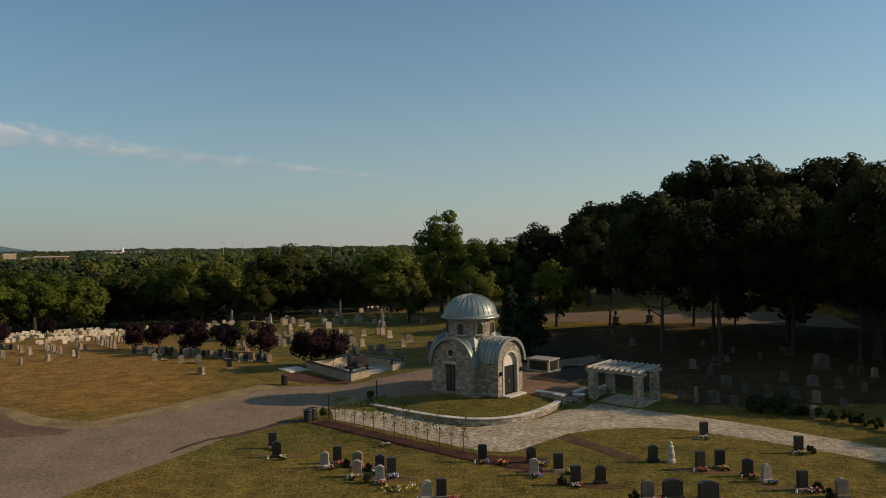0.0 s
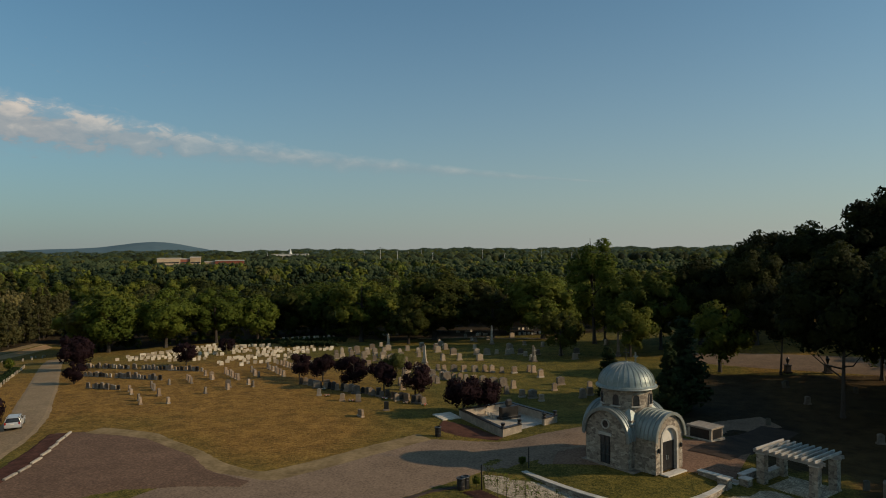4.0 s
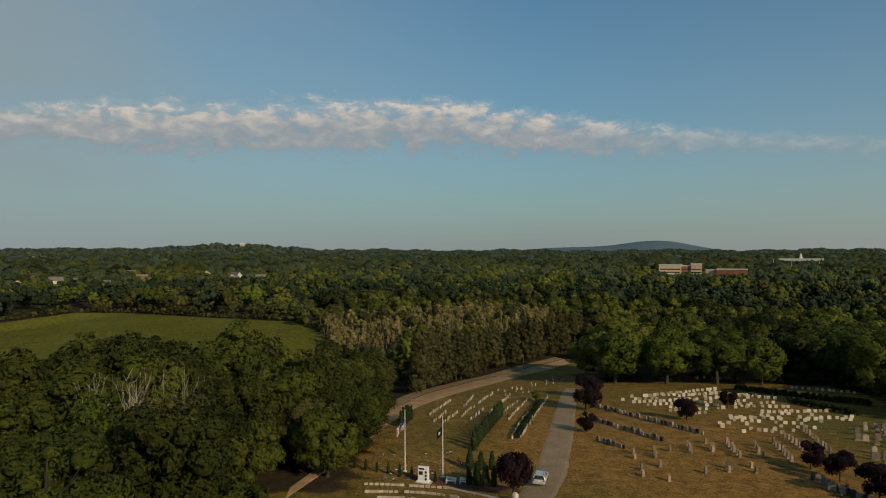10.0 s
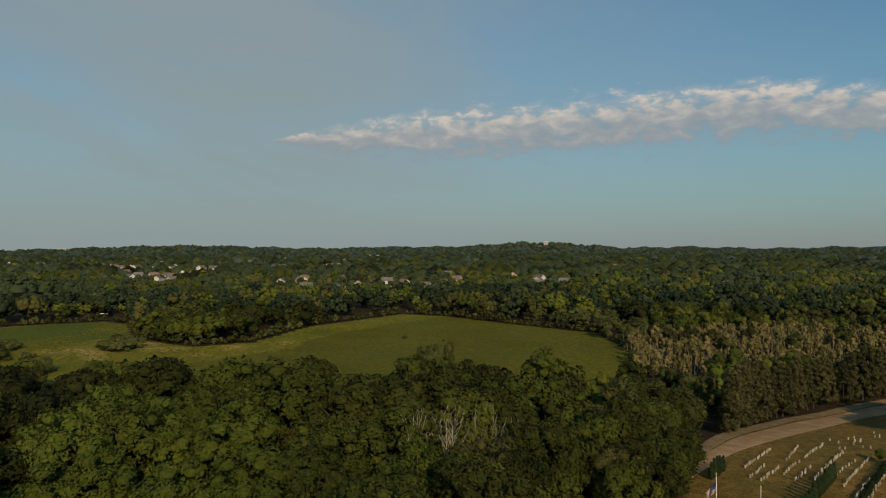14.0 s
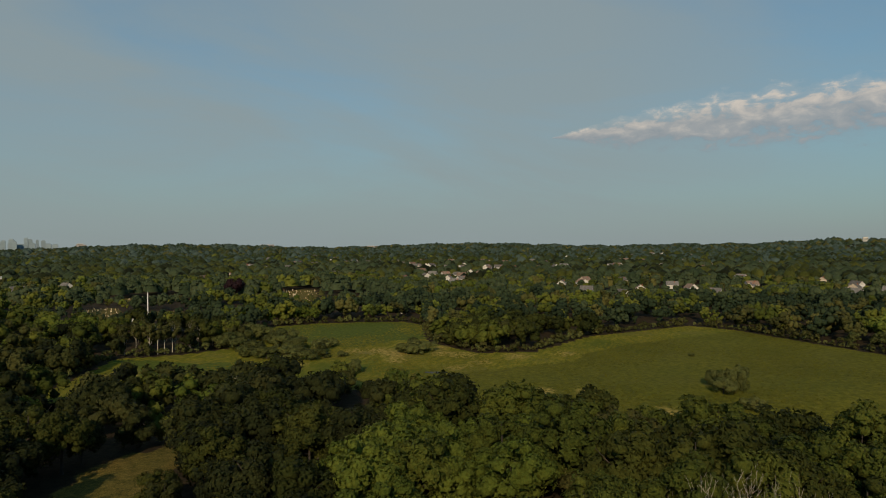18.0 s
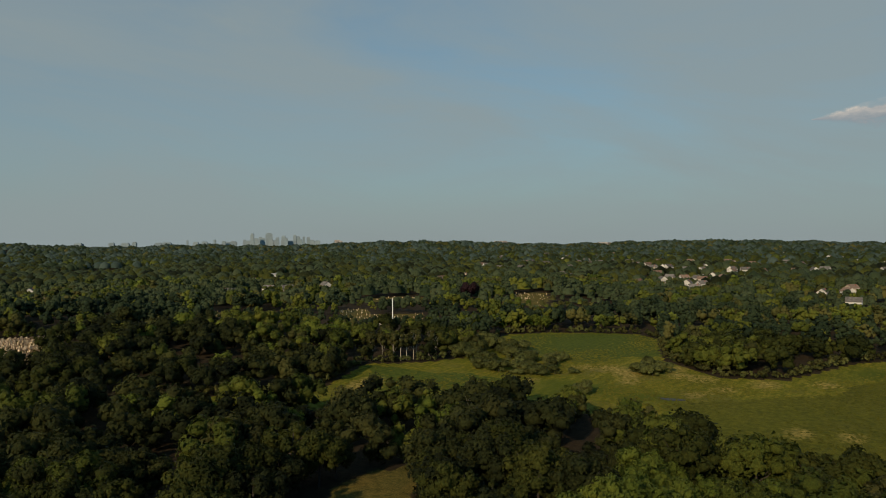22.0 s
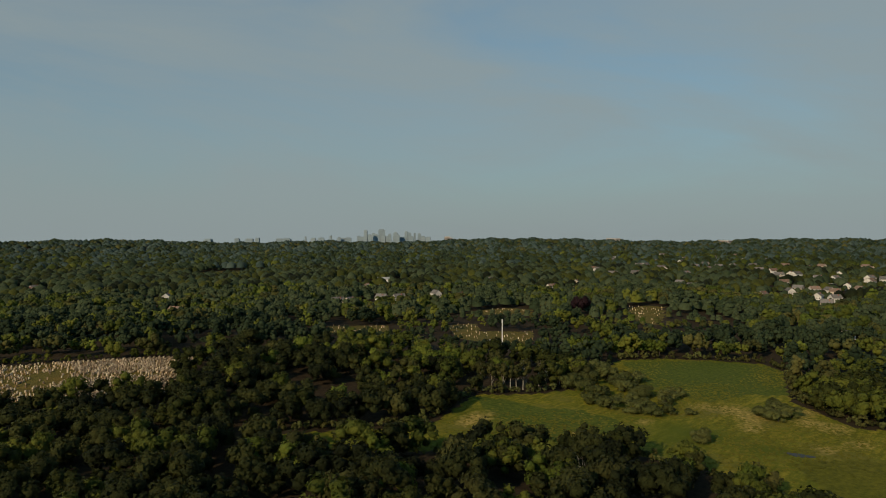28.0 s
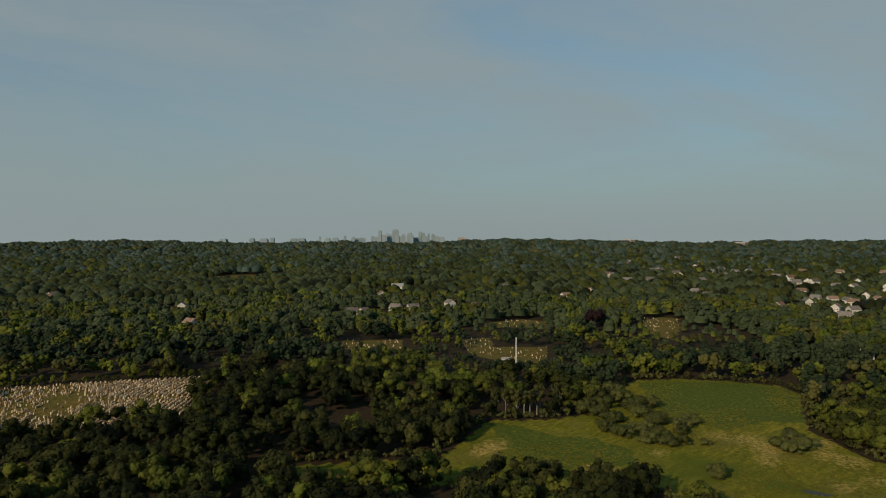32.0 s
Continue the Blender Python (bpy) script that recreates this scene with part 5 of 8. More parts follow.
def stone_block(name, x, y, z, sx, sy, sz, turn, label):
    w = tagged(new(name), label, "wall")
    w.matrix_world = pose(x, y, z, 0, 0, turn)
    part("wall_body", box(sx, sy, sz, (0, 0, -0.2)), STONE, w)
    part("cap_stone", box(sx + 0.16, sy + 0.16, 0.09, (0, 0, sz - 0.198), 0.015), CONCRETE, w)
    return w


stone_block("stone_pier", 6.6, 82.0, 0.1, 0.9, 0.9, 1.15, -37, "square rubble-stone pier with a pale cap")
stone_block("stone_wall", 5.6, 83.2, 0.2, 0.5, 2.4, 1.0, 53, "short rubble-stone wall beside the steps")
stone_block("stone_wall", 8.9, 84.6, 0.15, 0.5, 2.4, 1.0, -37, "short rubble-stone wall beside the pergola")
stone_block("stone_pier", 8.5, 83.1, 0.1, 0.8, 0.8, 0.9, -37, "square rubble-stone pier with a pale cap")
stone_block("stone_wall", 11.2, 86.2, 0.1, 0.5, 2.9, 1.0, -37, "low stone wall between the pergola posts")
steps = tagged(new("steps"), "three pale stone steps between low walls", "steps")
steps.matrix_world = pose(7.2, 83.4, 0.05, 0, 0, -37)
for k in range(3):
    part("step", box(1.5, 0.42, 0.17, (0, 0.4 * k - 0.4, 0.17 * k - 0.1), 0.01), CONCRETE, steps)


def build_pergola(x, y, z, turn):
    p = tagged(new("pergola"), "open pergola with stone posts and white roof slats", "pergola")
    p.matrix_world = pose(x, y, z, 0, 0, turn)
    part("floor_slab", box(5.6, 4.3, 0.2, (0, 0, -0.14), 0.02), PAVER, p)
    for sx in (-1, 1):
        for sy in (-1, 1):
            post = part("post", box(0.72, 0.72, 2.75, (sx * 2.35, sy * 1.75, 0)), STONE, p, "square rubble-stone post")
            part("post_cap", box(0.84, 0.84, 0.08, (sx * 2.35, sy * 1.75, 2.752), 0.01), CONCRETE, post)
    for sy in (-1, 1):
        for off in (-0.26, 0.26):
            part("beam", box(6.1, 0.12, 0.3, (0, sy * 1.75 + off, 2.835), 0.01), PAINT_GREY, p)
    for k in range(10):
        part("slat", box(0.17, 4.9, 0.24, (-2.6 + 5.2 * k / 9, 0, 3.137), 0.02), PAINT_GREY, p, "weathered white slat")
    return p


build_pergola(13.0, 84.2, 0.06, -38)

tomb = tagged(new("raised_tomb"), "low dark granite tomb with pale top and corner posts", "tomb")
tomb.matrix_world = pose(6.3, 96.6, 0.8, 0, 0, -37)
part("plinth", box(3.2, 2.6, 0.25, (0, 0, -0.1), 0.02), GRANITE, tomb)
part("body", box(2.7, 2.1, 1.05, (0, 0, 0.15), 0.01), GRANITE_DARK, tomb, "polished dark granite body")
for sx in (-1, 1):
    for sy in (-1, 1):
        part("corner_post", box(0.26, 0.26, 1.07, (sx * 1.3, sy * 1.0, 0.15), 0.02), GRANITE, tomb)
part("top_slab", box(3.1, 2.5, 0.2, (0, 0, 1.222), 0.03), GRANITE, tomb, "pale top slab")


def build_plot():
    """Walled family plot: pale walls with black caps round a marble floor."""
    p = tagged(new("family_plot"), "walled family plot with pale walls, black caps and marble floor", "grave plot")
    a, b, c, d = Vector((-15.7, 94.4)), Vector((-22.6, 102.4)), Vector((-17.6, 108.2)), Vector((-10.6, 102.0))
    bm = bmesh.new()
    for lo, hi in ((0.02, 0.14),):
        low = [bm.verts.new((q.x, q.y, lo)) for q in (a, d, c, b)]
        up = [bm.verts.new((q.x, q.y, hi)) for q in (a, d, c, b)]
        bm.faces.new(up)
        for k in range(4):
            bm.faces.new((low[k], low[(k + 1) % 4], up[(k + 1) % 4], up[k]))
    part("floor", bm, GRANITE, p, "pale stone floor")
    for s, e, h, mat in ((a, b, 1.0, GRANITE), (b, c, 1.0, GRANITE), (c, d, 1.05, GRANITE), (a, a.lerp(d, 0.30), 1.0, GRANITE), (d, d.lerp(a, 0.22), 1.0, GRANITE)):
        m = s.lerp(e, 0.5)
        turn = math.degrees(math.atan2(e.y - s.y, e.x - s.x))
        w = part("plot_wall", box((e - s).length + 0.36, 0.4, h, (0, 0, 0), 0.01), mat, p, "pale granite wall")
        w.matrix_local = pose(m.x, m.y, 0.0, 0, 0, turn)
        part("wall_cap", box((e - s).length + 0.46, 0.5, 0.12, (0, 0, h + 0.002), 0.015), GRANITE_DARK, w, "polished black cap")
    for q in (a, a.lerp(d, 0.30), d, d.lerp(a, 0.22)):
        part("corner_urn", turned([(0.2, 0), (0.26, 0.1), (0.17, 0.22), (0.28, 0.5), (0.22, 0.56)], 12, at=(q.x, q.y, 1.124)), GRANITE_DARK, p, "black stone urn")
    t = part("altar_stone", box(2.6, 0.7, 1.5, (0, 0, 0), 0.04), GRANITE_DARK, p, "polished black headstone")
    t.matrix_local = pose(-16.6, 103.2, 0.14, 0, 0, 48)
    part("altar_top", box(1.0, 0.5, 0.9, (0, 0, 1.502), 0.2), GRANITE_DARK, t)
    part("altar_base", box(3.0, 1.2, 0.28, (0, 0, 0.002), 0.02), GRANITE_DARK, t)
    for k in range(4):
        part("ledger_vase", turned([(0.1, 0), (0.16, 0.15), (0.1, 0.35), (0.2, 0.5)], 10, at=(-18.3 - k * 0.5, 102.4 + k * 0.6, 0.14)), MARBLE, p)


build_plot()
slab = tagged(new("ledger_slab", None), "flat pale ledger slab in the grass", "grave")
slab.matrix_world = pose(-24.6, 102.6, 0.0, 0, 0, 40)
part("slab", box(2.6, 3.4, 0.16, (0, 0, -0.03), 0.02), MARBLE, slab)


def build_barrel(x, y):
    b = tagged(new("trash_barrel"), "black ribbed trash barrel on the grass", "barrel", "barrels")
    b.matrix_world = pose(x, y, float(ground(x, y)))
    part("drum", turned([(0.33, 0.0), (0.36, 0.05), (0.36, 0.35), (0.38, 0.38), (0.36, 0.41), (0.36, 0.75), (0.38, 0.78), (0.36, 0.81), (0.37, 1.02)], 20), BLACK, b)
    part("rim", turned([(0.40, 1.0), (0.42, 1.05), (0.40, 1.1), (0.3, 1.1), (0.3, 1.0)], 20), BLACK, b)


build_barrel(-23.1, 93.2)
build_barrel(-16.2, 76.4)
build_barrel(-15.9, 76.9)
for x, y, h in ((-14.4, 76.9, 2.3), (-11.1, 83.4, 2.1)):
    post = tagged(new("bollard_post"), "thin dark post at the walk's end", "post", "posts")
    post.matrix_world = pose(x, y, float(ground(x, y)))
    part("shaft", box(0.11, 0.11, h, (0, 0, -0.1), 0.01), BLACK, post)
    part("cap", box(0.16, 0.16, 0.06, (0, 0, h - 0.098), 0.02), BLACK, post)
grow("garden_shrub", "maple", -15.0, 77.4, 0.09, 900, "small light green garden shrub beside the dark post", "", 0.9, "shrub")
grow("garden_shrub", "maple", -11.8, 83.9, 0.085, 901, "small light green garden shrub beside the dark post", "", 0.9, "shrub")
for k in range(13):
    u = k / 12
    grow("sapling", "sapling", -13.6 + 11.4 * u, 75.9 - 8.6 * u, random.uniform(1.05, 1.4), 910 + k, "thin young shrub in the mulch bed", "mulch bed saplings", 1.2, "shrub")


# ---- gravestones ----
def stone_outline(w, h, top):
    if top == "round":
        return [(-w / 2, 0), (-w / 2, h - w * 0.28)] + [(-w / 2 * math.cos(math.pi * k / 8), h - w * 0.28 + w * 0.28 * math.sin(math.pi * k / 8)) for k in range(1, 8)] + [(w / 2, h - w * 0.28), (w / 2, 0)]
    if top == "serp":
        return [(-w / 2, 0), (-w / 2, h * 0.86), (-w * 0.34, h * 0.9), (-w * 0.18, h * 0.985), (0, h), (w * 0.18, h * 0.985), (w * 0.34, h * 0.9), (w / 2, h * 0.86), (w / 2, 0)]
    if top == "slant":
        return [(-w / 2, 0), (-w / 2, h * 0.95), (w * 0.1, h), (w / 2, h * 0.8), (w / 2, 0)]
    return [(-w / 2, 0), (-w / 2, h - 0.03), (-w / 2 + 0.03, h), (w / 2 - 0.03, h), (w / 2, h - 0.03), (w / 2, 0)]


STONES = {}
PALE_STONE = two_tone("pale_marker_stone", (0.25, 0.21, 0.155), (0.45, 0.39, 0.30), 1.2, 0.7)


def varied(name, dark, mid, light):
    """Stone whose tone differs from piece to piece."""
    m, t, b = material(name, 0.7)
    g = t.nodes.new("ShaderNodeNewGeometry")
    c = ramp(t, g.outputs["Random Per Island"], [(0.0, dark), (0.4, mid), (1.0, light)])
    stain = ramp(t, noise_of(t, 2.0), [(0.3, (0.75, 0.73, 0.7)), (0.7, (1, 1, 1))])
    t.links.new(mix(t, 1.0, c, stain, "MULTIPLY"), b.inputs["Base Color"])
    bump_on(t, b, noise_of(t, 6.0), 0.2, 0.03)
    return m



def stone_kind(key, w, h, d, top, mat, base_mat, label, plinth=0.2):
    bm = extruded(stone_outline(w, h - plinth, top), d, m=Matrix.Translation((0, -d / 2, plinth + 0.002)))
    bmesh.ops.bevel(bm, geom=[e for e in bm.edges if e.calc_length() > 0.25], offset=0.012, segments=1, affect="EDGES")
    g = tagged(part("gravestone", bm, mat), label, "gravestone")
    if plinth:
        part("plinth", box(w + 0.18, d + 0.18, plinth + 0.15, (0, 0, -0.15), 0.015), base_mat, g)
    STONES[key] = g
    g.location.z = -40


def set_stone(key, x, y, turn, group, scale=1.0, tilt=0.0):
    g = copy_thing(STONES[key], pose(x, y, float(ground(x, y)), tilt, 0, turn))
    g.scale = (scale, scale, scale)
    g["group"] = group
    return g




BULK = {}


def bulk_stone(heap, key, x, y, turn, scale=1.0):
    """Adds a gravestone to a crowded section that is kept as one mass of stones."""
    BULK.setdefault(heap, []).append((key, x, y, turn, scale))


def build_bulk(heap, label, mat):
    pieces = []
    for key, x, y, turn, scale in BULK[heap]:
        m = pose(x, y, float(ground(x, y)), 0, 0, turn) @ Matrix.Diagonal((scale, scale, scale, 1))
        for o in (STONES[key], *STONES[key].children):
            me = o.data
            v = np.array([m @ p.co for p in me.vertices])
            me.calc_loop_triangles()
            pieces.append((v, np.array([t.vertices[:] for t in me.loop_triangles])))
    tagged(new(heap, mesh_of(heap, *joined(pieces), mat)), label, "gravestones", kind="stuff")


stone_kind("dark_flat", 0.62, 1.22, 0.28, "flat", GRANITE_DARK, GRANITE_MID, "upright polished black granite gravestone on a base")
stone_kind("dark_serp", 0.64, 1.18, 0.28, "serp", GRANITE_DARK, GRANITE_DARK, "black granite gravestone with a curved top")
stone_kind("dark_wide", 1.2, 1.2, 0.3, "serp", GRANITE_DARK, GRANITE_DARK, "wide black granite gravestone with a curved top")
stone_kind("pale_serp", 0.58, 1.12, 0.28, "serp", GRANITE, GRANITE, "pale grey granite gravestone with a curved top")
stone_kind("tan_serp", 0.66, 1.12, 0.38, "serp", GRANITE_WARM, GRANITE_WARM, "tan granite gravestone with a curved top")
stone_kind("tan_flat", 0.75, 1.0, 0.4, "flat", GRANITE_WARM, GRANITE, "square-cut tan granite gravestone")
stone_kind("grey_round", 0.72, 1.15, 0.32, "round", GRANITE_MID, GRANITE_MID, "weathered grey gravestone with a rounded top")
stone_kind("grey_big", 1.1, 1.2, 0.5, "serp", GRANITE_MID, GRANITE_MID, "large weathered granite gravestone on a base")
# hill stones hold the canopy's shade in their colour
stone_kind("shaded_round", 0.72, 1.1, 0.3, "round", GRANITE_SHADED, GRANITE_SHADED, "old gravestone with a rounded top, canopy shade in its dark colour")
stone_kind("shaded_big", 1.05, 1.15, 0.45, "serp", GRANITE_SHADED, GRANITE_SHADED, "large gravestone under the trees, their shade in its dark colour")
stone_kind("shaded_slab", 0.6, 0.95, 0.16, "round", GRANITE_SHADED, GRANITE_SHADED, "thin old gravestone, canopy shade in its dark colour", 0.0)
stone_kind("old_slab", 0.62, 0.95, 0.16, "round", GRANITE_MID, GRANITE_MID, "thin old rounded gravestone", 0.0)
stone_kind("white_slab", 0.88, 0.74, 0.22, "flat", MARBLE, GRANITE, "white marble gravestone with a square top", 0.0)
stone_kind("white_serp", 0.78, 0.80, 0.22, "serp", MARBLE, GRANITE, "white marble gravestone with a curved top", 0.0)
stone_kind("small_white", 0.68, 0.36, 0.22, "flat", PALE_STONE, PALE_STONE, "low white marble veteran's marker", 0.0)
stone_kind("small_slab", 0.72, 0.68, 0.24, "flat", GRANITE, GRANITE, "small pale granite gravestone", 0.0)
stone_kind("tan_slab", 0.78, 0.70, 0.24, "flat", GRANITE_WARM, GRANITE_WARM, "small tan granite gravestone", 0.0)
stone_kind("row_pale", 0.62, 0.82, 0.24, "flat", GRANITE, GRANITE_MID, "small pale granite gravestone standing in a row", 0.1)
stone_kind("row_dark", 0.62, 0.85, 0.24, "flat", GRANITE_DARK, GRANITE_MID, "small dark granite gravestone standing in a row", 0.1)


def obelisk(x, y, h, mat, label):
    o = tagged(new("obelisk"), label, "monument")
    o.matrix_world = pose(x, y, float(ground(x, y)))
    part("base", box(1.1, 1.1, 0.4, (0, 0, -0.1), 0.02), GRANITE_MID, o)
    part("die", box(0.75, 0.75, 0.6, (0, 0, 0.302), 0.03), mat, o)
    bm = bmesh.new()
    bmesh.ops.create_cone(bm, segments=4, radius1=0.42, radius2=0.2, depth=h - 1.1, matrix=Matrix.Translation((0, 0, 0.904 + (h - 1.1) / 2)) @ pose(0, 0, 0, 0, 0, 45), cap_ends=True)
    part("shaft", bm, mat, o)
    bm = bmesh.new()
    bmesh.ops.create_cone(bm, segments=4, radius1=0.2, radius2=0.0, depth=0.3, matrix=Matrix.Translation((0, 0, h - 0.196 + 0.15)) @ pose(0, 0, 0, 0, 0, 45), cap_ends=True)
    part("tip", bm, mat, o)


def cross_stone(x, y, h, mat, label):
    o = tagged(new("cross_monument"), label, "monument")
    o.matrix_world = pose(x, y, float(ground(x, y)), 0, 0, 20)
    part("base", box(1.0, 0.8, 0.35, (0, 0, -0.1), 0.02), GRANITE_MID, o)
    part("pedestal", box(0.6, 0.5, h * 0.35, (0, 0, 0.252), 0.03), mat, o)
    part("upright", box(0.26, 0.22, h * 0.62, (0, 0, 0.254 + h * 0.35), 0.02), mat, o)
    part("arm", box(0.8, 0.2, 0.24, (0, 0, h * 0.78), 0.02), mat, o)


FLOWER = {k: two_tone(k + "_petals", tuple(0.55 * v for v in c), c, 8.0, 0.7) for k, c in
          (("red", (0.55, 0.05, 0.03)), ("white", (0.80, 0.76, 0.68)), ("pink", (0.62, 0.20, 0.24)), ("blue", (0.05, 0.22, 0.62)), ("orange", (0.70, 0.25, 0.05)), ("yellow", (0.75, 0.55, 0.08)))}


def flowers(x, y, seed, colours, spread=0.32, label="planted flowers at the foot of a gravestone"):
    """A low clump of leaves with blossoms, each colour a part of its own."""
    rng = np.random.RandomState(seed)
    f = tagged(new("flower_clump"), label, "flowers", "grave flowers")
    f.matrix_world = pose(x, y, float(ground(x, y)))
    c = rng.uniform(-spread, spread, (7, 3)) * np.array([1, 0.7, 0]) + np.array([0, 0, 0.1])
    part("leaves", leaf_mesh("leaves", leaf_cards(rng, c, np.full(7, 0.16), 60, 0.07), LEAF_SHRUB), None, f)
    for colour in colours:
        pieces = []
        for _ in range(9):
            p = rng.uniform(-spread, spread, 3) * np.array([1, 0.7, 0]) + np.array([0, 0, rng.uniform(0.16, 0.34)])
            pieces.append((ICO1[0] * rng.uniform(0.04, 0.075) + p, ICO1[1]))
        part(colour + "_blossoms", mesh_of("blossoms", *joined(pieces), FLOWER[colour]), None, f)


def candle(x, y, label="small glass grave light"):
    c = tagged(new("grave_light"), label, "grave light", "grave lights")
    c.matrix_world = pose(x, y, float(ground(x, y)))
    part("jar", turned([(0.07, 0), (0.08, 0.04), (0.07, 0.2)], 10), MARBLE, c)
    part("lid", turned([(0.08, 0.2), (0.05, 0.27), (0.01, 0.3)], 10), ZINC_SEAM, c)


def stand_grave(key, x, y, turn, seed, group="new graves by the walk"):
    set_stone(key, x, y, turn, group)
    rng = random.Random(seed)
    tones = ["red", "white", "pink", "orange", "yellow", "blue"]
    if rng.random() < 0.8:
        flowers(x + rng.uniform(-0.2, 0.8), y - 0.55, seed, rng.sample(tones, 2))
    if rng.random() < 0.45:
        candle(x - 0.55, y - 0.45)
    if rng.random() < 0.4:
        grow("grave_shrub", "dense", x + rng.choice((-0.85, 0.85)), y - 0.1, 0.12, seed + 40, "small clipped shrub beside a gravestone", "grave shrubs", 0.8, "shrub")


for k, (x, y) in enumerate([(-11.1, 64.6), (-7.8, 62.8), (-6.9, 61.9), (-0.8, 64.9), (2.6, 64.5), (4.3, 62.8), (5.1, 60.2), (6.7, 60.4), (-3.3, 57.7), (-16.9, 68.3), (-15.9, 66.0),
                            (16.5, 71.0), (21.9, 66.9), (11.1, 64.9), (13.8, 63.2), (15.2, 63.5), (16.4, 61.8), (18.7, 59.2)]):
    stand_grave(("dark_flat", "dark_serp")[k % 3 == 1], x, y, 9 + random.uniform(-5, 5), 1000 + k)
stand_grave("dark_wide", 10.5, 57.7, 8, 1030)
stand_grave("dark_wide", 12.5, 57.4, 8, 1031)
stand_grave("grey_round", 9.0, 57.6, 8, 1032)
for k, (x, y) in enumerate([(-11.8, 63.6), (-7.5, 60.6), (2.6, 62.0), (-4.2, 57.7), (17.2, 60.8)]):
    stand_grave("pale_serp", x, y, 8 + random.uniform(-6, 6), 1040 + k)
for k, (x, y) in enumerate([(-9.5, 63.7), (-9.2, 61.7), (20.5, 58.1)]):
    stand_grave("tan_serp", x, y, 8 + random.uniform(-6, 6), 1050 + k)
flowers(-6.6, 58.9, 1060, ["white", "yellow"], 0.7, "broad clump of white grave flowers")
flowers(-4.9, 59.2, 1061, ["white", "yellow"], 0.7, "broad clump of white grave flowers")
flowers(-8.3, 68.7, 1062, ["white", "pink"], 0.4)
flowers(0.7, 64.2, 1063, ["red", "yellow"], 0.5, "wreath and flowers on a grave")
statue = tagged(part("statue", turned([(0.34, 0), (0.36, 0.25), (0.26, 0.3), (0.30, 0.75), (0.22, 1.15), (0.25, 1.3), (0.12, 1.45), (0.15, 1.58), (0.08, 1.72)], 14), MARBLE), "white marble statue on a grave", "statue")
statue.matrix_world = pose(12.3, 64.8, 0.0) @ Matrix.Diagonal((0.9, 0.9, 0.84, 1))
for x, y, r in [(-10, 64.3, 2.6), (-7.4, 61.6, 2.4), (3.6, 62.8, 2.8), (6, 60.2, 2.2), (14.5, 62.9, 3.2), (-16, 66.6, 2.2), (18.5, 59.6, 2.4)]:
    strip("grave_bed", [(x - r, y + 0.1), (x - r / 2, y - 0.6), (x, y - 0.95), (x + r / 2, y - 1.0), (x + r, y - 0.7)], [(x - r, y + 0.5), (x - r / 2, y + 0.6), (x, y + 0.5), (x + r / 2, y + 0.45), (x + r, y - 0.2)],
          SOIL, "worn brown soil along a row of graves", 0.02, category="bare soil")
strip("grave_bed", [(4.9, 70.6), (7.0, 67.7), (9.2, 64.8)], [(6.4, 72.2), (8.5, 69.2), (10.7, 65.6)], SOIL, "band of worn brown soil between walk and graves", 0.02, category="bare soil")

HILL_STONES = [(22.5, 81.3), (25.0, 80.0), (29.1, 84.4), (30.6, 82.8), (32.2, 81.1), (32.0, 93.1), (33.8, 90.5), (41.4, 97.5), (42.4, 94.7), (25.5, 87.0), (27.4, 85.9),
               (21.2, 83.2), (18.6, 84.7), (27.6, 76.8), (37.6, 87.7), (35.9, 89.3), (28.2, 103.6), (30.2, 105.5), (21.4, 119.4), (14.4, 107.0), (35.7, 128.2), (29.4, 84.9), (25.6, 97.8), (24.7, 101.3), (26.0, 88.0), (41.8, 96.3)]
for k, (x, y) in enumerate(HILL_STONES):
    set_stone(("shaded_round", "shaded_big", "shaded_slab", "grey_round", "shaded_slab")[k % 5], x, y, 12 + random.uniform(-8, 8), "old graves under the trees")
set_stone("shaded_big", 39.3, 100.2, 15, "old graves under the trees", 1.6)
set_stone("old_slab", 19.6, 83.1, 64, "old graves under the trees", 1.6)


def urn_monument(x, y, h, label):
    """A square pedestal that carries a covered urn."""
    o = tagged(new("urn_monument"), label, "monument", "urn monuments")
    o.matrix_world = pose(x, y, float(ground(x, y)), 0, 0, 14)
    part("base", box(1.15, 1.15, 0.35, (0, 0, -0.1), 0.02), GRANITE_DARK, o)
    part("die", box(0.82, 0.82, 0.95, (0, 0, 0.252), 0.03), GRANITE_DARK, o)
    part("cornice", box(1.0, 1.0, 0.14, (0, 0, 1.204), 0.03), GRANITE_DARK, o)
    part("urn", turned([(0.16, 1.346), (0.2, 1.4), (0.1, 1.5), (0.3, h - 0.5), (0.32, h - 0.38), (0.2, h - 0.28), (0.12, h - 0.16), (0.03, h)], 14), GRANITE_DARK, o)


urn_monument(22.8, 139.4, 2.6, "dark granite monument topped by an urn")
urn_monument(28.6, 139.2, 2.7, "dark granite monument topped by an urn")
rng = np.random.RandomState(77)
for k in range(14):
    set_stone(("shaded_round", "shaded_slab", "shaded_slab", "shaded_big")[k % 4], 18 + rng.uniform(0, 40), 88 + rng.uniform(0, 55), 12 + rng.uniform(-8, 8), "old graves under the trees")
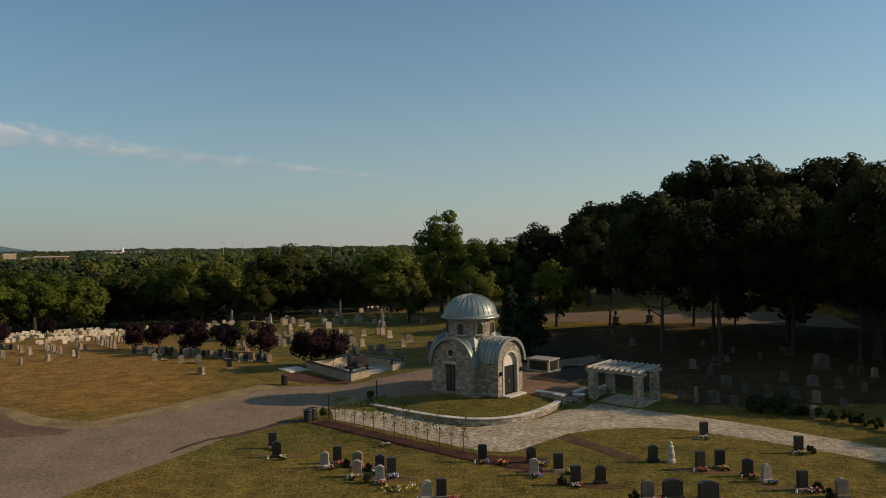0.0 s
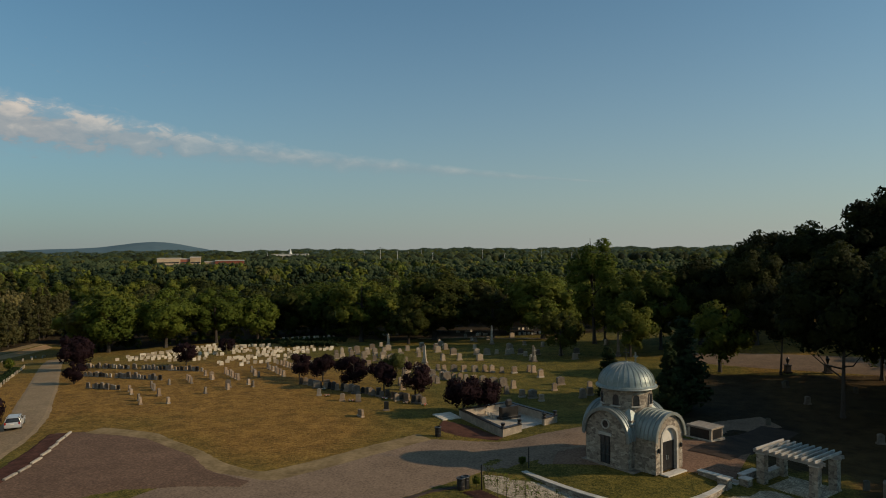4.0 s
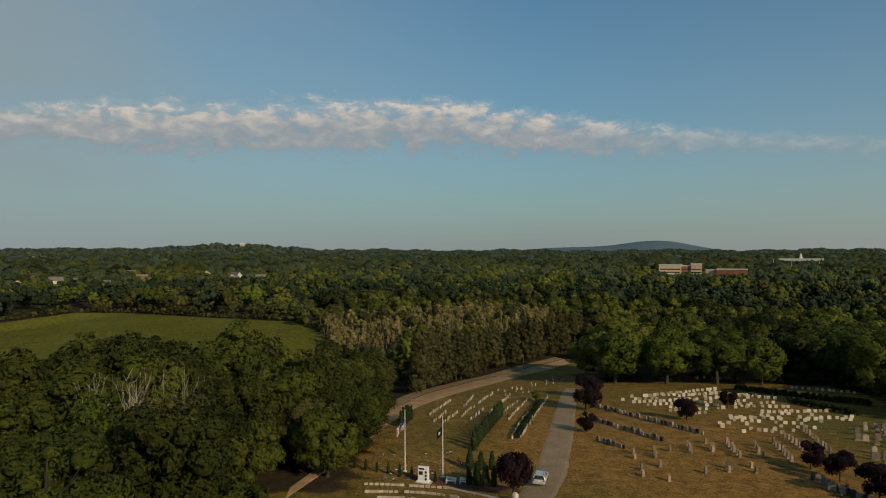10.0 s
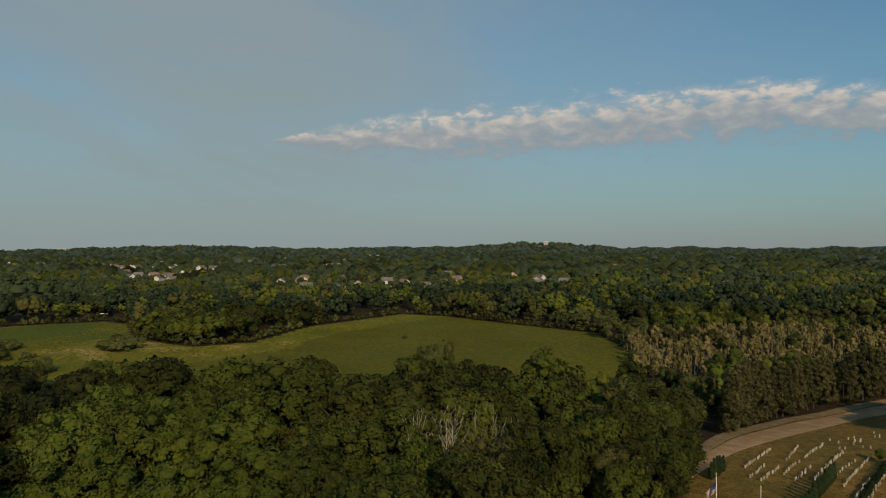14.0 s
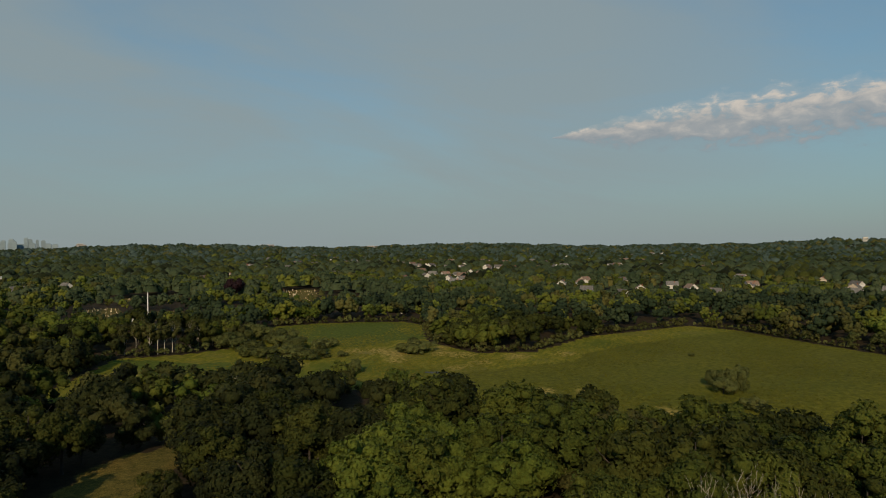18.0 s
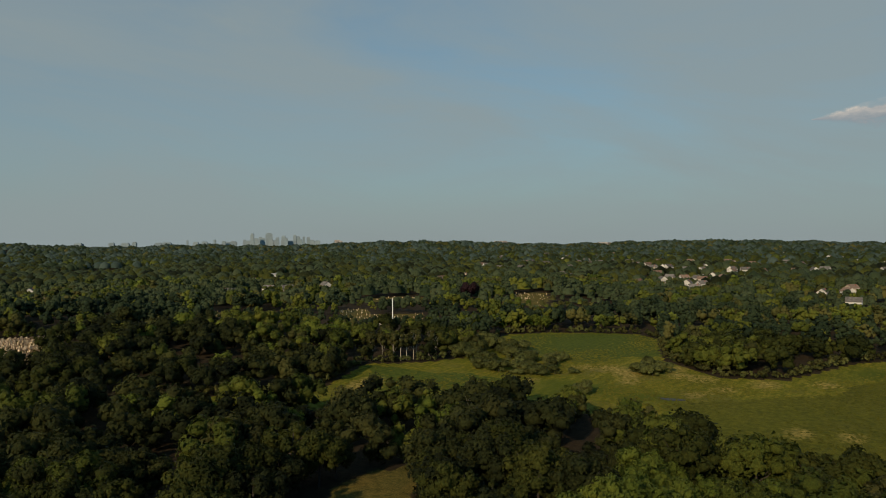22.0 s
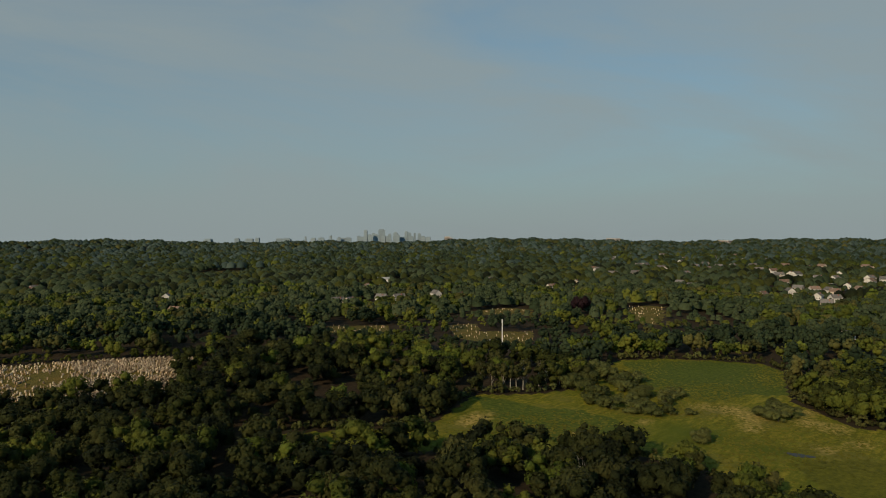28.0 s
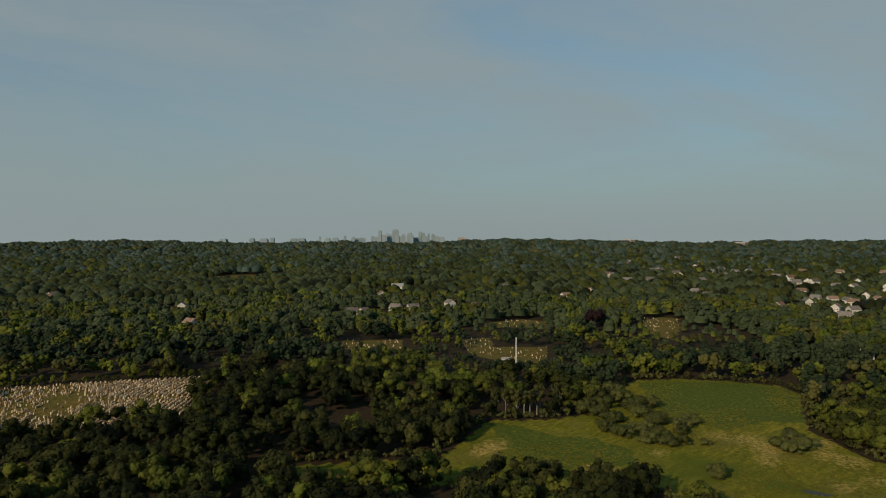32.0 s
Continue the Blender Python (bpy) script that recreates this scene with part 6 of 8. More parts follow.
for k, (x, y, size, w) in enumerate([(23.7, 79.2, 0.30, 0.9), (26.1, 78.2, 0.36, 1.05), (27.2, 77.6, 0.22, 0.7), (27.9, 76.8, 0.22, 0.7), (28.7, 75.8, 0.21, 0.7), (29.6, 75.0, 0.23, 0.75),
                                     (30.4, 74.2, 0.22, 0.75), (31.0, 73.4, 0.22, 0.7), (31.9, 72.4, 0.22, 0.7), (32.8, 71.5, 0.22, 0.7)]):
    grow("clipped_shrub", "dense", x, y, size, 1100 + k, "dark clipped shrub in a row along the lawn", "shrub row", w, "shrub")


def stone_row(x0, y0, x1, y1, n, kinds, turn, group, seed, size=1.0):
    rng = random.Random(seed)
    for k in range(n):
        u = k / max(1, n - 1)
        if rng.random() < 0.06:
            continue
        set_stone(rng.choice(kinds), x0 + (x1 - x0) * u + rng.uniform(-0.15, 0.15), y0 + (y1 - y0) * u + rng.uniform(-0.2, 0.2), turn + rng.uniform(-4, 4), group, rng.uniform(0.82, 1.1) * size, rng.uniform(-2, 2))


ROWS = [(-88.4, 111.0, -82.0, 110.4, 11), (-101.1, 124.4, -81.7, 120.3, 24), (-112.5, 137.2, -81.0, 131.5, 34), (-73.9, 128.8, -67.1, 121.9, 6), (-70.0, 131.1, -65.2, 125.5, 4),
        (-69.3, 135.8, -61.0, 126.8, 7), (-70.9, 142.6, -63.9, 135.8, 6), (-71.7, 151.4, -60.3, 137.8, 10), (-78.8, 114.1, -71.0, 106.5, 7), (-76.9, 121.6, -73.3, 117.7, 4)]
for k, (x0, y0, x1, y1, n) in enumerate(ROWS):
    stone_row(x0, y0, x1, y1, n, ["row_pale", "row_dark", "tan_flat", "row_pale", "grey_round"] if k < 3 else ["tan_serp", "tan_serp", "tan_flat", "grey_round"], math.degrees(math.atan2(y1 - y0, x1 - x0)), "lawn section rows", 1200 + k)
for k, (x, y) in enumerate([(-78.7, 109.2), (-76.5, 106.9), (-71.7, 102.7), (-69.5, 100.3), (-65.8, 101.6), (-76.3, 115.8), (-76.4, 126.1), (-72.1, 121.8), (-65.0, 109.4), (-63.3, 112.9),
                            (-62.7, 118.0), (-60.7, 116.0), (-35.3, 99.9), (-35.7, 100.3)]):
    set_stone(("tan_serp", "tan_flat", "grey_round")[k % 3], x, y, -40, "scattered lawn graves", 0.9)
stone_row(-53.8, 119.6, -42.1, 114.0, 14, ["dark_flat", "tan_serp", "grey_round", "dark_serp", "tan_serp"], 30, "row under the plum trees", 1300)
stone_row(-41, 114.0, -29.5, 108.6, 15, ["dark_flat", "pale_serp", "grey_round", "dark_serp", "tan_serp"], 30, "row under the plum trees", 1301)
for k, (x, y) in enumerate([(-46.6, 110.9), (-41.7, 108.3), (-33.4, 104.0), (-39.2, 108.2)]):
    set_stone(("pale_serp", "tan_serp", "dark_flat", "grey_round")[k], x, y, 22, "row under the plum trees")
for k, (x, y) in enumerate([(-45.2, 110.5), (-40.2, 108), (-32.2, 108.6), (-29.2, 107.8), (-36.0, 110.6), (-48, 115.2)]):
    flowers(x, y, 1320 + k, [("red", "white"), ("pink", "white"), ("white", "orange")][k % 3], 0.4)
TALL = [(-65.0, 161.4), (-62.3, 160.2), (-60.7, 160.0), (-61.7, 171.6), (-61.9, 151.6), (-60.9, 152.2), (-58.3, 150.7), (-55.2, 150.0), (-52.0, 148.0), (-50.7, 149.1), (-48.6, 148.0),
        (-45.0, 146.8), (-58.2, 159.8), (-55.8, 157.9), (-53.4, 157.4), (-49.4, 156.3), (-44.8, 155.1), (-43.3, 164.2), (-47.0, 165.6), (-53.6, 139.1), (-51.2, 137.4), (-48.4, 135.8),
        (-39.8, 130.8), (-40.3, 134.1), (-38.1, 133.4), (-36.3, 133.0), (-32.9, 125.2), (-35.3, 121.3), (-35.8, 117.9), (-40.4, 126.3), (-62.2, 178.8), (-56.4, 168.2), (-51.4, 167.3), (-46.7, 178.9)]
TALL_2 = [(-40.0, 138.4), (-38.0, 137.8), (-35.6, 137.1), (-34.3, 136.5), (-32.3, 136.1), (-30.5, 136.1), (-28.6, 136.4), (-26.8, 136.7), (-25.4, 136.1), (-23.6, 135.9), (-21.4, 136.0),
          (-34.4, 128.9), (-32.3, 128.2), (-31.4, 127.7), (-30.0, 127.0), (-28.9, 126.9), (-27.8, 126.5), (-26.6, 127.1), (-24.9, 126.2), (-23.1, 125.4), (-21.2, 124.0), (-19.3, 122.7),
          (-20.9, 118.3), (-19.6, 118.3), (-17.0, 116.6), (-15.4, 116.1), (-13.9, 114.5), (-12.5, 126.9), (-12.9, 122.2), (-7.8, 124.6), (-8.4, 117.9), (-7.5, 119.9)]
TALL_3 = [(-50.5, 175.4), (-46.1, 172.9), (-43.6, 171.5), (-38.8, 160.8), (-38.6, 151.2), (-34.9, 150.5), (-33.1, 158.8), (-31.2, 159.5), (-29.4, 161.0), (-28.5, 170.9), (-19.1, 138.0),
          (-18.2, 137.2), (-16.5, 134.1), (-26.3, 179.1), (-20.4, 151.3), (-22.8, 158.0), (-30.7, 150.2), (-47.6, 163.1), (-48.9, 185.3), (-41.7, 190.7), (-26.3, 161.5), (-24.3, 161.1),
          (-13.0, 163.3), (-12.4, 153.7), (-7.3, 175.6), (-3.2, 173.6)]
TALL_4 = [(-64.3, 156.6), (-60.1, 155.1), (-56.8, 154.3), (-53.8, 153.3), (-52.2, 153.4), (-49.7, 152.1), (-47.9, 152.8), (-67, 165.8), (-64.9, 165.7), (-63.3, 165.8), (-60, 163.9),
          (-57.8, 163.1), (-55.3, 162.5), (-51.5, 162.2), (-46.4, 160.2), (-49.7, 173.4), (-45.6, 170.5), (-43, 169.7), (-38.5, 159.4), (-38, 149.5), (-55.6, 143.3), (-52.9, 141.1),
          (-50, 139.6), (-42, 137.7), (-16.4, 132.7), (-22.7, 123.8), (-38.5, 128.1), (-37.3, 121.4), (-32, 124.2), (-21, 116.8), (-49.8, 116.8), (-48.4, 117.5), (-41.8, 113.6),
          (-34, 110), (-32.6, 110.5), (-30.4, 109), (-36.4, 170.8), (-33.5, 160.1), (-26.8, 159.4), (-27.9, 169.5), (-21.5, 175.1), (-40.3, 189), (-45.9, 201.1), (-38.2, 194.1),
          (-33, 200.8), (-20.6, 160.4), (-12.8, 161.8), (-15.8, 160), (-72.9, 122.9), (-64.3, 114.5)]
for k, (x, y) in enumerate(TALL + TALL_2 + TALL_3 + TALL_4):
    kind, turn, size = ("tan_serp", "grey_round", "tan_flat", "grey_big", "tan_flat", "grey_big", "tan_serp")[k % 7], 38 + random.uniform(-7, 7), random.uniform(0.95, 1.25)
    if y > 142:
        bulk_stone("old_gravestones", kind, x, y, turn, size)
    else:
        set_stone(kind, x, y, turn, "old upright graves", size)
obelisk(-59.2, 176.0, 3.4, GRANITE, "pale stone pillar among the graves")
obelisk(-20.1, 150.2, 3.2, GRANITE_WARM, "tan stone pillar among the graves")
obelisk(-40.7, 145.7, 3.6, GRANITE, "grey granite obelisk among the graves")
obelisk(-34.6, 181.7, 4.6, GRANITE, "tall pale obelisk among the graves")
obelisk(-4.3, 157.1, 5.2, GRANITE_MID, "weathered obelisk behind the chapel")
cross_stone(-1.0, 140.2, 3.2, MARBLE, "white stone cross behind the chapel")
cross_stone(-19.8, 150.0, 2.6, GRANITE, "grey stone cross among the graves")
rng = np.random.RandomState(5)


def stone_field(outline, along, row_gap, gap, chance, kinds, turn, group, low=0.8, high=1.1):
    """Gravestones standing in loose rows inside an outline."""
    a = math.radians(along)
    px, py = zip(*outline)
    cx, cy, reach = sum(px) / len(px), sum(py) / len(py), 40
    for i in range(int(2 * reach / row_gap)):
        for j in range(int(2 * reach / gap)):
            u, w = -reach + i * row_gap + rng.uniform(-0.15, 0.15), -reach + j * gap + rng.uniform(-0.25, 0.25)
            x, y = cx + w * math.cos(a) - u * math.sin(a), cy + w * math.sin(a) + u * math.cos(a)
            if rng.uniform() < chance and inside(x, y, outline):
                kind, a2, size = kinds[rng.randint(0, len(kinds))], turn + rng.uniform(-6, 6), rng.uniform(low, high)
                if group:
                    set_stone(kind, x, y, a2, group, size, rng.uniform(-2, 2))
                else:
                    bulk_stone("white_gravestones", kind, x, y, a2, size)


WHITE_KINDS = ("white_slab", "white_slab", "white_serp", "small_slab", "tan_slab")
WHITE_ROWS = [(-106.4, 210.7, -91.8, 215.7, 11), (-81.5, 218.5, -71.9, 219.5, 9), (-54.2, 223.9, -50.7, 227.8, 6), (-44.6, 209.2, -42.1, 210.8, 4), (-35.8, 231.4, -29.2, 234.4, 8),
              (-32.3, 209.6, -27.0, 212.4, 6), (-119.5, 151.8, -116.9, 163.7, 8), (-117.2, 163.5, -116.3, 188.9, 15), (-109.9, 156.5, -107.2, 167.2, 8), (-111.6, 181.8, -96.3, 185.9, 16),
              (-88.0, 149.3, -81.3, 159.2, 9), (-83.3, 141.5, -72.9, 144.9, 9), (-87.5, 163.2, -77.6, 182.6, 16), (-102.2, 152.8, -98.9, 165.5, 7), (-95.0, 167.4, -88.0, 175.6, 8),
              (-112.8, 168, -110.5, 184, 10), (-106.2, 170, -104.5, 186, 10), (-78, 161, -72.5, 176, 9)]
for k, (x0, y0, x1, y1, n) in enumerate(WHITE_ROWS):
    for j in range(n):
        u = j / (n - 1)
        if rng.uniform() < 0.9:
            bulk_stone("white_gravestones", WHITE_KINDS[rng.randint(0, 5)], x0 + (x1 - x0) * u + rng.uniform(-0.3, 0.3), y0 + (y1 - y0) * u + rng.uniform(-0.3, 0.3), 42 + rng.uniform(-6, 6), rng.uniform(0.8, 1.08))
stone_field([(-119, 150), (-103, 145), (-94, 149), (-92, 158), (-92.7, 181), (-105, 190), (-113, 189), (-117, 175)], 72, 4.2, 1.6, 0.55, WHITE_KINDS, 42, "", 0.78, 1.05)
stone_field([(-88.9, 148), (-82, 139), (-77.5, 139), (-73, 146.5), (-70, 158.5), (-70, 174), (-84, 168), (-87, 160)], 40, 4.0, 1.6, 0.45, WHITE_KINDS, 42, "", 0.78, 1.05)
WEST_ROWS = [(-125.1, 99.0, -138.3, 113.9, 14), (-118.6, 95.7, -125.5, 103.3, 7), (-116.6, 96.5, -123.8, 105.3, 9), (-119.7, 103.7, -127.8, 112.8, 7), (-129.5, 111.4, -140.9, 122.8, 8),
             (-116.2, 103.5, -123.8, 112.3, 8), (-131.4, 117.1, -142.4, 130.4, 10), (-116.1, 107.3, -134.9, 128.9, 16), (-124.3, 116.5, -134.2, 128.8, 6), (-117.4, 112.3, -127.5, 125.8, 8),
             (-111.9, 109.8, -130.9, 132.6, 17), (-98.1, 101.2, -130.0, 138.1, 30), (-98.6, 99.1, -114.5, 117.4, 16)]
for k, (x0, y0, x1, y1, n) in enumerate(WEST_ROWS):
    for j in range(n):
        u = j / (n - 1)
        bulk_stone("west_gravestones", ("small_slab", "small_slab", "tan_slab", "small_slab", "white_slab")[(j * 7 + k) % 5], x0 + (x1 - x0) * u + rng.uniform(-0.2, 0.2), y0 + (y1 - y0) * u + rng.uniform(-0.2, 0.2),
                   130 + rng.uniform(-5, 5), rng.uniform(0.72, 0.98))
for k in range(26):
    u = rng.uniform(0, 1)
    bulk_stone("west_gravestones", "small_slab", -142 - 26 * u + rng.uniform(-3, 6), 130 + 50 * u + rng.uniform(-4, 6), 125, 0.85)
VARIED_PALE = varied("varied_granite", (0.22, 0.175, 0.12), (0.36, 0.30, 0.22), (0.54, 0.48, 0.38))
VARIED_WHITE = varied("varied_marble", (0.27, 0.215, 0.145), (0.52, 0.45, 0.345), (0.72, 0.65, 0.53))
VARIED_OLD = varied("varied_old_granite", (0.12, 0.09, 0.066), (0.25, 0.197, 0.142), (0.42, 0.34, 0.25))
build_bulk("white_gravestones", "crowded white marble gravestones on the slope", VARIED_WHITE)
build_bulk("old_gravestones", "weathered upright gravestones in loose rows on the lawn", VARIED_OLD)
build_bulk("west_gravestones", "rows of small pale gravestones beside the dirt track", VARIED_PALE)
# low white markers in bent rows before the war memorial
for row, (line, n) in enumerate([([(-91.7, 65.0), (-90.1, 68.7), (-88.4, 71.6), (-85.5, 75.0)], 16), ([(-88.5, 63.4), (-87.4, 66.2), (-85.9, 69.4), (-83.5, 72.1), (-80.2, 73.2)], 19),
                                 ([(-85.3, 63.6), (-83.9, 66.8), (-79.7, 69.5)], 12), ([(-82.0, 62.1), (-80.4, 64.6), (-78.0, 66.5)], 9), ([(-79.4, 60.4), (-75.8, 64.4)], 7)]):
    way = smooth_line(line, n) if len(line) > 2 else [(line[0][0] + (line[1][0] - line[0][0]) * k / (n - 1), line[0][1] + (line[1][1] - line[0][1]) * k / (n - 1)) for k in range(n)]
    for k, p in enumerate(way[:n]):
        if (k + row) % 9 != 8:
            q = way[min(k + 1, len(way) - 1)] if k + 1 < len(way) else way[k - 1]
            set_stone("small_white", p[0], p[1], math.degrees(math.atan2(q[1] - p[1], q[0] - p[0])) % 180, "veterans' markers", random.uniform(0.85, 1.05)).name = "veteran_marker"
rng = np.random.RandomState(9)
for k in range(60):
    u, w = rng.uniform(0, 1), rng.uniform(0, 1)
    x, y = -93 - 11 * u + 6 * w, 67 + 7 * u + 14 * w
    m = tagged(new("flush_marker", None), "flat bronze-and-stone marker flush with the lawn", "grave marker", "flush markers")
    m.matrix_world = pose(x, y, float(ground(x, y)), 0, 0, 50)
    part("slab", mesh_of("slab", np.array([(-.27, -.16, -.1), (.27, -.16, -.1), (.27, .16, -.1), (-.27, .16, -.1), (-.27, -.16, .06), (.27, -.16, .06), (.27, .16, .06), (-.27, .16, .06)]),
                                                                                   np.array([(3, 2, 1, 0), (4, 5, 6, 7), (0, 1, 5, 4), (1, 2, 6, 5), (2, 3, 7, 6), (3, 0, 4, 7)]), GRANITE_MID), None, m)
    if k % 3 == 0:
        flowers(x + 0.3, y + 0.3, 1500 + k, [("white", "red"), ("white", "pink"), ("yellow", "white")][k % 3 - 0], 0.2)


# ---- the war memorial ----
def build_memorial():
    m = tagged(new("war_memorial"), "white stone memorial with dark plaques and round emblems", "memorial")
    m.matrix_world = pose(-89.7, 73.9, float(ground(-89.7, 73.9)), 0, 0, 38) @ Matrix.Diagonal((0.62, 0.62, 0.72, 1))
    part("base", box(4.0, 2.2, 0.25, (0, 0, -0.05), 0.03), CONCRETE, m)
    part("plinth", box(3.2, 1.6, 0.3, (0, 0, 0.202), 0.03), WHITE, m)
    body = part("stele", box(2.6, 1.1, 2.9, (0, 0, 0.504), 0.04), WHITE, m, "white painted stele")
    part("top_plaque", box(1.3, 0.06, 0.35, (-0.35, -0.56, 2.85), 0.01), BLACK, body)
    part("plaque", box(1.05, 0.06, 0.75, (-0.55, -0.56, 1.75), 0.01), GRANITE_DARK, body, "dark plaque")
    for k in range(3):
        part("emblem", turned([(0.28, 0), (0.28, 0.06), (0.22, 0.08)], 18), GRANITE_DARK, body, "round dark emblem").matrix_local = pose(0.75, -0.552, 2.35 - 0.72 * k, 90)
    return m


build_memorial()
FLAG_RED = two_tone("red_cloth", (0.28, 0.03, 0.03), (0.45, 0.06, 0.05), 2.0, 0.8)
FLAG_WHITE = two_tone("white_cloth", (0.62, 0.60, 0.57), (0.78, 0.76, 0.73), 2.0, 0.8)
FLAG_BLUE = two_tone("blue_cloth", (0.02, 0.03, 0.12), (0.05, 0.06, 0.2), 2.0, 0.8)
CLOTH_BLACK = two_tone("black_cloth", (0.01, 0.01, 0.012), (0.035, 0.033, 0.033), 2.0, 0.8)


def cloth(x0, x1, z0, z1, off=0.0, n=10):
    """A piece of a hanging flag with soft folds, drooping away from the pole."""
    bm = bmesh.new()
    grid = []
    for i in range(n + 1):
        u = x0 + (x1 - x0) * i / n
        row = []
        for z in (z0, z1):
            row.append(bm.verts.new((-u * 0.55, 0.16 * math.sin(u * 4.2 + z * 0.8) * min(1, u) + off, z - 0.72 * u - 0.06 * math.sin(u * 3))))
        grid.append(row)
    for a, b in zip(grid, grid[1:]):
        bm.faces.new((a[0], b[0], b[1], a[1]))
    bmesh.ops.solidify(bm, geom=bm.faces[:], thickness=0.012)
    return bm


def flagpole(x, y, h, turn, label):
    f = tagged(new("flagpole"), label, "flagpole", "flagpoles")
    f.matrix_world = pose(x, y, float(ground(x, y)), 0, 0, turn)
    part("footing", turned([(0.35, -0.1), (0.35, 0.1), (0.2, 0.14)], 16), CONCRETE, f)
    part("pole", turned([(0.085, 0.1), (0.07, h * 0.5), (0.045, h)], 12), WHITE, f)
    part("finial", turned([(0.04, h), (0.11, h + 0.08), (0.11, h + 0.14), (0.03, h + 0.22)], 12), FLOWER["yellow"], f, "gilt ball finial")
    return f


f = flagpole(-95.2, 74.0, 9.6, 38, "pale flagpole with a red, white and blue striped flag")
flag = part("striped_flag", cloth(0.06, 2.5, 7.05, 8.6), FLAG_WHITE, f, "white flag cloth with red stripes")
for k in range(7):
    z = 7.05 + 1.55 * (2 * k) / 13
    part("stripe", cloth(0.07, 2.49, z, z + 1.55 / 13, -0.012), FLAG_RED, flag, "red stripe")
    part("stripe", cloth(0.07, 2.49, z, z + 1.55 / 13, 0.012), FLAG_RED, flag, "red stripe")
for off in (-0.03, 0.03):
    part("canton", cloth(0.065, 1.0, 7.77, 8.61, off), FLAG_BLUE, flag, "dark blue canton")
f = flagpole(-90.4, 78.0, 9.4, 30, "pale flagpole with a black flag")
flag = part("black_flag", cloth(0.06, 2.0, 6.9, 8.2), CLOTH_BLACK, f, "black flag cloth")
for off in (-0.016, 0.016):
    part("flag_emblem", cloth(0.75, 1.25, 7.3, 7.75, off), FLAG_WHITE, flag, "pale emblem")


def bench(x, y, turn):
    b = tagged(new("garden_bench"), "white slatted garden bench beside the memorial", "bench", "benches")
    b.matrix_world = pose(x, y, float(ground(x, y)), 0, 0, turn)
    for k in range(4):
        part("seat_slat", box(1.6, 0.1, 0.04, (0, -0.2 + 0.13 * k, 0.44), 0.005), WHITE, b)
    for k in range(3):
        part("back_slat", box(1.6, 0.04, 0.1, (0, 0.28, 0.56 + 0.15 * k), 0.005), WHITE, b)
    for sx in (-0.7, 0.7):
        part("end_frame", box(0.08, 0.55, 0.08, (sx, 0, 0.36), 0.005), WHITE, b)
        part("leg", box(0.08, 0.08, 0.45, (sx, -0.22, 0)), WHITE, b)
        part("leg", box(0.08, 0.08, 0.95, (sx, 0.24, 0)), WHITE, b)
        part("armrest", box(0.09, 0.5, 0.05, (sx, -0.02, 0.66), 0.005), WHITE, b)


bench(-87.1, 77.2, 38)
bench(-85.4, 78.5, 38)
strip("memorial_path", [(-86.6, 75.2), (-79.3, 76.5), (-73.9, 77.0)], [(-86.7, 76.0), (-79.3, 77.4), (-73.7, 77.9)], GRANITE, "narrow pale kerbed path before the memorial", 0.07, category="path")
strip("memorial_bed", [(-92.4, 71.7), (-87.5, 75.2), (-78.9, 77.6)], [(-94.5, 74.3), (-88.0, 79.2), (-78.1, 83.6)], MULCH, "dark mulch bed behind the memorial", 0.05, category="mulch bed")


def column_crown(seed, w, h):
    rng = np.random.RandomState(seed)
    u = (np.arange(14) + rng.uniform(0, 1, 14)) / 14
    a = rng.uniform(0, 6.28, 14)
    r = w * 0.42 * np.sqrt(np.clip(1.08 - u, 0, 1)) * np.clip(0.55 + 2 * u, 0, 1)
    c = np.stack([np.cos(a) * w * 0.06, np.sin(a) * w * 0.06, 0.2 + u * (h - 0.4)], -1)
    pieces = [(ICO1[0] * r[k] * np.array([1, 1, 1.3]) + c[k], ICO1[1], ICO1[0]) for k in range(14)]
    pieces.append(leaf_cards(rng, c, r * 1.06, 420, 0.13))
    return joined(pieces)


tree_kind("column", [column_crown(1600 + k, 1.5, 3.4) for k in range(3)], LEAF_SHRUB, BARK, [trunk(1600 + k, 2.5, 0.06, 0.2, 2) for k in range(3)])
SPOTS = [(-84.7, 78.9), (-83.6, 79.5), (-82.4, 80.2), (-81.2, 80.8), (-90.3, 83.2), (-88.9, 84.4), (-87.5, 85.6)]
SPOTS += [(-97.0 + -19.0 * k / 15, 89.2 + 22.0 * k / 15) for k in range(16)] + [(-118.6 - 4.6 * k / 4, 87.6 + 5.3 * k / 4) for k in range(5)]
for k, (x, y) in enumerate(SPOTS):
    grow("arborvitae", "column", x, y, random.uniform(0.9, 1.12), 1610 + k, "dark green columnar arborvitae", "arborvitae rows", 1.0, "shrub")
for k in range(9):
    u = k / 8
    grow("arborvitae", "column", -100.8 + 11.8 * u, 65.9 + 9.7 * u, random.uniform(0.5, 0.62), 1660 + k, "small columnar arborvitae behind the markers", "small arborvitae", 0.8, "shrub")
for k in range(24):
    u = k / 23
    grow("hedge_shrub", "dense", -98.6 - 25.2 * u, 100.6 + 29.4 * u, 0.26, 1680 + k, "dark clipped hedge shrub between the rows of graves", "hedge", 0.85, "shrub")
for k in range(34):
    grow("hedge_shrub", "dense", (-112 + 1.55 * k) if k < 22 else (-92 + 1.6 * (k - 22)), (193.5 + 0.1 * k) if k < 22 else (184 - 0.5 * (k - 22)), 0.34, 1710 + k, "dark hedge shrub along the far graves", "far hedge", 1.0, "shrub")
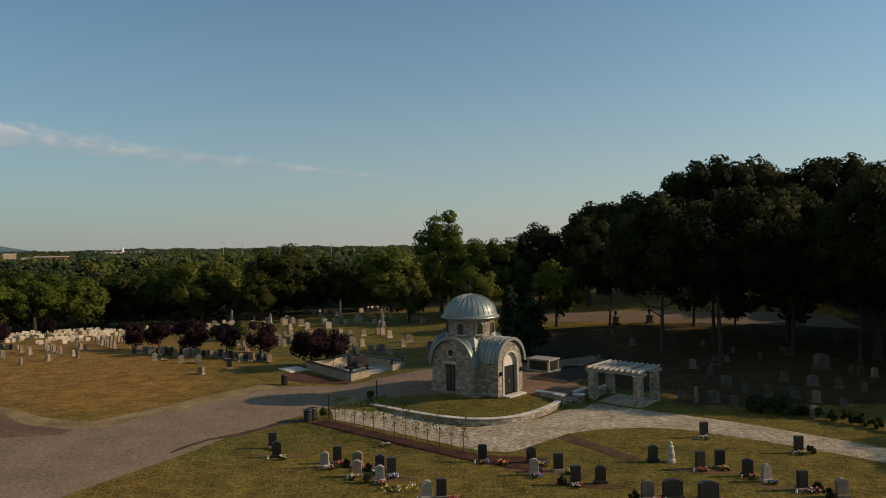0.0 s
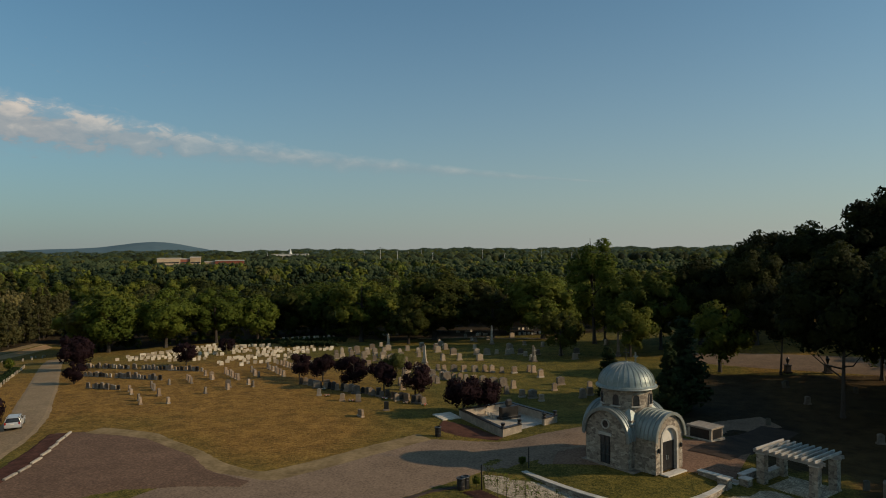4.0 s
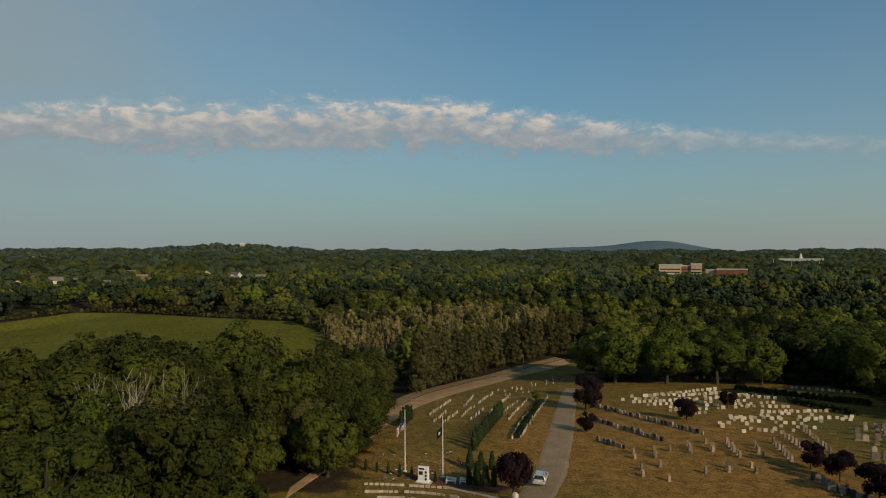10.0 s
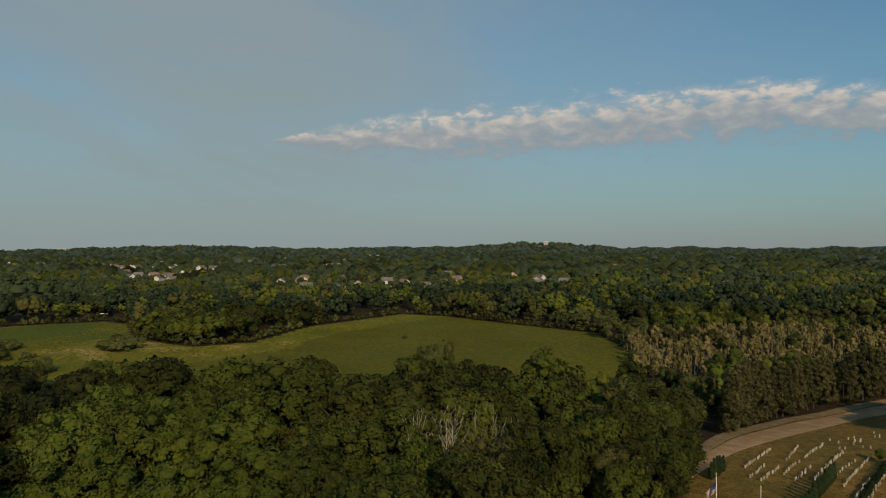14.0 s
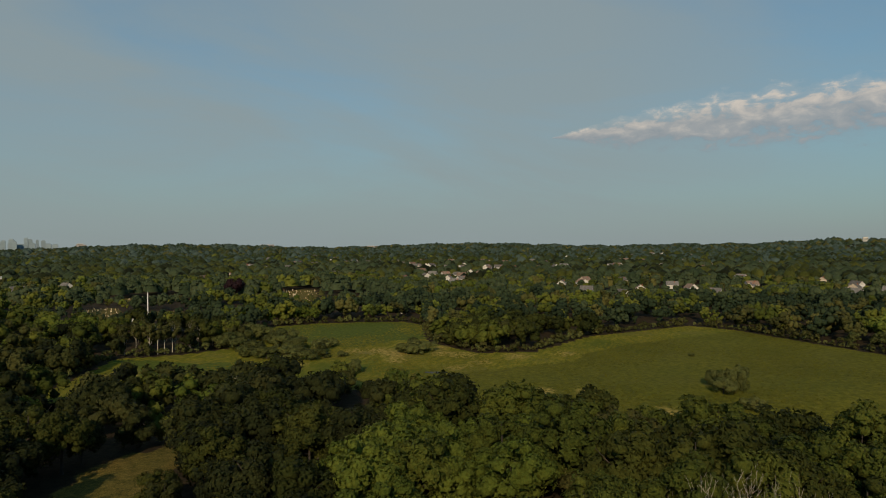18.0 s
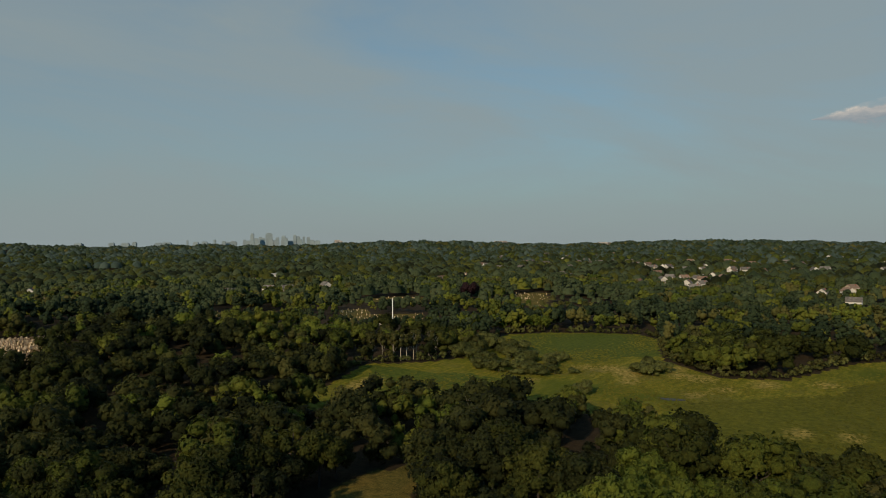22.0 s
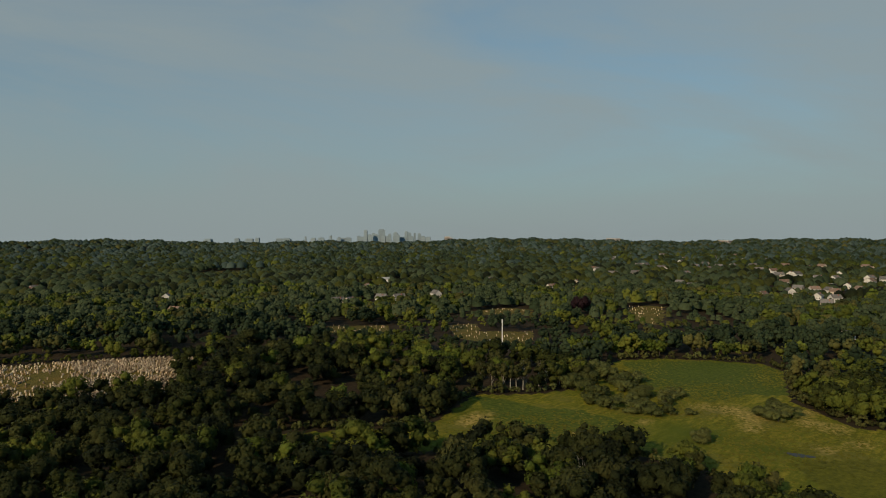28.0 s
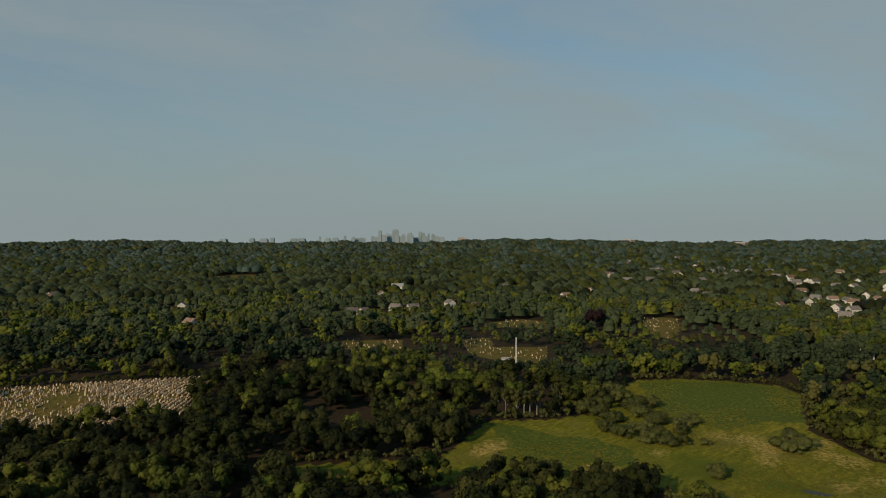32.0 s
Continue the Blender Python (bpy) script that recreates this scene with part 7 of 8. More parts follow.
grow("golden_shrub", "maple", -127.5, 132, 0.24, 1730, "bright yellow-green shrub at the hedge's end", "", 0.9, "shrub")
for k, (x, y) in enumerate([(-66.0, 83.4), (-64.9, 81.2), (-63.6, 78.9), (-62.3, 76.5), (-61.0, 74.0), (-59.9, 71.5), (-59.2, 69.2)]):
    s = tagged(part("kerb_stone", box(0.34, 2.0, 0.24, (0, 0, 0), 0.06), GRANITE), "pale rough kerb stone along the mulch island", "kerb stone", "kerb stones")
    s.matrix_world = pose(x, y, 0.02, 0, 0, 27 - 2 * k)


# ---- the parked car ----
def build_car(x, y, turn):
    paint = two_tone("silver_car_paint", (0.42, 0.43, 0.44), (0.52, 0.53, 0.54), 0.5, 0.28, 0.3)
    rubber = two_tone("tyre_rubber", (0.012, 0.012, 0.012), (0.03, 0.03, 0.03), 6.0, 0.85)
    red = two_tone("tail_lamp", (0.25, 0.012, 0.01), (0.4, 0.03, 0.02), 4.0, 0.2)
    car = tagged(new("parked_car"), "silver station wagon parked on the cemetery road", "car")
    car.matrix_world = pose(x, y, float(ground(x, y)) + 0.08, 0, 0, turn)
    # side outline, nose at +y
    low = [(-2.3, 0.42), (-2.35, 0.75), (-2.28, 1.02), (-1.2, 1.06), (0.9, 1.02), (1.9, 0.9), (2.3, 0.72), (2.32, 0.42), (1.9, 0.3), (-1.9, 0.3)]
    m = Matrix.Translation((0.92, 0, 0)) @ pose(0, 0, 0, 0, 0, 90)
    bm = extruded(low, 1.84, m=m)
    bmesh.ops.bevel(bm, geom=bm.edges[:], offset=0.07, segments=2, affect="EDGES")
    part("body", bm, paint, car, "silver painted body")
    bm = bmesh.new()
    lowv = [bm.verts.new(p) for p in ((-0.86, -2.2, 1.0), (0.86, -2.2, 1.0), (0.86, 1.1, 1.0), (-0.86, 1.1, 1.0))]
    topv = [bm.verts.new(p) for p in ((-0.68, -1.85, 1.5), (0.68, -1.85, 1.5), (0.68, 0.25, 1.5), (-0.68, 0.25, 1.5))]
    for k in range(4):
        bm.faces.new((lowv[k], lowv[(k + 1) % 4], topv[(k + 1) % 4], topv[k]))
    bm.faces.new(topv)
    part("glasshouse", bm, GLASS_DARK, car, "dark tinted windows")
    part("roof", box(1.42, 2.2, 0.08, (0, -0.8, 1.49), 0.03), paint, car)
    for sx in (-1, 1):
        for yy in (-1.95, -0.9, 0.15):
            part("pillar", mesh_of("pillar", *tube([(sx * 0.865, yy + (0.85 if yy > 0 else -0.15 if yy < -1.5 else 0.0), 1.0), (sx * 0.69, yy, 1.5)], [0.05, 0.05], 5), paint), None, car)
        part("roof_rail", box(0.04, 1.9, 0.05, (sx * 0.6, -0.8, 1.58), 0.01), BLACK, car)
        part("tail_lamp", box(0.2, 0.08, 0.26, (sx * 0.76, -2.31, 0.78), 0.02), red, car, "red tail lamp")
        part("head_lamp", box(0.34, 0.12, 0.14, (sx * 0.66, 2.2, 0.66), 0.03), GLASS_DARK, car)
        part("mirror", box(0.18, 0.1, 0.14, (sx * 1.0, 0.75, 1.04), 0.03), paint, car)
        for yy in (-1.4, 1.42):
            tyre = part("tyre", turned([(0.30, -0.11), (0.34, -0.09), (0.34, 0.09), (0.30, 0.11)], 20), rubber, car, "black tyre")
            tyre.matrix_local = pose(sx * 0.84, yy, 0.34, 0, 90)
            part("rim", turned([(0.21, -0.118), (0.21, 0.118)], 14), ZINC_SEAM, tyre)
    part("number_plate", box(0.42, 0.03, 0.2, (0, -2.36, 0.72), 0.005), FLAG_WHITE, car)
    part("bumper", box(1.8, 0.2, 0.24, (0, -2.28, 0.36), 0.05), paint, car)


build_car(-77.3, 86.6, 40)
sign = tagged(new("road_sign"), "small white rock and sign beside the plum tree", "sign")
sign.matrix_world = pose(-73.6, 78.4, 0.0, 0, 0, 30)
part("rock", mesh_of("rock", ICO2[0] * np.array([0.5, 0.35, 0.45]) * (1 + 0.1 * np.sin(ICO2[0][:, :1] * 9)) + np.array([0, 0, 0.25]), ICO2[1], MARBLE), None, sign)
for g in STONES.values():
    for o in (*g.children_recursive, g):
        bpy.data.objects.remove(o)


# ---- houses and far landmarks ----
HOUSE_SPOTS = []
HOUSE_MESHES = {}


def house(x, y, w, d, h, turn, wall, roof, label, group="houses among the trees", clear=4):
    """A gabled house: walls, roof, chimney, door and rows of windows."""
    z = float(ground(x, y))
    t = tagged(new("house"), label, "house", group)
    t.matrix_world = pose(x, y, z, 0, 0, turn)
    key = (w, d, h, wall.name, roof.name)
    if key not in HOUSE_MESHES:
        bm = box(w, d, h, (0, 0, -0.5))
        gable = extruded([(-w / 2, 0), (0, w * 0.38), (w / 2, 0)], d, m=Matrix.Translation((0, -d / 2, h - 0.5)))
        me = bpy.data.meshes.new("wall")
        bm.to_mesh(me)
        bm.free()
        me.materials.append(wall)
        me2 = bpy.data.meshes.new("gable")
        gable.to_mesh(me2)
        gable.free()
        me2.materials.append(wall)
        bm = bmesh.new()
        for s in (-1, 1):
            extruded([(0, w * 0.38 + 0.25), (0, w * 0.38 + 0.02), (s * (w / 2 + 0.5), -0.36), (s * (w / 2 + 0.5), -0.12)], d + 0.8, bm, Matrix.Translation((0, -d / 2 - 0.4, h - 0.5)))
        me3 = bpy.data.meshes.new("roof")
        bm.to_mesh(me3)
        bm.free()
        me3.materials.append(roof)
        win = bpy.data.meshes.new("window")
        bm = box(1.0, 0.08, 1.5)
        bm.to_mesh(win)
        bm.free()
        win.materials.append(GLASS_DARK)
        chim = bpy.data.meshes.new("chimney")
        bm = box(0.8, 0.8, 2.4)
        bm.to_mesh(chim)
        bm.free()
        chim.materials.append(BRICK_RED)
        HOUSE_MESHES[key] = (me, me2, me3, win, chim)
    me, me2, me3, win, chim = HOUSE_MESHES[key]
    part("wall", me, wall, t)
    part("gable", me2, wall, t)
    r = part("roof", me3, roof, t)
    part("chimney", chim, BRICK_RED, r).matrix_local = Matrix.Translation((w * 0.2, d * 0.2, h + w * 0.12))
    for zz in ([0.9, 3.7] if h > 5 else [0.9]):
        for k in (-1, 0, 1):
            part("window", win, GLASS_DARK, t).matrix_local = Matrix.Translation((k * w * 0.3, -d / 2 - 0.02, zz))
        for k in (-1, 1):
            part("window", win, GLASS_DARK, t).matrix_local = pose(w / 2 + 0.02, k * d * 0.25, zz, 0, 0, 90)
    HOUSE_SPOTS.append((x, y, max(w, d) * 0.5 + clear))


WALLS, ROOFS = (SIDING_WHITE, SIDING_WHITE, SIDING_TAN, SIDING_WHITE), (ROOF_GREY, ROOF_BROWN, ROOF_GREY)
STREETS = [(-355, -1020), (-367, -1032), (-387, -1064), (-432, -781), (-351, -614), (-524, -576), (-532, -565), (-702, -714), (-586, -569), (-599, -553), (-660, -510), (-668, -555), (-925, -660), (-850, -498),
         (-951, -516), (-1874, -911), (-2124, -972), (-1540, -666), (-1908, -820), (-1717, -721), (-2206, -903), (-1762, -669), (-2182, -838), (-1540, -550), (-1452, -493), (-1920, -563), (-1958, -518), (-1458, -393),
         (-1437, -362), (-1355, -312), (-1253, -308), (-1156, -272), (-1348, -300), (-1421, -248), (-1699, -332), (-1269, -248), (-1279, -226), (-1187, -347), (-1038, -388), (-991, -352), (-925, -239),
         (-1003, -227), (-1060, -230), (-1062, -210), (-960, -184), (-1061, -192), (-1042, -181), (-947, -163), (-1162, -188), (-1107, -163), (-878, -158), (-628, -94), (-549, -137), (-2460, 207), (-2348, 220),
         (-2433, 242), (-1353, -57), (-1382, -42), (-1301, -80), (-1715, 54), (-1755, 71), (-1828, 96), (-2111, -184), (-856, -22), (-883, 1), (-748, 8), (-929, 50), (-776, 64), (-697, 41),
         (-841, 103), (-938, 4), (-2386, 231), (-1016, 211), (-853, 191), (-810, 283), (-2455, -203), (-2501, 210), (-985, 203), (-816, 182), (-789, 117), (-724, 130), (-2226, 617), (-945, 291),
         (-858, 301), (-738, 258), (-650, 430), (-2121, 1211), (-2387, 1414), (-2567, 1574), (-1668, 1200), (-2291, 1144), (-1160, 543), (-1563, 1079), (-1713, 1372), (-2280, 909), (-764, 300)]
TINTS = ("white", "white", "tan", "white")
for k, (x, y) in enumerate(STREETS):
    r = math.hypot(x, y)
    big, near = r > 1250, r < 660
    house(x, y, 12 if big else 8 if near else 10, 16 if big else 9 if near else 13, 9.5 if big else 6.4 if near else 7.6, (k * 47) % 180, WALLS[k % 4], ROOFS[k % 3], TINTS[k % 4] + " clapboard house with a gabled roof among trees", clear=-1 if near else 4)
rng = np.random.RandomState(31)
for k in range(70):
    b, r = math.radians(rng.uniform(74, 118)), 1250 + 1100 * rng.uniform(0, 1)
    x, y = -math.sin(b) * r, math.cos(b) * r
    if any(math.hypot(x - a, y - c) < 24 for a, c, _ in HOUSE_SPOTS):
        continue
    house(x, y, 12, 16, 9.5, rng.uniform(0, 180), WALLS[k % 4], ROOFS[k % 3], TINTS[k % 4] + " house with a gabled roof among trees")


def block(name, x, y, turn, pieces, label, clear=30):
    """A large building of several masses, each with its parapet and rows of windows."""
    b = tagged(new(name), label, "building")
    b.matrix_world = pose(x, y, float(ground(x, y)), 0, 0, turn)
    for px, py, w, d, h, mat in pieces:
        p = part("wall", box(w, d, h, (px, py, -1)), mat, b)
        part("parapet", box(w + 0.6, d + 0.6, 1.0, (px, py, h - 0.998)), CONCRETE, p)
        for row in range(int((h - 3) // 3.6)):
            part("window_band", box(w * 0.9, 0.3, 1.4, (px, py - d / 2, 1.6 + 3.6 * row)), GLASS_DARK, p)
            part("window_band", box(0.3, d * 0.9, 1.4, (px + w / 2, py, 1.6 + 3.6 * row)), GLASS_DARK, p)
    HOUSE_SPOTS.append((x, y, clear))
    return b


block("brick_block", -530, 744, 33, [(-14, 0, 26, 16, 19, BRICK_TAN), (4, 2, 10, 16, 18, BRICK_RED), (16, 0, 12, 16, 20, BRICK_TAN), (-2, -12, 50, 8, 8, BRICK_RED)], "red and tan brick institutional block over the trees", 42)
block("brick_hall", -432, 694, 30, [(0, 0, 30, 16, 17, BRICK_RED), (-20, 2, 12, 12, 16, BRICK_TAN)], "red brick hall over the trees", 36)
school = block("white_hall", -653, 1254, 24, [(0, 0, 70, 18, 18, SIDING_WHITE), (-50, -8, 34, 14, 13, SIDING_WHITE)], "long white hall with a steeple", 70)
part("steeple", turned([(2.6, 17.5), (2.6, 20), (1.8, 21), (1.8, 23), (0.2, 28)], 8), WHITE, school, "white steeple")
block("hill_villa", -3330, 1160, 80, [(0, 0, 20, 12, 20, SIDING_WHITE)], "pale building on the wooded hilltop", 60)
block("red_hall", -3420, -2830, 45, [(0, 0, 60, 30, 30, HAZY_WALL), (80, 10, 60, 30, 26, HAZY_WALL), (45, 0, 20, 30, 33, HAZY_WALL)], "distant brick campus on the ridge", 120)
block("white_plant", -3600, -1770, 60, [(0, 0, 90, 30, 26, HAZY_WALL)], "long white distant works", 120)
block("pink_block", -3700, -1190, 70, [(0, 0, 60, 30, 26, HAZY_WALL)], "distant pale apartment block", 100)
block("low_school", -820, -800, 45, [(0, 0, 60, 20, 9, SIDING_WHITE)], "long low white school building among trees", 50)
block("grey_barn", -409, -279, 40, [(0, 0, 8, 6, 3.4, SIDING_WHITE)], "grey shed below the tall mast", 9)

mast = tagged(new("mast"), "tall slim white mast over the trees", "mast")
mast.matrix_world = pose(-410, -271, float(ground(-410, -271)))
HOUSE_SPOTS.extend([(-404, -267, 12), (-395, -260, 9)])
part("footing", box(1.6, 1.6, 0.8, (0, 0, -0.2), 0.05), CONCRETE, mast)
part("tube", turned([(0.42, 0.3), (0.36, 10), (0.27, 19.5)], 12), WHITE, mast)
part("antenna_head", turned([(0.42, 17), (0.42, 19)], 10), WHITE, mast)
HOUSE_SPOTS.append((-410, -271, 12))
MASTS = [(20.6, 29), (12.2, 29), (29.6, 22), (28.4, 23), (26.6, 21), (21.9, 22), (19.2, 24), (18.3, 22), (17.2, 24), (16.3, 22), (10.4, 23), (7.4, 25), (5.0, 22)]
for k, (b, h) in enumerate(MASTS):
    far = 980 + 90 * (k % 3)
    x, y = -math.sin(math.radians(b)) * far, 15 + math.cos(math.radians(b)) * far
    l = tagged(new("floodlight_mast"), "tall pale floodlight mast at the playing fields", "light mast", "floodlight masts")
    l.matrix_world = pose(x, y, float(ground(x, y)), 0, 0, b)
    part("pole", turned([(0.3, -0.5), (0.2, h)], 8), WHITE, l)
    part("lamp_bar", box(2.6, 0.4, 0.9, (0, 0, h - 0.6), 0.05), ZINC_SEAM, l)


# city skyline, about an hour's walk off
SKY = Matrix.Translation((-3166, -3179, 0)) @ pose(0, 0, 0, 0, 0, 130.9)
# place along the skyline, height and width of each tower
TOWERS = [(-73, 112, 20), (-62, 84, 26), (-44, 92, 24), (0, 118, 44), (-20, 86, 30), (22, 78, 26), (40, 72, 40), (70, 88, 22), (102, 98, 26), (92, 76, 30), (124, 84, 20), (171, 104, 20),
          (186, 96, 26), (205, 74, 30), (226, 92, 14), (252, 90, 22), (270, 72, 40), (150, 68, 60), (-110, 70, 46), (-150, 76, 18), (-190, 66, 40), (-260, 68, 22), (-330, 78, 14), (-352, 66, 34),
          (-420, 64, 30), (-490, 74, 12), (-560, 62, 50), (310, 68, 30), (-230, 62, 60), (-680, 60, 40), (-760, 66, 24), (-840, 60, 46), (-950, 62, 30), (-1060, 60, 44)]
for k, (px, h, w) in enumerate(TOWERS):
    s = tagged(new("tower_block"), "hazy blue-grey office tower on the skyline", "tower", "city skyline")
    at = SKY @ Vector((px, ((k * 37) % 120) * 3 - 180, 0))
    s.matrix_world = pose(at.x, at.y, 0, 0, 0, 130.9 + (k * 7) % 11 - 5)
    part("shaft", box(w, w * 0.8, h * 0.94), SKYLINE, s)
    part("crown", box(w * 0.7, w * 0.55, h * 0.06, (0, 0, h * 0.94 + 0.01)), SKYLINE, s)

# hill beyond the plain, its blue is distance haze put into the colour
def far_hill(name, cx, cy, rx, h, label, mat):
    b = math.atan2(-cx, cy)
    n = 60
    u = np.linspace(-1, 1, n)
    across = np.array([math.cos(b), math.sin(b)])
    rng = np.random.RandomState(3)
    v = []
    for k in range(n):
        prof = h * (math.exp(-((u[k] - 0.25) * 3.2) ** 2) * 0.85 + 0.42 * math.exp(-((u[k] + 0.35) * 2.3) ** 2)) + rng.uniform(-0.6, 0.6)
        p = np.array([cx, cy]) + across * u[k] * rx
        for j, w in enumerate((1.0, 0.75, 0.4, 0.0)):
            v.append((*(p * (1 - 0.05 * (1 - w))), 8 + prof * w ** 0.6))
    i = (np.arange(n - 1)[:, None] * 4 + np.arange(3)[None]).ravel()
    tagged(new(name, mesh_of(name, np.array(v), np.stack([i, i + 4, i + 5, i + 1], -1), mat, True)), label, "hill", kind="structure")


HILL_HAZE = two_tone("hazy_hill", (0.066, 0.112, 0.140), (0.082, 0.130, 0.158), 0.004, 0.95)
far_hill("backdrop_hill", -3008, 3522, 960, 84, "long wooded hill on the horizon, blue with painted haze", HILL_HAZE)


# the crowded burial ground in the south-west
def grave_field():
    rng = np.random.RandomState(12)
    x, y = rng.uniform(-230, -85, 17000), rng.uniform(-430, -280, 17000)
    # rows
    a = math.radians(40)
    u, w = x * math.cos(a) + y * math.sin(a), -x * math.sin(a) + y * math.cos(a)
    w = np.round(w / 2.6) * 2.6 + rng.uniform(-0.3, 0.3, len(w))
    x, y = u * math.cos(a) - w * math.sin(a), u * math.sin(a) + w * math.cos(a)
    keep = inside(x, y, GRAVES_FIELD)
    sparse = (x > -160) & (y < -352) | (np.abs(u + w * 0.2 + 380) < 3)
    keep &= ~(sparse & (rng.uniform(0, 1, len(x)) < 0.72))
    keep &= ~(inside(x, y, [(-118, -340), (-131, -331), (-162, -371), (-143, -381)]) & (rng.uniform(0, 1, len(x)) < 0.85))
    x, y = x[keep][:4300], y[keep][:4300]
    cube = np.array([(-1, -1, 0), (1, -1, 0), (1, 1, 0), (-1, 1, 0), (-1, -1, 1), (1, -1, 1), (1, 1, 1), (-1, 1, 1)], dtype=float)
    quads = np.array([(4, 5, 6, 7), (0, 1, 5, 4), (1, 2, 6, 5), (2, 3, 7, 6), (3, 0, 4, 7)])
    s = np.stack([rng.uniform(0.30, 0.62, len(x)), rng.uniform(0.14, 0.24, len(x)), rng.uniform(0.7, 1.35, len(x))], -1)
    c = cube[None] * s[:, None]
    t = math.radians(48)
    vx, vy = c[..., 0] * math.cos(t) - c[..., 1] * math.sin(t), c[..., 0] * math.sin(t) + c[..., 1] * math.cos(t)
    v = np.stack([vx + x[:, None], vy + y[:, None], c[..., 2] + ground(x, y)[:, None]], -1).reshape(-1, 3)
    f = (quads[None] + (np.arange(len(x)) * 8)[:, None, None]).reshape(-1, 4)
    tagged(new("far_gravestones", mesh_of("far_gravestones", v, f, FIELD_STONE)), "crowded pale gravestones of a distant burial ground", "gravestones", kind="stuff")
    # the four small grounds farther on
    n = 0
    vs, fs = [], []
    for outline, count in ((SMALL_CEMETERY, 60), (SMALL_CEMETERY_2, 75), (SMALL_CEMETERY_3, 50), (SMALL_CEMETERY_4, 36)):
        p = np.array(outline)
        x, y = rng.uniform(*(p[:, 0].min(), p[:, 0].max()), count * 3), rng.uniform(*(p[:, 1].min(), p[:, 1].max()), count * 3)
        k = inside(x, y, outline)
        x, y = x[k][:count], y[k][:count]
        c = cube[None] * np.stack([rng.uniform(0.35, 0.6, len(x)), rng.uniform(0.15, 0.25, len(x)), rng.uniform(0.8, 1.4, len(x))], -1)[:, None]
        v = np.stack([c[..., 0] * 0.7 - c[..., 1] * 0.7 + x[:, None], c[..., 0] * 0.7 + c[..., 1] * 0.7 + y[:, None], c[..., 2] + ground(x, y)[:, None]], -1).reshape(-1, 3)
        vs.append(v)
        fs.append((quads[None] + (np.arange(len(x)) * 8)[:, None, None]).reshape(-1, 4) + n)
        n += len(v)
    tagged(new("distant_gravestones", mesh_of("distant_gravestones", np.concatenate(vs), np.concatenate(fs), FIELD_STONE)), "pale gravestones in clearings of the woods", "gravestones", kind="stuff")


def field_stone():
    m, t, b = material("varied_gravestone", 0.7)
    g = t.nodes.new("ShaderNodeNewGeometry")
    t.links.new(ramp(t, g.outputs["Random Per Island"], [(0.0, (0.17, 0.11, 0.06)), (0.45, (0.46, 0.33, 0.19)), (1.0, (0.84, 0.69, 0.48))]), b.inputs["Base Color"])
    bump_on(t, b, noise_of(t, 3.0), 0.2, 0.05)
    return m


FIELD_STONE = field_stone()
grave_field()
WATER = two_tone("dark_pond_water", (0.02, 0.025, 0.028), (0.035, 0.04, 0.042), 0.2, 0.6)
strip("pond_water", [(-296, -57), (-293, -51), (-297, -46)], [(-297, -57), (-299, -52), (-298.5, -46)], WATER, "small dark pool in the marsh", 0.12, category="water")


def marsh_grass(name, dark, mat, label):
    """Tussocks of sedge standing over the marsh, in drifts, in its dark or its pale stretches."""
    rng = np.random.RandomState(44)
    x, y = rng.uniform(-492, -165, 60000), rng.uniform(-215, 158, 60000)
    thick = np.sin(x * 0.05 + 2 * np.sin(y * 0.03)) + np.sin(y * 0.085 + x * 0.02) + rng.normal(0, 0.6, len(x))
    keep = inside(x, y, MARSH) & (thick > 0.2) & (inside(x, y, BROWN) == dark)
    x, y = x[keep][:5500], y[keep][:5500]
    n = len(x)
    a = rng.uniform(0, 6.28, n)[:, None] + np.arange(5) * 1.2566
    r = rng.uniform(0.5, 1.3, n)[:, None] * rng.uniform(0.7, 1.3, (n, 5))
    z = ground(x, y)
    ring = np.stack([x[:, None] + r * np.cos(a), y[:, None] + r * np.sin(a), np.repeat(z[:, None] - 0.1, 5, 1)], -1)
    top = np.stack([x + rng.uniform(-0.3, 0.3, n), y + rng.uniform(-0.3, 0.3, n), z + rng.uniform(0.15, 0.5, n)], -1)
    v = np.concatenate([ring, top[:, None]], 1).reshape(-1, 3)
    tri = np.array([(k, (k + 1) % 5, 5) for k in range(5)])
    f = (tri[None] + (np.arange(n) * 6)[:, None, None]).reshape(-1, 3)
    tagged(new(name, mesh_of(name, v, f, mat)), label, "grass", kind="stuff")


SEDGE = foliage("sedge", (0.084, 0.087, 0.008), (0.143, 0.134, 0.014), (0.25, 0.205, 0.03))
SEDGE_DARK = foliage("dark_sedge", (0.053, 0.060, 0.006), (0.097, 0.099, 0.010), (0.16, 0.147, 0.018))
marsh_grass("marsh_grass", False, SEDGE, "tussocks of yellow-green and tan sedge over the marsh")
marsh_grass("dark_marsh_grass", True, SEDGE_DARK, "tussocks of sedge, in a darker olive over the northern marsh")


# ---- woods ----
def open_land(x, y):
    r = inside(x, y, LAWN) | inside(x, y, MARSH) | inside(x, y, CLEARING) | inside(x, y, GRAVES_FIELD) | inside(x, y, FAR_FIELD)
    r |= inside(x, y, SMALL_CEMETERY) | inside(x, y, SMALL_CEMETERY_2) | inside(x, y, SMALL_CEMETERY_3) | inside(x, y, SMALL_CEMETERY_4) | inside(x, y, HAY_FIELD)
    r |= (np.hypot(x + 5, y - 15) < 60) | inside(x, y, DIRT_EDGE)
    for hx, hy, hr in HOUSE_SPOTS:
        r |= np.hypot(x - hx, y - hy) < hr
    return r


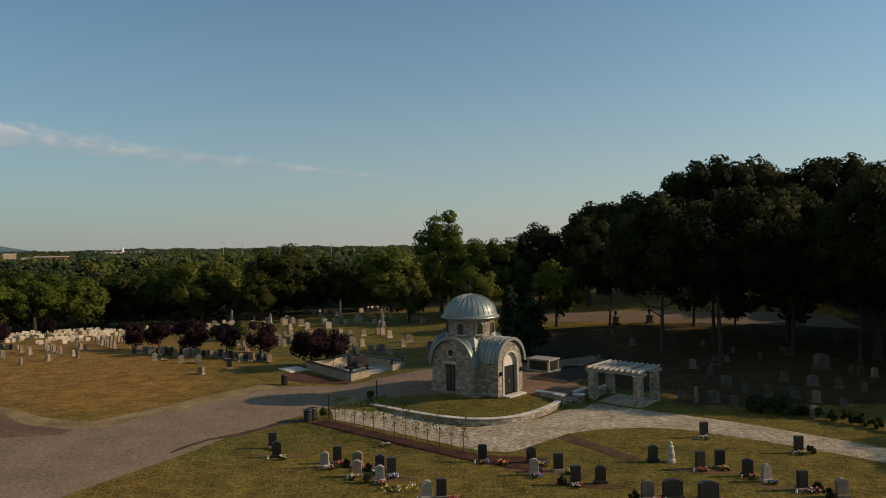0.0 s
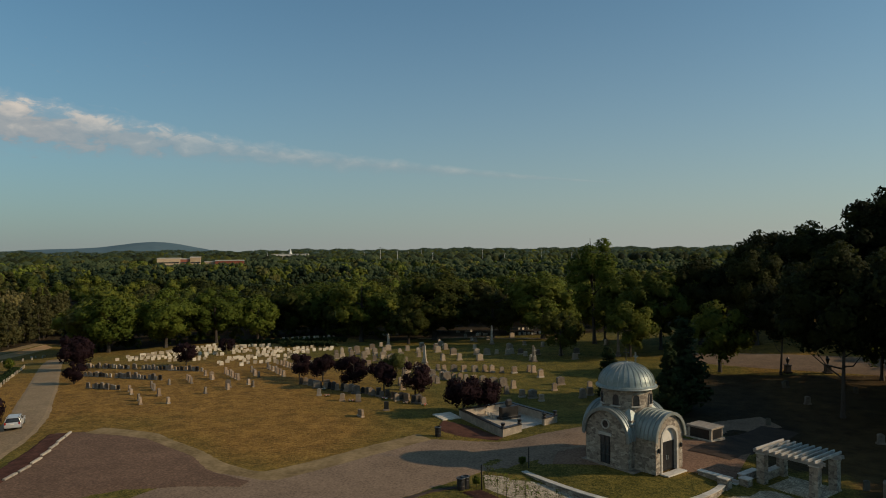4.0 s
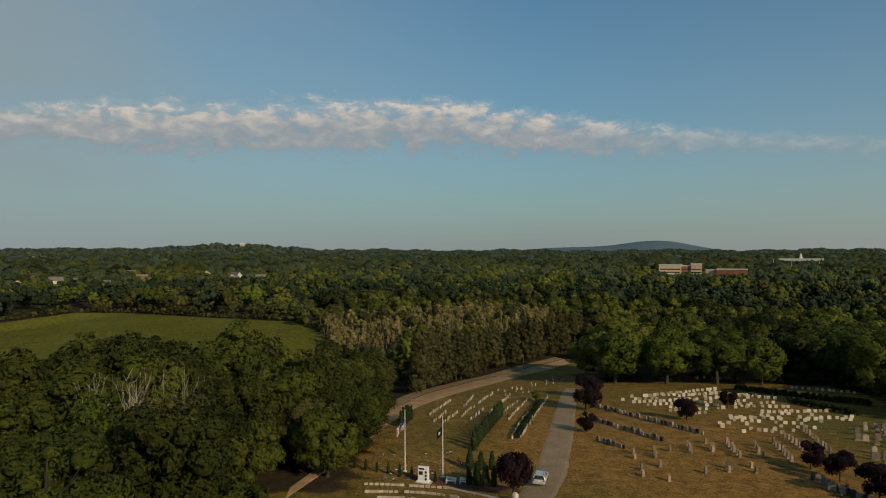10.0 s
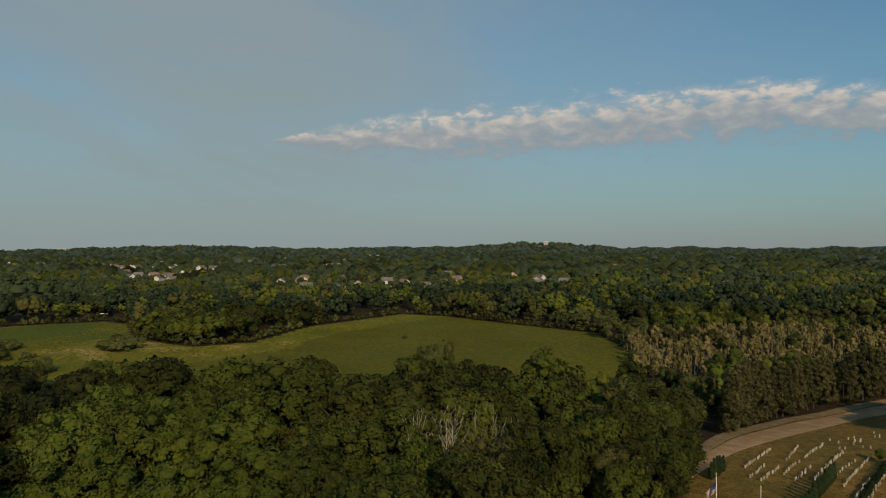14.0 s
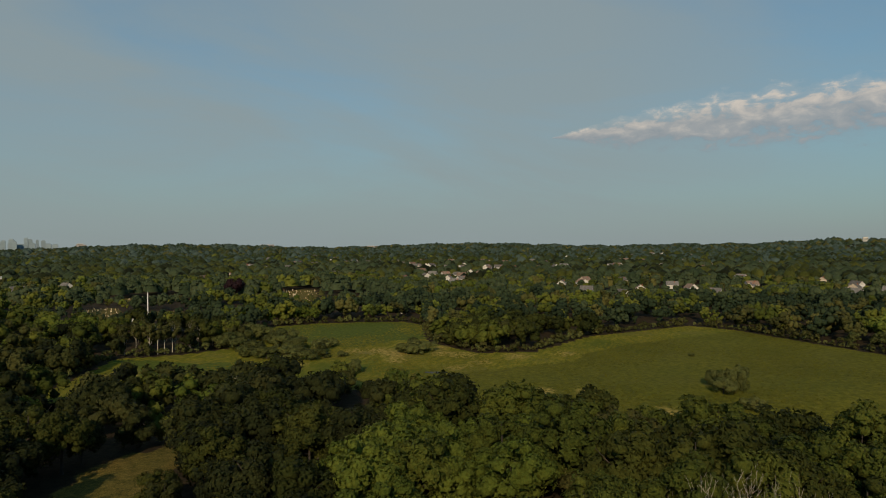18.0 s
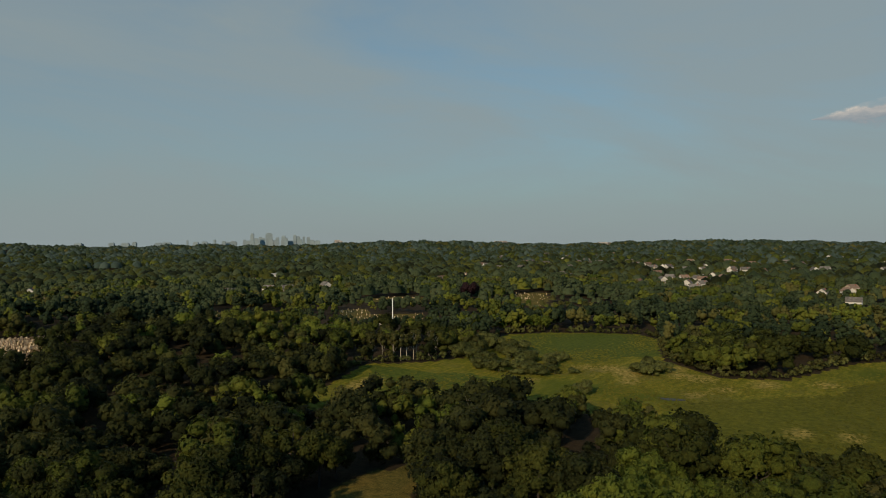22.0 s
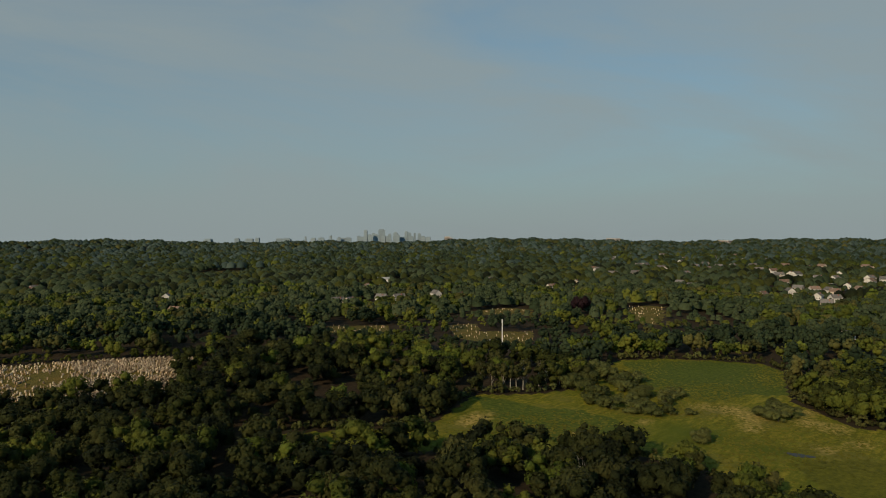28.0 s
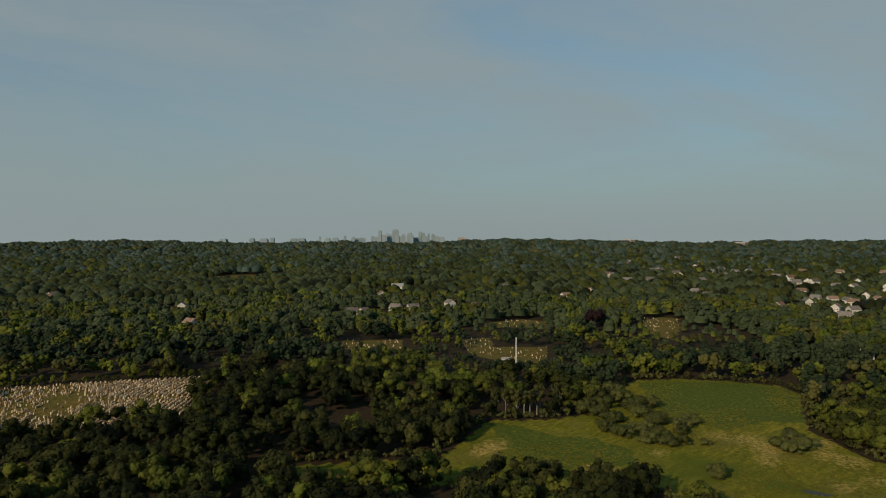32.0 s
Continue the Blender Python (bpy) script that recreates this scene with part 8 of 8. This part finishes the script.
# low growth before the small burial grounds
GLADES = [(-640, -235, 40), (-590, -225, 30), (-365, -362, 28), (-535, -375, 34), (-402, -300, 22)]


def garden_scale(x, y):
    """Trees are lower in the gardens round the houses."""
    s = np.ones(len(x))
    for hx, hy, hr in HOUSE_SPOTS + GLADES:
        if math.hypot(hx, hy) < 650 and hr < 20:
            continue
        d = np.hypot(x - hx, y - hy)
        s = np.minimum(s, 0.5 + 0.5 * sstep(hr + 8, hr + 50, d))
    return s


DIRT_EDGE = [(-88, 50), (-100, 72), (-118, 90), (-145, 132), (-180, 204), (-200, 232), (-220, 236), (-213, 200), (-193, 160), (-164, 118), (-142, 95), (-114, 72), (-99, 50)]


def scatter(seed, r0, r1, spacing, margin=3.0):
    """Random standing places for trees in a ring of the wooded country, clear of the open land."""
    rng = np.random.RandomState(seed)
    n = int(math.pi * (r1 ** 2 - r0 ** 2) * 0.56 / spacing ** 2 * 1.15)
    b = np.radians(rng.uniform(-37, 168, n))
    r = np.sqrt(rng.uniform(r0 ** 2, r1 ** 2, n))
    x, y = -np.sin(b) * r - 4, np.cos(b) * r + 15
    keep = ~open_land(x, y)
    for dx, dy in ((margin, 0), (-margin, 0), (0, margin), (0, -margin)):
        keep &= ~open_land(x + dx, y + dy)
    for px, py, pr in PLACED:
        keep &= np.hypot(x - px, y - py) > pr * 0.8
    x, y = x[keep], y[keep]
    # thin out places that crowd one another
    cell = spacing * 0.62
    seen, use = set(), []
    for i in range(len(x)):
        key = (int(x[i] // cell), int(y[i] // cell))
        if key not in seen:
            seen.add(key)
            use.append(i)
    return x[use], y[use], rng


def woods(name, label, mat, templates, x, y, rng, low, high, sink=0.0, wide=1.0):
    """Many trees joined into one stand."""
    if not len(x):
        return
    pick = rng.randint(0, len(templates), len(x))
    vs, fs, ns, tones, n = [], [], [], [], 0
    for k, (tv, tf, tn) in enumerate(templates):
        i = np.where(pick == k)[0]
        if not len(i):
            continue
        a, s = rng.uniform(0, 2 * math.pi, len(i)), rng.uniform(low, high, len(i)) * garden_scale(x[i], y[i])
        ca, sa = np.cos(a) * s * wide, np.sin(a) * s * wide
        vx = tv[None, :, 0] * ca[:, None] - tv[None, :, 1] * sa[:, None] + x[i][:, None]
        vy = tv[None, :, 0] * sa[:, None] + tv[None, :, 1] * ca[:, None] + y[i][:, None]
        vz = tv[None, :, 2] * s[:, None] + (ground(x[i], y[i]) - sink)[:, None]
        vs.append(np.stack([vx, vy, vz], -1).reshape(-1, 3))
        cn, sn = np.cos(a)[:, None], np.sin(a)[:, None]
        ns.append(np.stack([tn[:, 0] * cn - tn[:, 1] * sn, tn[:, 0] * sn + tn[:, 1] * cn, np.repeat(tn[None, :, 2], len(i), 0)], -1).reshape(-1, 3))
        fs.append((tf[None] + (np.arange(len(i)) * len(tv))[:, None, None] + n).reshape(-1, 3))
        tones.append(np.repeat(np.clip(rng.normal(0, 0.3, len(i)), -0.6, 0.6), len(tv)))
        n += len(i) * len(tv)
    tagged(new(name, mesh_of(name, np.concatenate(vs), np.concatenate(fs), mat, True, np.concatenate(tones), np.concatenate(ns))), label, "woods", kind="stuff")


def split(x, y, rng, shares):
    """Parts of the places by stands of one kind, in patches."""
    f = np.sin(x * 0.021 + 1.3) * np.cos(y * 0.024) + 0.6 * np.sin(x * 0.06 + y * 0.05) + rng.normal(0, 0.55, len(x))
    order = np.argsort(np.argsort(f)) / max(1, len(f))
    lo = 0
    for share in shares:
        yield (order >= lo) & (order < lo + share)
        lo += share


THICKET = [(-236, 140), (-262, 132), (-300, 148), (-322, 205), (-330, 262), (-295, 295), (-250, 268), (-238, 215)]
MID = [crown(600 + k, 11.8 + k % 3, 12.5 + k % 2, 0.4, 11, 380, 0.62, fat=1.12, core=0.84) for k in range(6)]


def tuft(seed, w, h, rings):
    """A low-cut crown for the far country: a rough dome of a few faces."""
    rng = np.random.RandomState(seed)
    n, v, f = 6, [], []
    for k in range(rings):
        u = k / rings
        for j in range(n):
            a = 2 * math.pi * (j + 0.5 * k) / n
            r = w / 2 * math.cos(u * 1.35) * rng.uniform(0.8, 1.2)
            v.append((r * math.cos(a), r * math.sin(a), h * (0.30 + 0.66 * math.sin(u * 1.5)) * rng.uniform(0.93, 1.07)))
    v.append((0, 0, h * rng.uniform(0.93, 1.05)))
    for k in range(rings - 1):
        for j in range(n):
            a, b = k * n + j, k * n + (j + 1) % n
            f += [(a, b, a + n), (b, b + n, a + n)]
    t = len(v) - 1
    f += [((rings - 1) * n + j, (rings - 1) * n + (j + 1) % n, t) for j in range(n)]
    v = np.array(v)
    return v, np.array(f), unit((v - np.array([0, 0, h * 0.25])) / np.array([w, w, h]))


def lumpy(seed, w, h):
    """A crown for the middle distance: a rough dome set with rounded heads of leaves."""
    rng = np.random.RandomState(seed)
    heart = np.array([[0.0, 0.0, h * 0.52], [w * 0.14, 0.0, h * 0.66], [-w * 0.12, w * 0.1, h * 0.6]])
    return joined([tuft(seed, w * 0.86, h * 0.88, 2), leaf_puffs(rng, heart, np.array([0.42, 0.30, 0.32]) * w, np.array([0, 0, h * 0.3]), 5, 5, 1)])


# a stand of light-leaved trees
SUNNY = [(-166, -32), (-170, -8), (-152, 6), (-112, 12), (-88, 9), (-88, -15), (-106, -24), (-128, -31)]
# young growth beside the clearing
YOUNG = [(-78, -46), (-92, -66), (-110, -94), (-128, -96), (-128, -66), (-112, -58), (-96, -38)]
# grey-green willow scrub at the marsh's northern end
SCRUB = [(-186, 62), (-205, 110), (-232, 128), (-262, 132), (-330, 156), (-400, 150), (-470, 112), (-480, 140), (-400, 200), (-300, 190), (-235, 165), (-180, 122), (-158, 88), (-164, 62)]
# nearest woods: single trees
x, y, rng = scatter(1, 62, 185, 10.2)
near = np.argsort(np.hypot(x + 4, y - 15) + rng.uniform(0, 30, len(x)))[:230]
rest = np.setdiff1d(np.arange(len(x)), near)
for k in near:
    kind = ("oak", "dark_oak", "oak", "olive", "olive", "maple", "oak")[rng.randint(0, 7)]
    if inside(x[k], y[k], SUNNY):
        kind = ("maple", "maple", "maple", "oak")[rng.randint(0, 4)]
    # south-western trees get leaves darkened as if in shade
    elif -110 < y[k] < -18:
        kind = ("dark_oak", "shaded_oak", "shaded_oak", "dark_oak")[rng.randint(0, 4)]
    elif x[k] < -140 and y[k] < 10 and y[k] > -20:
        kind = ("dark_oak", "dark_oak", "oak", "shaded_oak")[rng.randint(0, 4)]
    elif 10 <= y[k] < 75 and x[k] < -124:
        kind = ("oak", "olive", "dark_oak", "oak", "olive")[rng.randint(0, 5)]
    elif 8 <= y[k] < 60 and x[k] < -95:
        kind = ("oak", "olive", "maple", "oak", "oak")[rng.randint(0, 5)]
    elif y[k] < -110:
        kind = ("dark_oak", "dark_oak", "shaded_oak", "oak")[rng.randint(0, 4)]
    elif y[k] > 150:
        kind = ("dark_oak", "oak", "oak", "olive")[rng.randint(0, 4)]
    elif y[k] < -42 or (y[k] > 28 and x[k] > -135):
        kind = ("shaded_oak", "dark_oak", "shaded_oak", "dark_oak")[rng.randint(0, 4)] if y[k] < 0 else ("oak", "dark_oak", "olive", "dark_oak")[rng.randint(0, 4)]
    if inside(x[k], y[k], SCRUB):
        kind = ("olive", "maple", "oak", "olive")[rng.randint(0, 4)]
    if math.hypot(x[k] + 5, y[k] - 15) < 108:
        kind = {"oak": "nearby_green", "maple": "nearby_light", "olive": "nearby_olive", "dark_oak": "nearby", "shaded_oak": "shaded_oak"}[kind]
    tall = rng.uniform(0.72, 1.32) * (0.5 if inside(x[k], y[k], YOUNG) else 1.12 if x[k] < -120 and 8 < y[k] < 75 else 1.0)
    plant("forest_tree", kind, int(k), x[k], y[k], tall, rng.uniform(0, 360), "leafy green forest tree in the dense woods", "tree", "near woods")
NEAR = [crown(640 + k, 12.8, 13, 0.6, 16, 1000, 0.5, fat=1.1) for k in range(4)]
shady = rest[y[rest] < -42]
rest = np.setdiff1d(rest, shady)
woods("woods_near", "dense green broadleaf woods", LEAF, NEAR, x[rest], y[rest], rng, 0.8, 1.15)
woods("woods_near_dark", "dense dark green broadleaf woods", LEAF_SHADED, NEAR, x[shady], y[shady], rng, 0.8, 1.15)
x, y, rng = scatter(2, 185, 440, 10.8)
brush = inside(x, y, THICKET)
bx, by = x[brush], y[brush]
half = rng.uniform(0, 1, len(bx)) < 0.78
# the thicket stands much closer than the woods
cx, cy = np.meshgrid(np.arange(-430, -196, 5.6), np.arange(112, 340, 5.6))
cx, cy = cx.ravel() + rng.uniform(-2.4, 2.4, cx.size), cy.ravel() + rng.uniform(-2.4, 2.4, cy.size)
stand = inside(cx, cy, THICKET) & ~open_land(cx, cy)
woods("brush_woods", "brownish half-dead swamp thicket", LEAF_REED, [crown(660 + k, 6.4, 11.5, 0.3, 7, 170, 0.40, 1.4, 0.5, core=0.75) for k in range(4)], cx[stand], cy[stand], rng, 0.62, 0.95)
sx, sy = rng.uniform(-330, -236, 1300), rng.uniform(134, 295, 1300)
here = inside(sx, sy, THICKET) & ~open_land(sx, sy)
stems = []
for px, py in zip(sx[here], sy[here]):
    h, lean = rng.uniform(5.0, 10.6), rng.uniform(-0.9, 0.9, 2)
    stems.append(tube([(px, py, float(ground(px, py)) - 0.2), (px + lean[0] * 0.4, py + lean[1] * 0.4, float(ground(px, py)) + h * 0.55), (px + lean[0], py + lean[1], float(ground(px, py)) + h)], [0.075, 0.06, 0.02], 3))
tagged(new("dead_stems", mesh_of("dead_stems", *joined(stems), STEM)), "pale bare stems standing in the swamp thicket", "dead stems", kind="stuff")
woods("swamp_woods", "green trees among the swamp thicket", LEAF_OLIVE, MID, bx[~half], by[~half], rng, 0.7, 1.05)
x, y = x[~brush], y[~brush]
scrub = inside(x, y, SCRUB)
woods("scrub_woods", "grey-green willow scrub beside the marsh", LEAF_WILLOW, MID, x[scrub], y[scrub], rng, 0.45, 0.85, 0.0, 1.15)
x, y = x[~scrub], y[~scrub]
# southern stands are shaded by their leaf colour
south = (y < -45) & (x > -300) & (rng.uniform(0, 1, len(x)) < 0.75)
woods("woods_deep", "broadleaf woods with shade put into the leaf colour", LEAF_SHADED, MID, x[south], y[south], rng, 0.75, 1.2)
x, y = x[~south], y[~south]
for sel, mat, name in zip(split(x, y, rng, (0.34, 0.40, 0.15, 0.11)), (LEAF_DARK, LEAF, LEAF_OLIVE, LEAF_LIGHT), ("woods_dark", "woods_green", "woods_olive", "woods_light")):
    woods(name, "broadleaf woods with uneven crowns", mat, MID, x[sel], y[sel], rng, 0.8, 1.25)


def edge_places(outline, step, out, seed):
    """Places along the outside of a clearing, for the bushes that close the wood's edge."""
    rng = np.random.RandomState(seed)
    xs, ys = [], []
    for (xa, ya), (xb, yb) in zip(outline, outline[1:] + outline[:1]):
        d = math.hypot(xb - xa, yb - ya)
        for k in range(int(d / step)):
            u = (k + rng.uniform(0, 1)) * step / d
            nx, ny = (yb - ya) / d, -(xb - xa) / d
            for side in (1, -1):
                px, py = xa + (xb - xa) * u + nx * out * side * rng.uniform(0.4, 1.6), ya + (yb - ya) * u + ny * out * side * rng.uniform(0.4, 1.6)
                if not inside(px, py, outline):
                    xs.append(px)
                    ys.append(py)
    return np.array(xs), np.array(ys), rng


x, y, rng = edge_places(MARSH, 3.0, 3.6, 40)
BUSHES = [crown(740 + k, 6, 5.5, -0.6, 7, 130, 0.42) for k in range(4)]
pale = rng.uniform(0, 1, len(x)) < 0.5
woods("marsh_edge_thicket", "low leafy thicket round the marsh", LEAF_OLIVE, BUSHES, x[~pale], y[~pale], rng, 0.5, 1.35)
woods("marsh_edge_willows", "low grey-green willows round the marsh", LEAF_WILLOW, BUSHES, x[pale], y[pale], rng, 0.4, 1.1)
x, y, rng = edge_places([p for p in LAWN if p[0] < 0], 4.0, 3.0, 41)
keep = (x < -70) & ~inside(x, y, DIRT_EDGE) & ((y > 130) & (x > -160) | (y < 60))
woods("wood_edge_thicket", "low leafy thicket at the cemetery's edge", LEAF, BUSHES, x[keep], y[keep], rng, 0.5, 1.0)
x, y, rng = edge_places(GRAVES_FIELD, 5.0, 4.0, 42)
woods("field_edge_thicket", "low leafy thicket round the burial ground", LEAF, BUSHES, x, y, rng, 0.6, 1.2)

# the farther woods take leaf colours with haze mixed in
LUMPS = [crown(680 + k, 11.5 + k % 3, 13 + k % 2, 0.0, 6, 0, 0, 0.85, low=0.5, fat=1.4, per=5, sides=5, rows=1) for k in range(8)]
LUMPS_FAR = [lumpy(690 + k, 11.5 + k % 4, 13 + k % 2) for k in range(8)]
for seed, near, far, kinds in ((3, 440, 650, LUMPS), (7, 650, 1000, LUMPS_FAR)):
    x, y, rng = scatter(seed, near, far, 12.6)
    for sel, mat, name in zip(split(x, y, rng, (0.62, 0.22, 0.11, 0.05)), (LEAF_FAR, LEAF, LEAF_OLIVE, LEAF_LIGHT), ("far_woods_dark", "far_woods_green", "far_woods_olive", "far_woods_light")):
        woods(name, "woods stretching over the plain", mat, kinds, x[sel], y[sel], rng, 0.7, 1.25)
x, y, rng = scatter(4, 1000, 1650, 12.6)
LOW = [tuft(700 + k, 13 + k % 3, 14 + k % 2, 2) for k in range(7)]
for sel, mat, name in zip(split(x, y, rng, (0.30, 0.46, 0.24)), (LEAF_DARK, LEAF_FAR, LEAF_SHADED), ("distant_woods_dark", "distant_woods_blue", "distant_woods_deep")):
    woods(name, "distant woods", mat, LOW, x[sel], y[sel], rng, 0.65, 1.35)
x, y, rng = scatter(6, 1650, 2500, 16.5)
PLAIN = [tuft(710 + k, 15 + 2 * (k % 3), 15 + k % 3, 1 + k % 2) for k in range(6)]
for sel, mat, name in zip(split(x, y, rng, (0.34, 0.30, 0.24, 0.12)), (LEAF_FAR, LEAF_DARK, LEAF_HAZE, LEAF), ("plain_woods_dark", "plain_woods_deep", "plain_woods_blue", "plain_woods_green")):
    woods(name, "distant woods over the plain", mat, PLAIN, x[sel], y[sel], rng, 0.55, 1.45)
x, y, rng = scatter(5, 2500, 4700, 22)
for sel, mat, name in zip(split(x, y, rng, (0.45, 0.40, 0.15)), (LEAF_HAZE, LEAF_FAR, LEAF_OLIVE), ("horizon_woods_blue", "horizon_woods_dark", "horizon_woods_light")):
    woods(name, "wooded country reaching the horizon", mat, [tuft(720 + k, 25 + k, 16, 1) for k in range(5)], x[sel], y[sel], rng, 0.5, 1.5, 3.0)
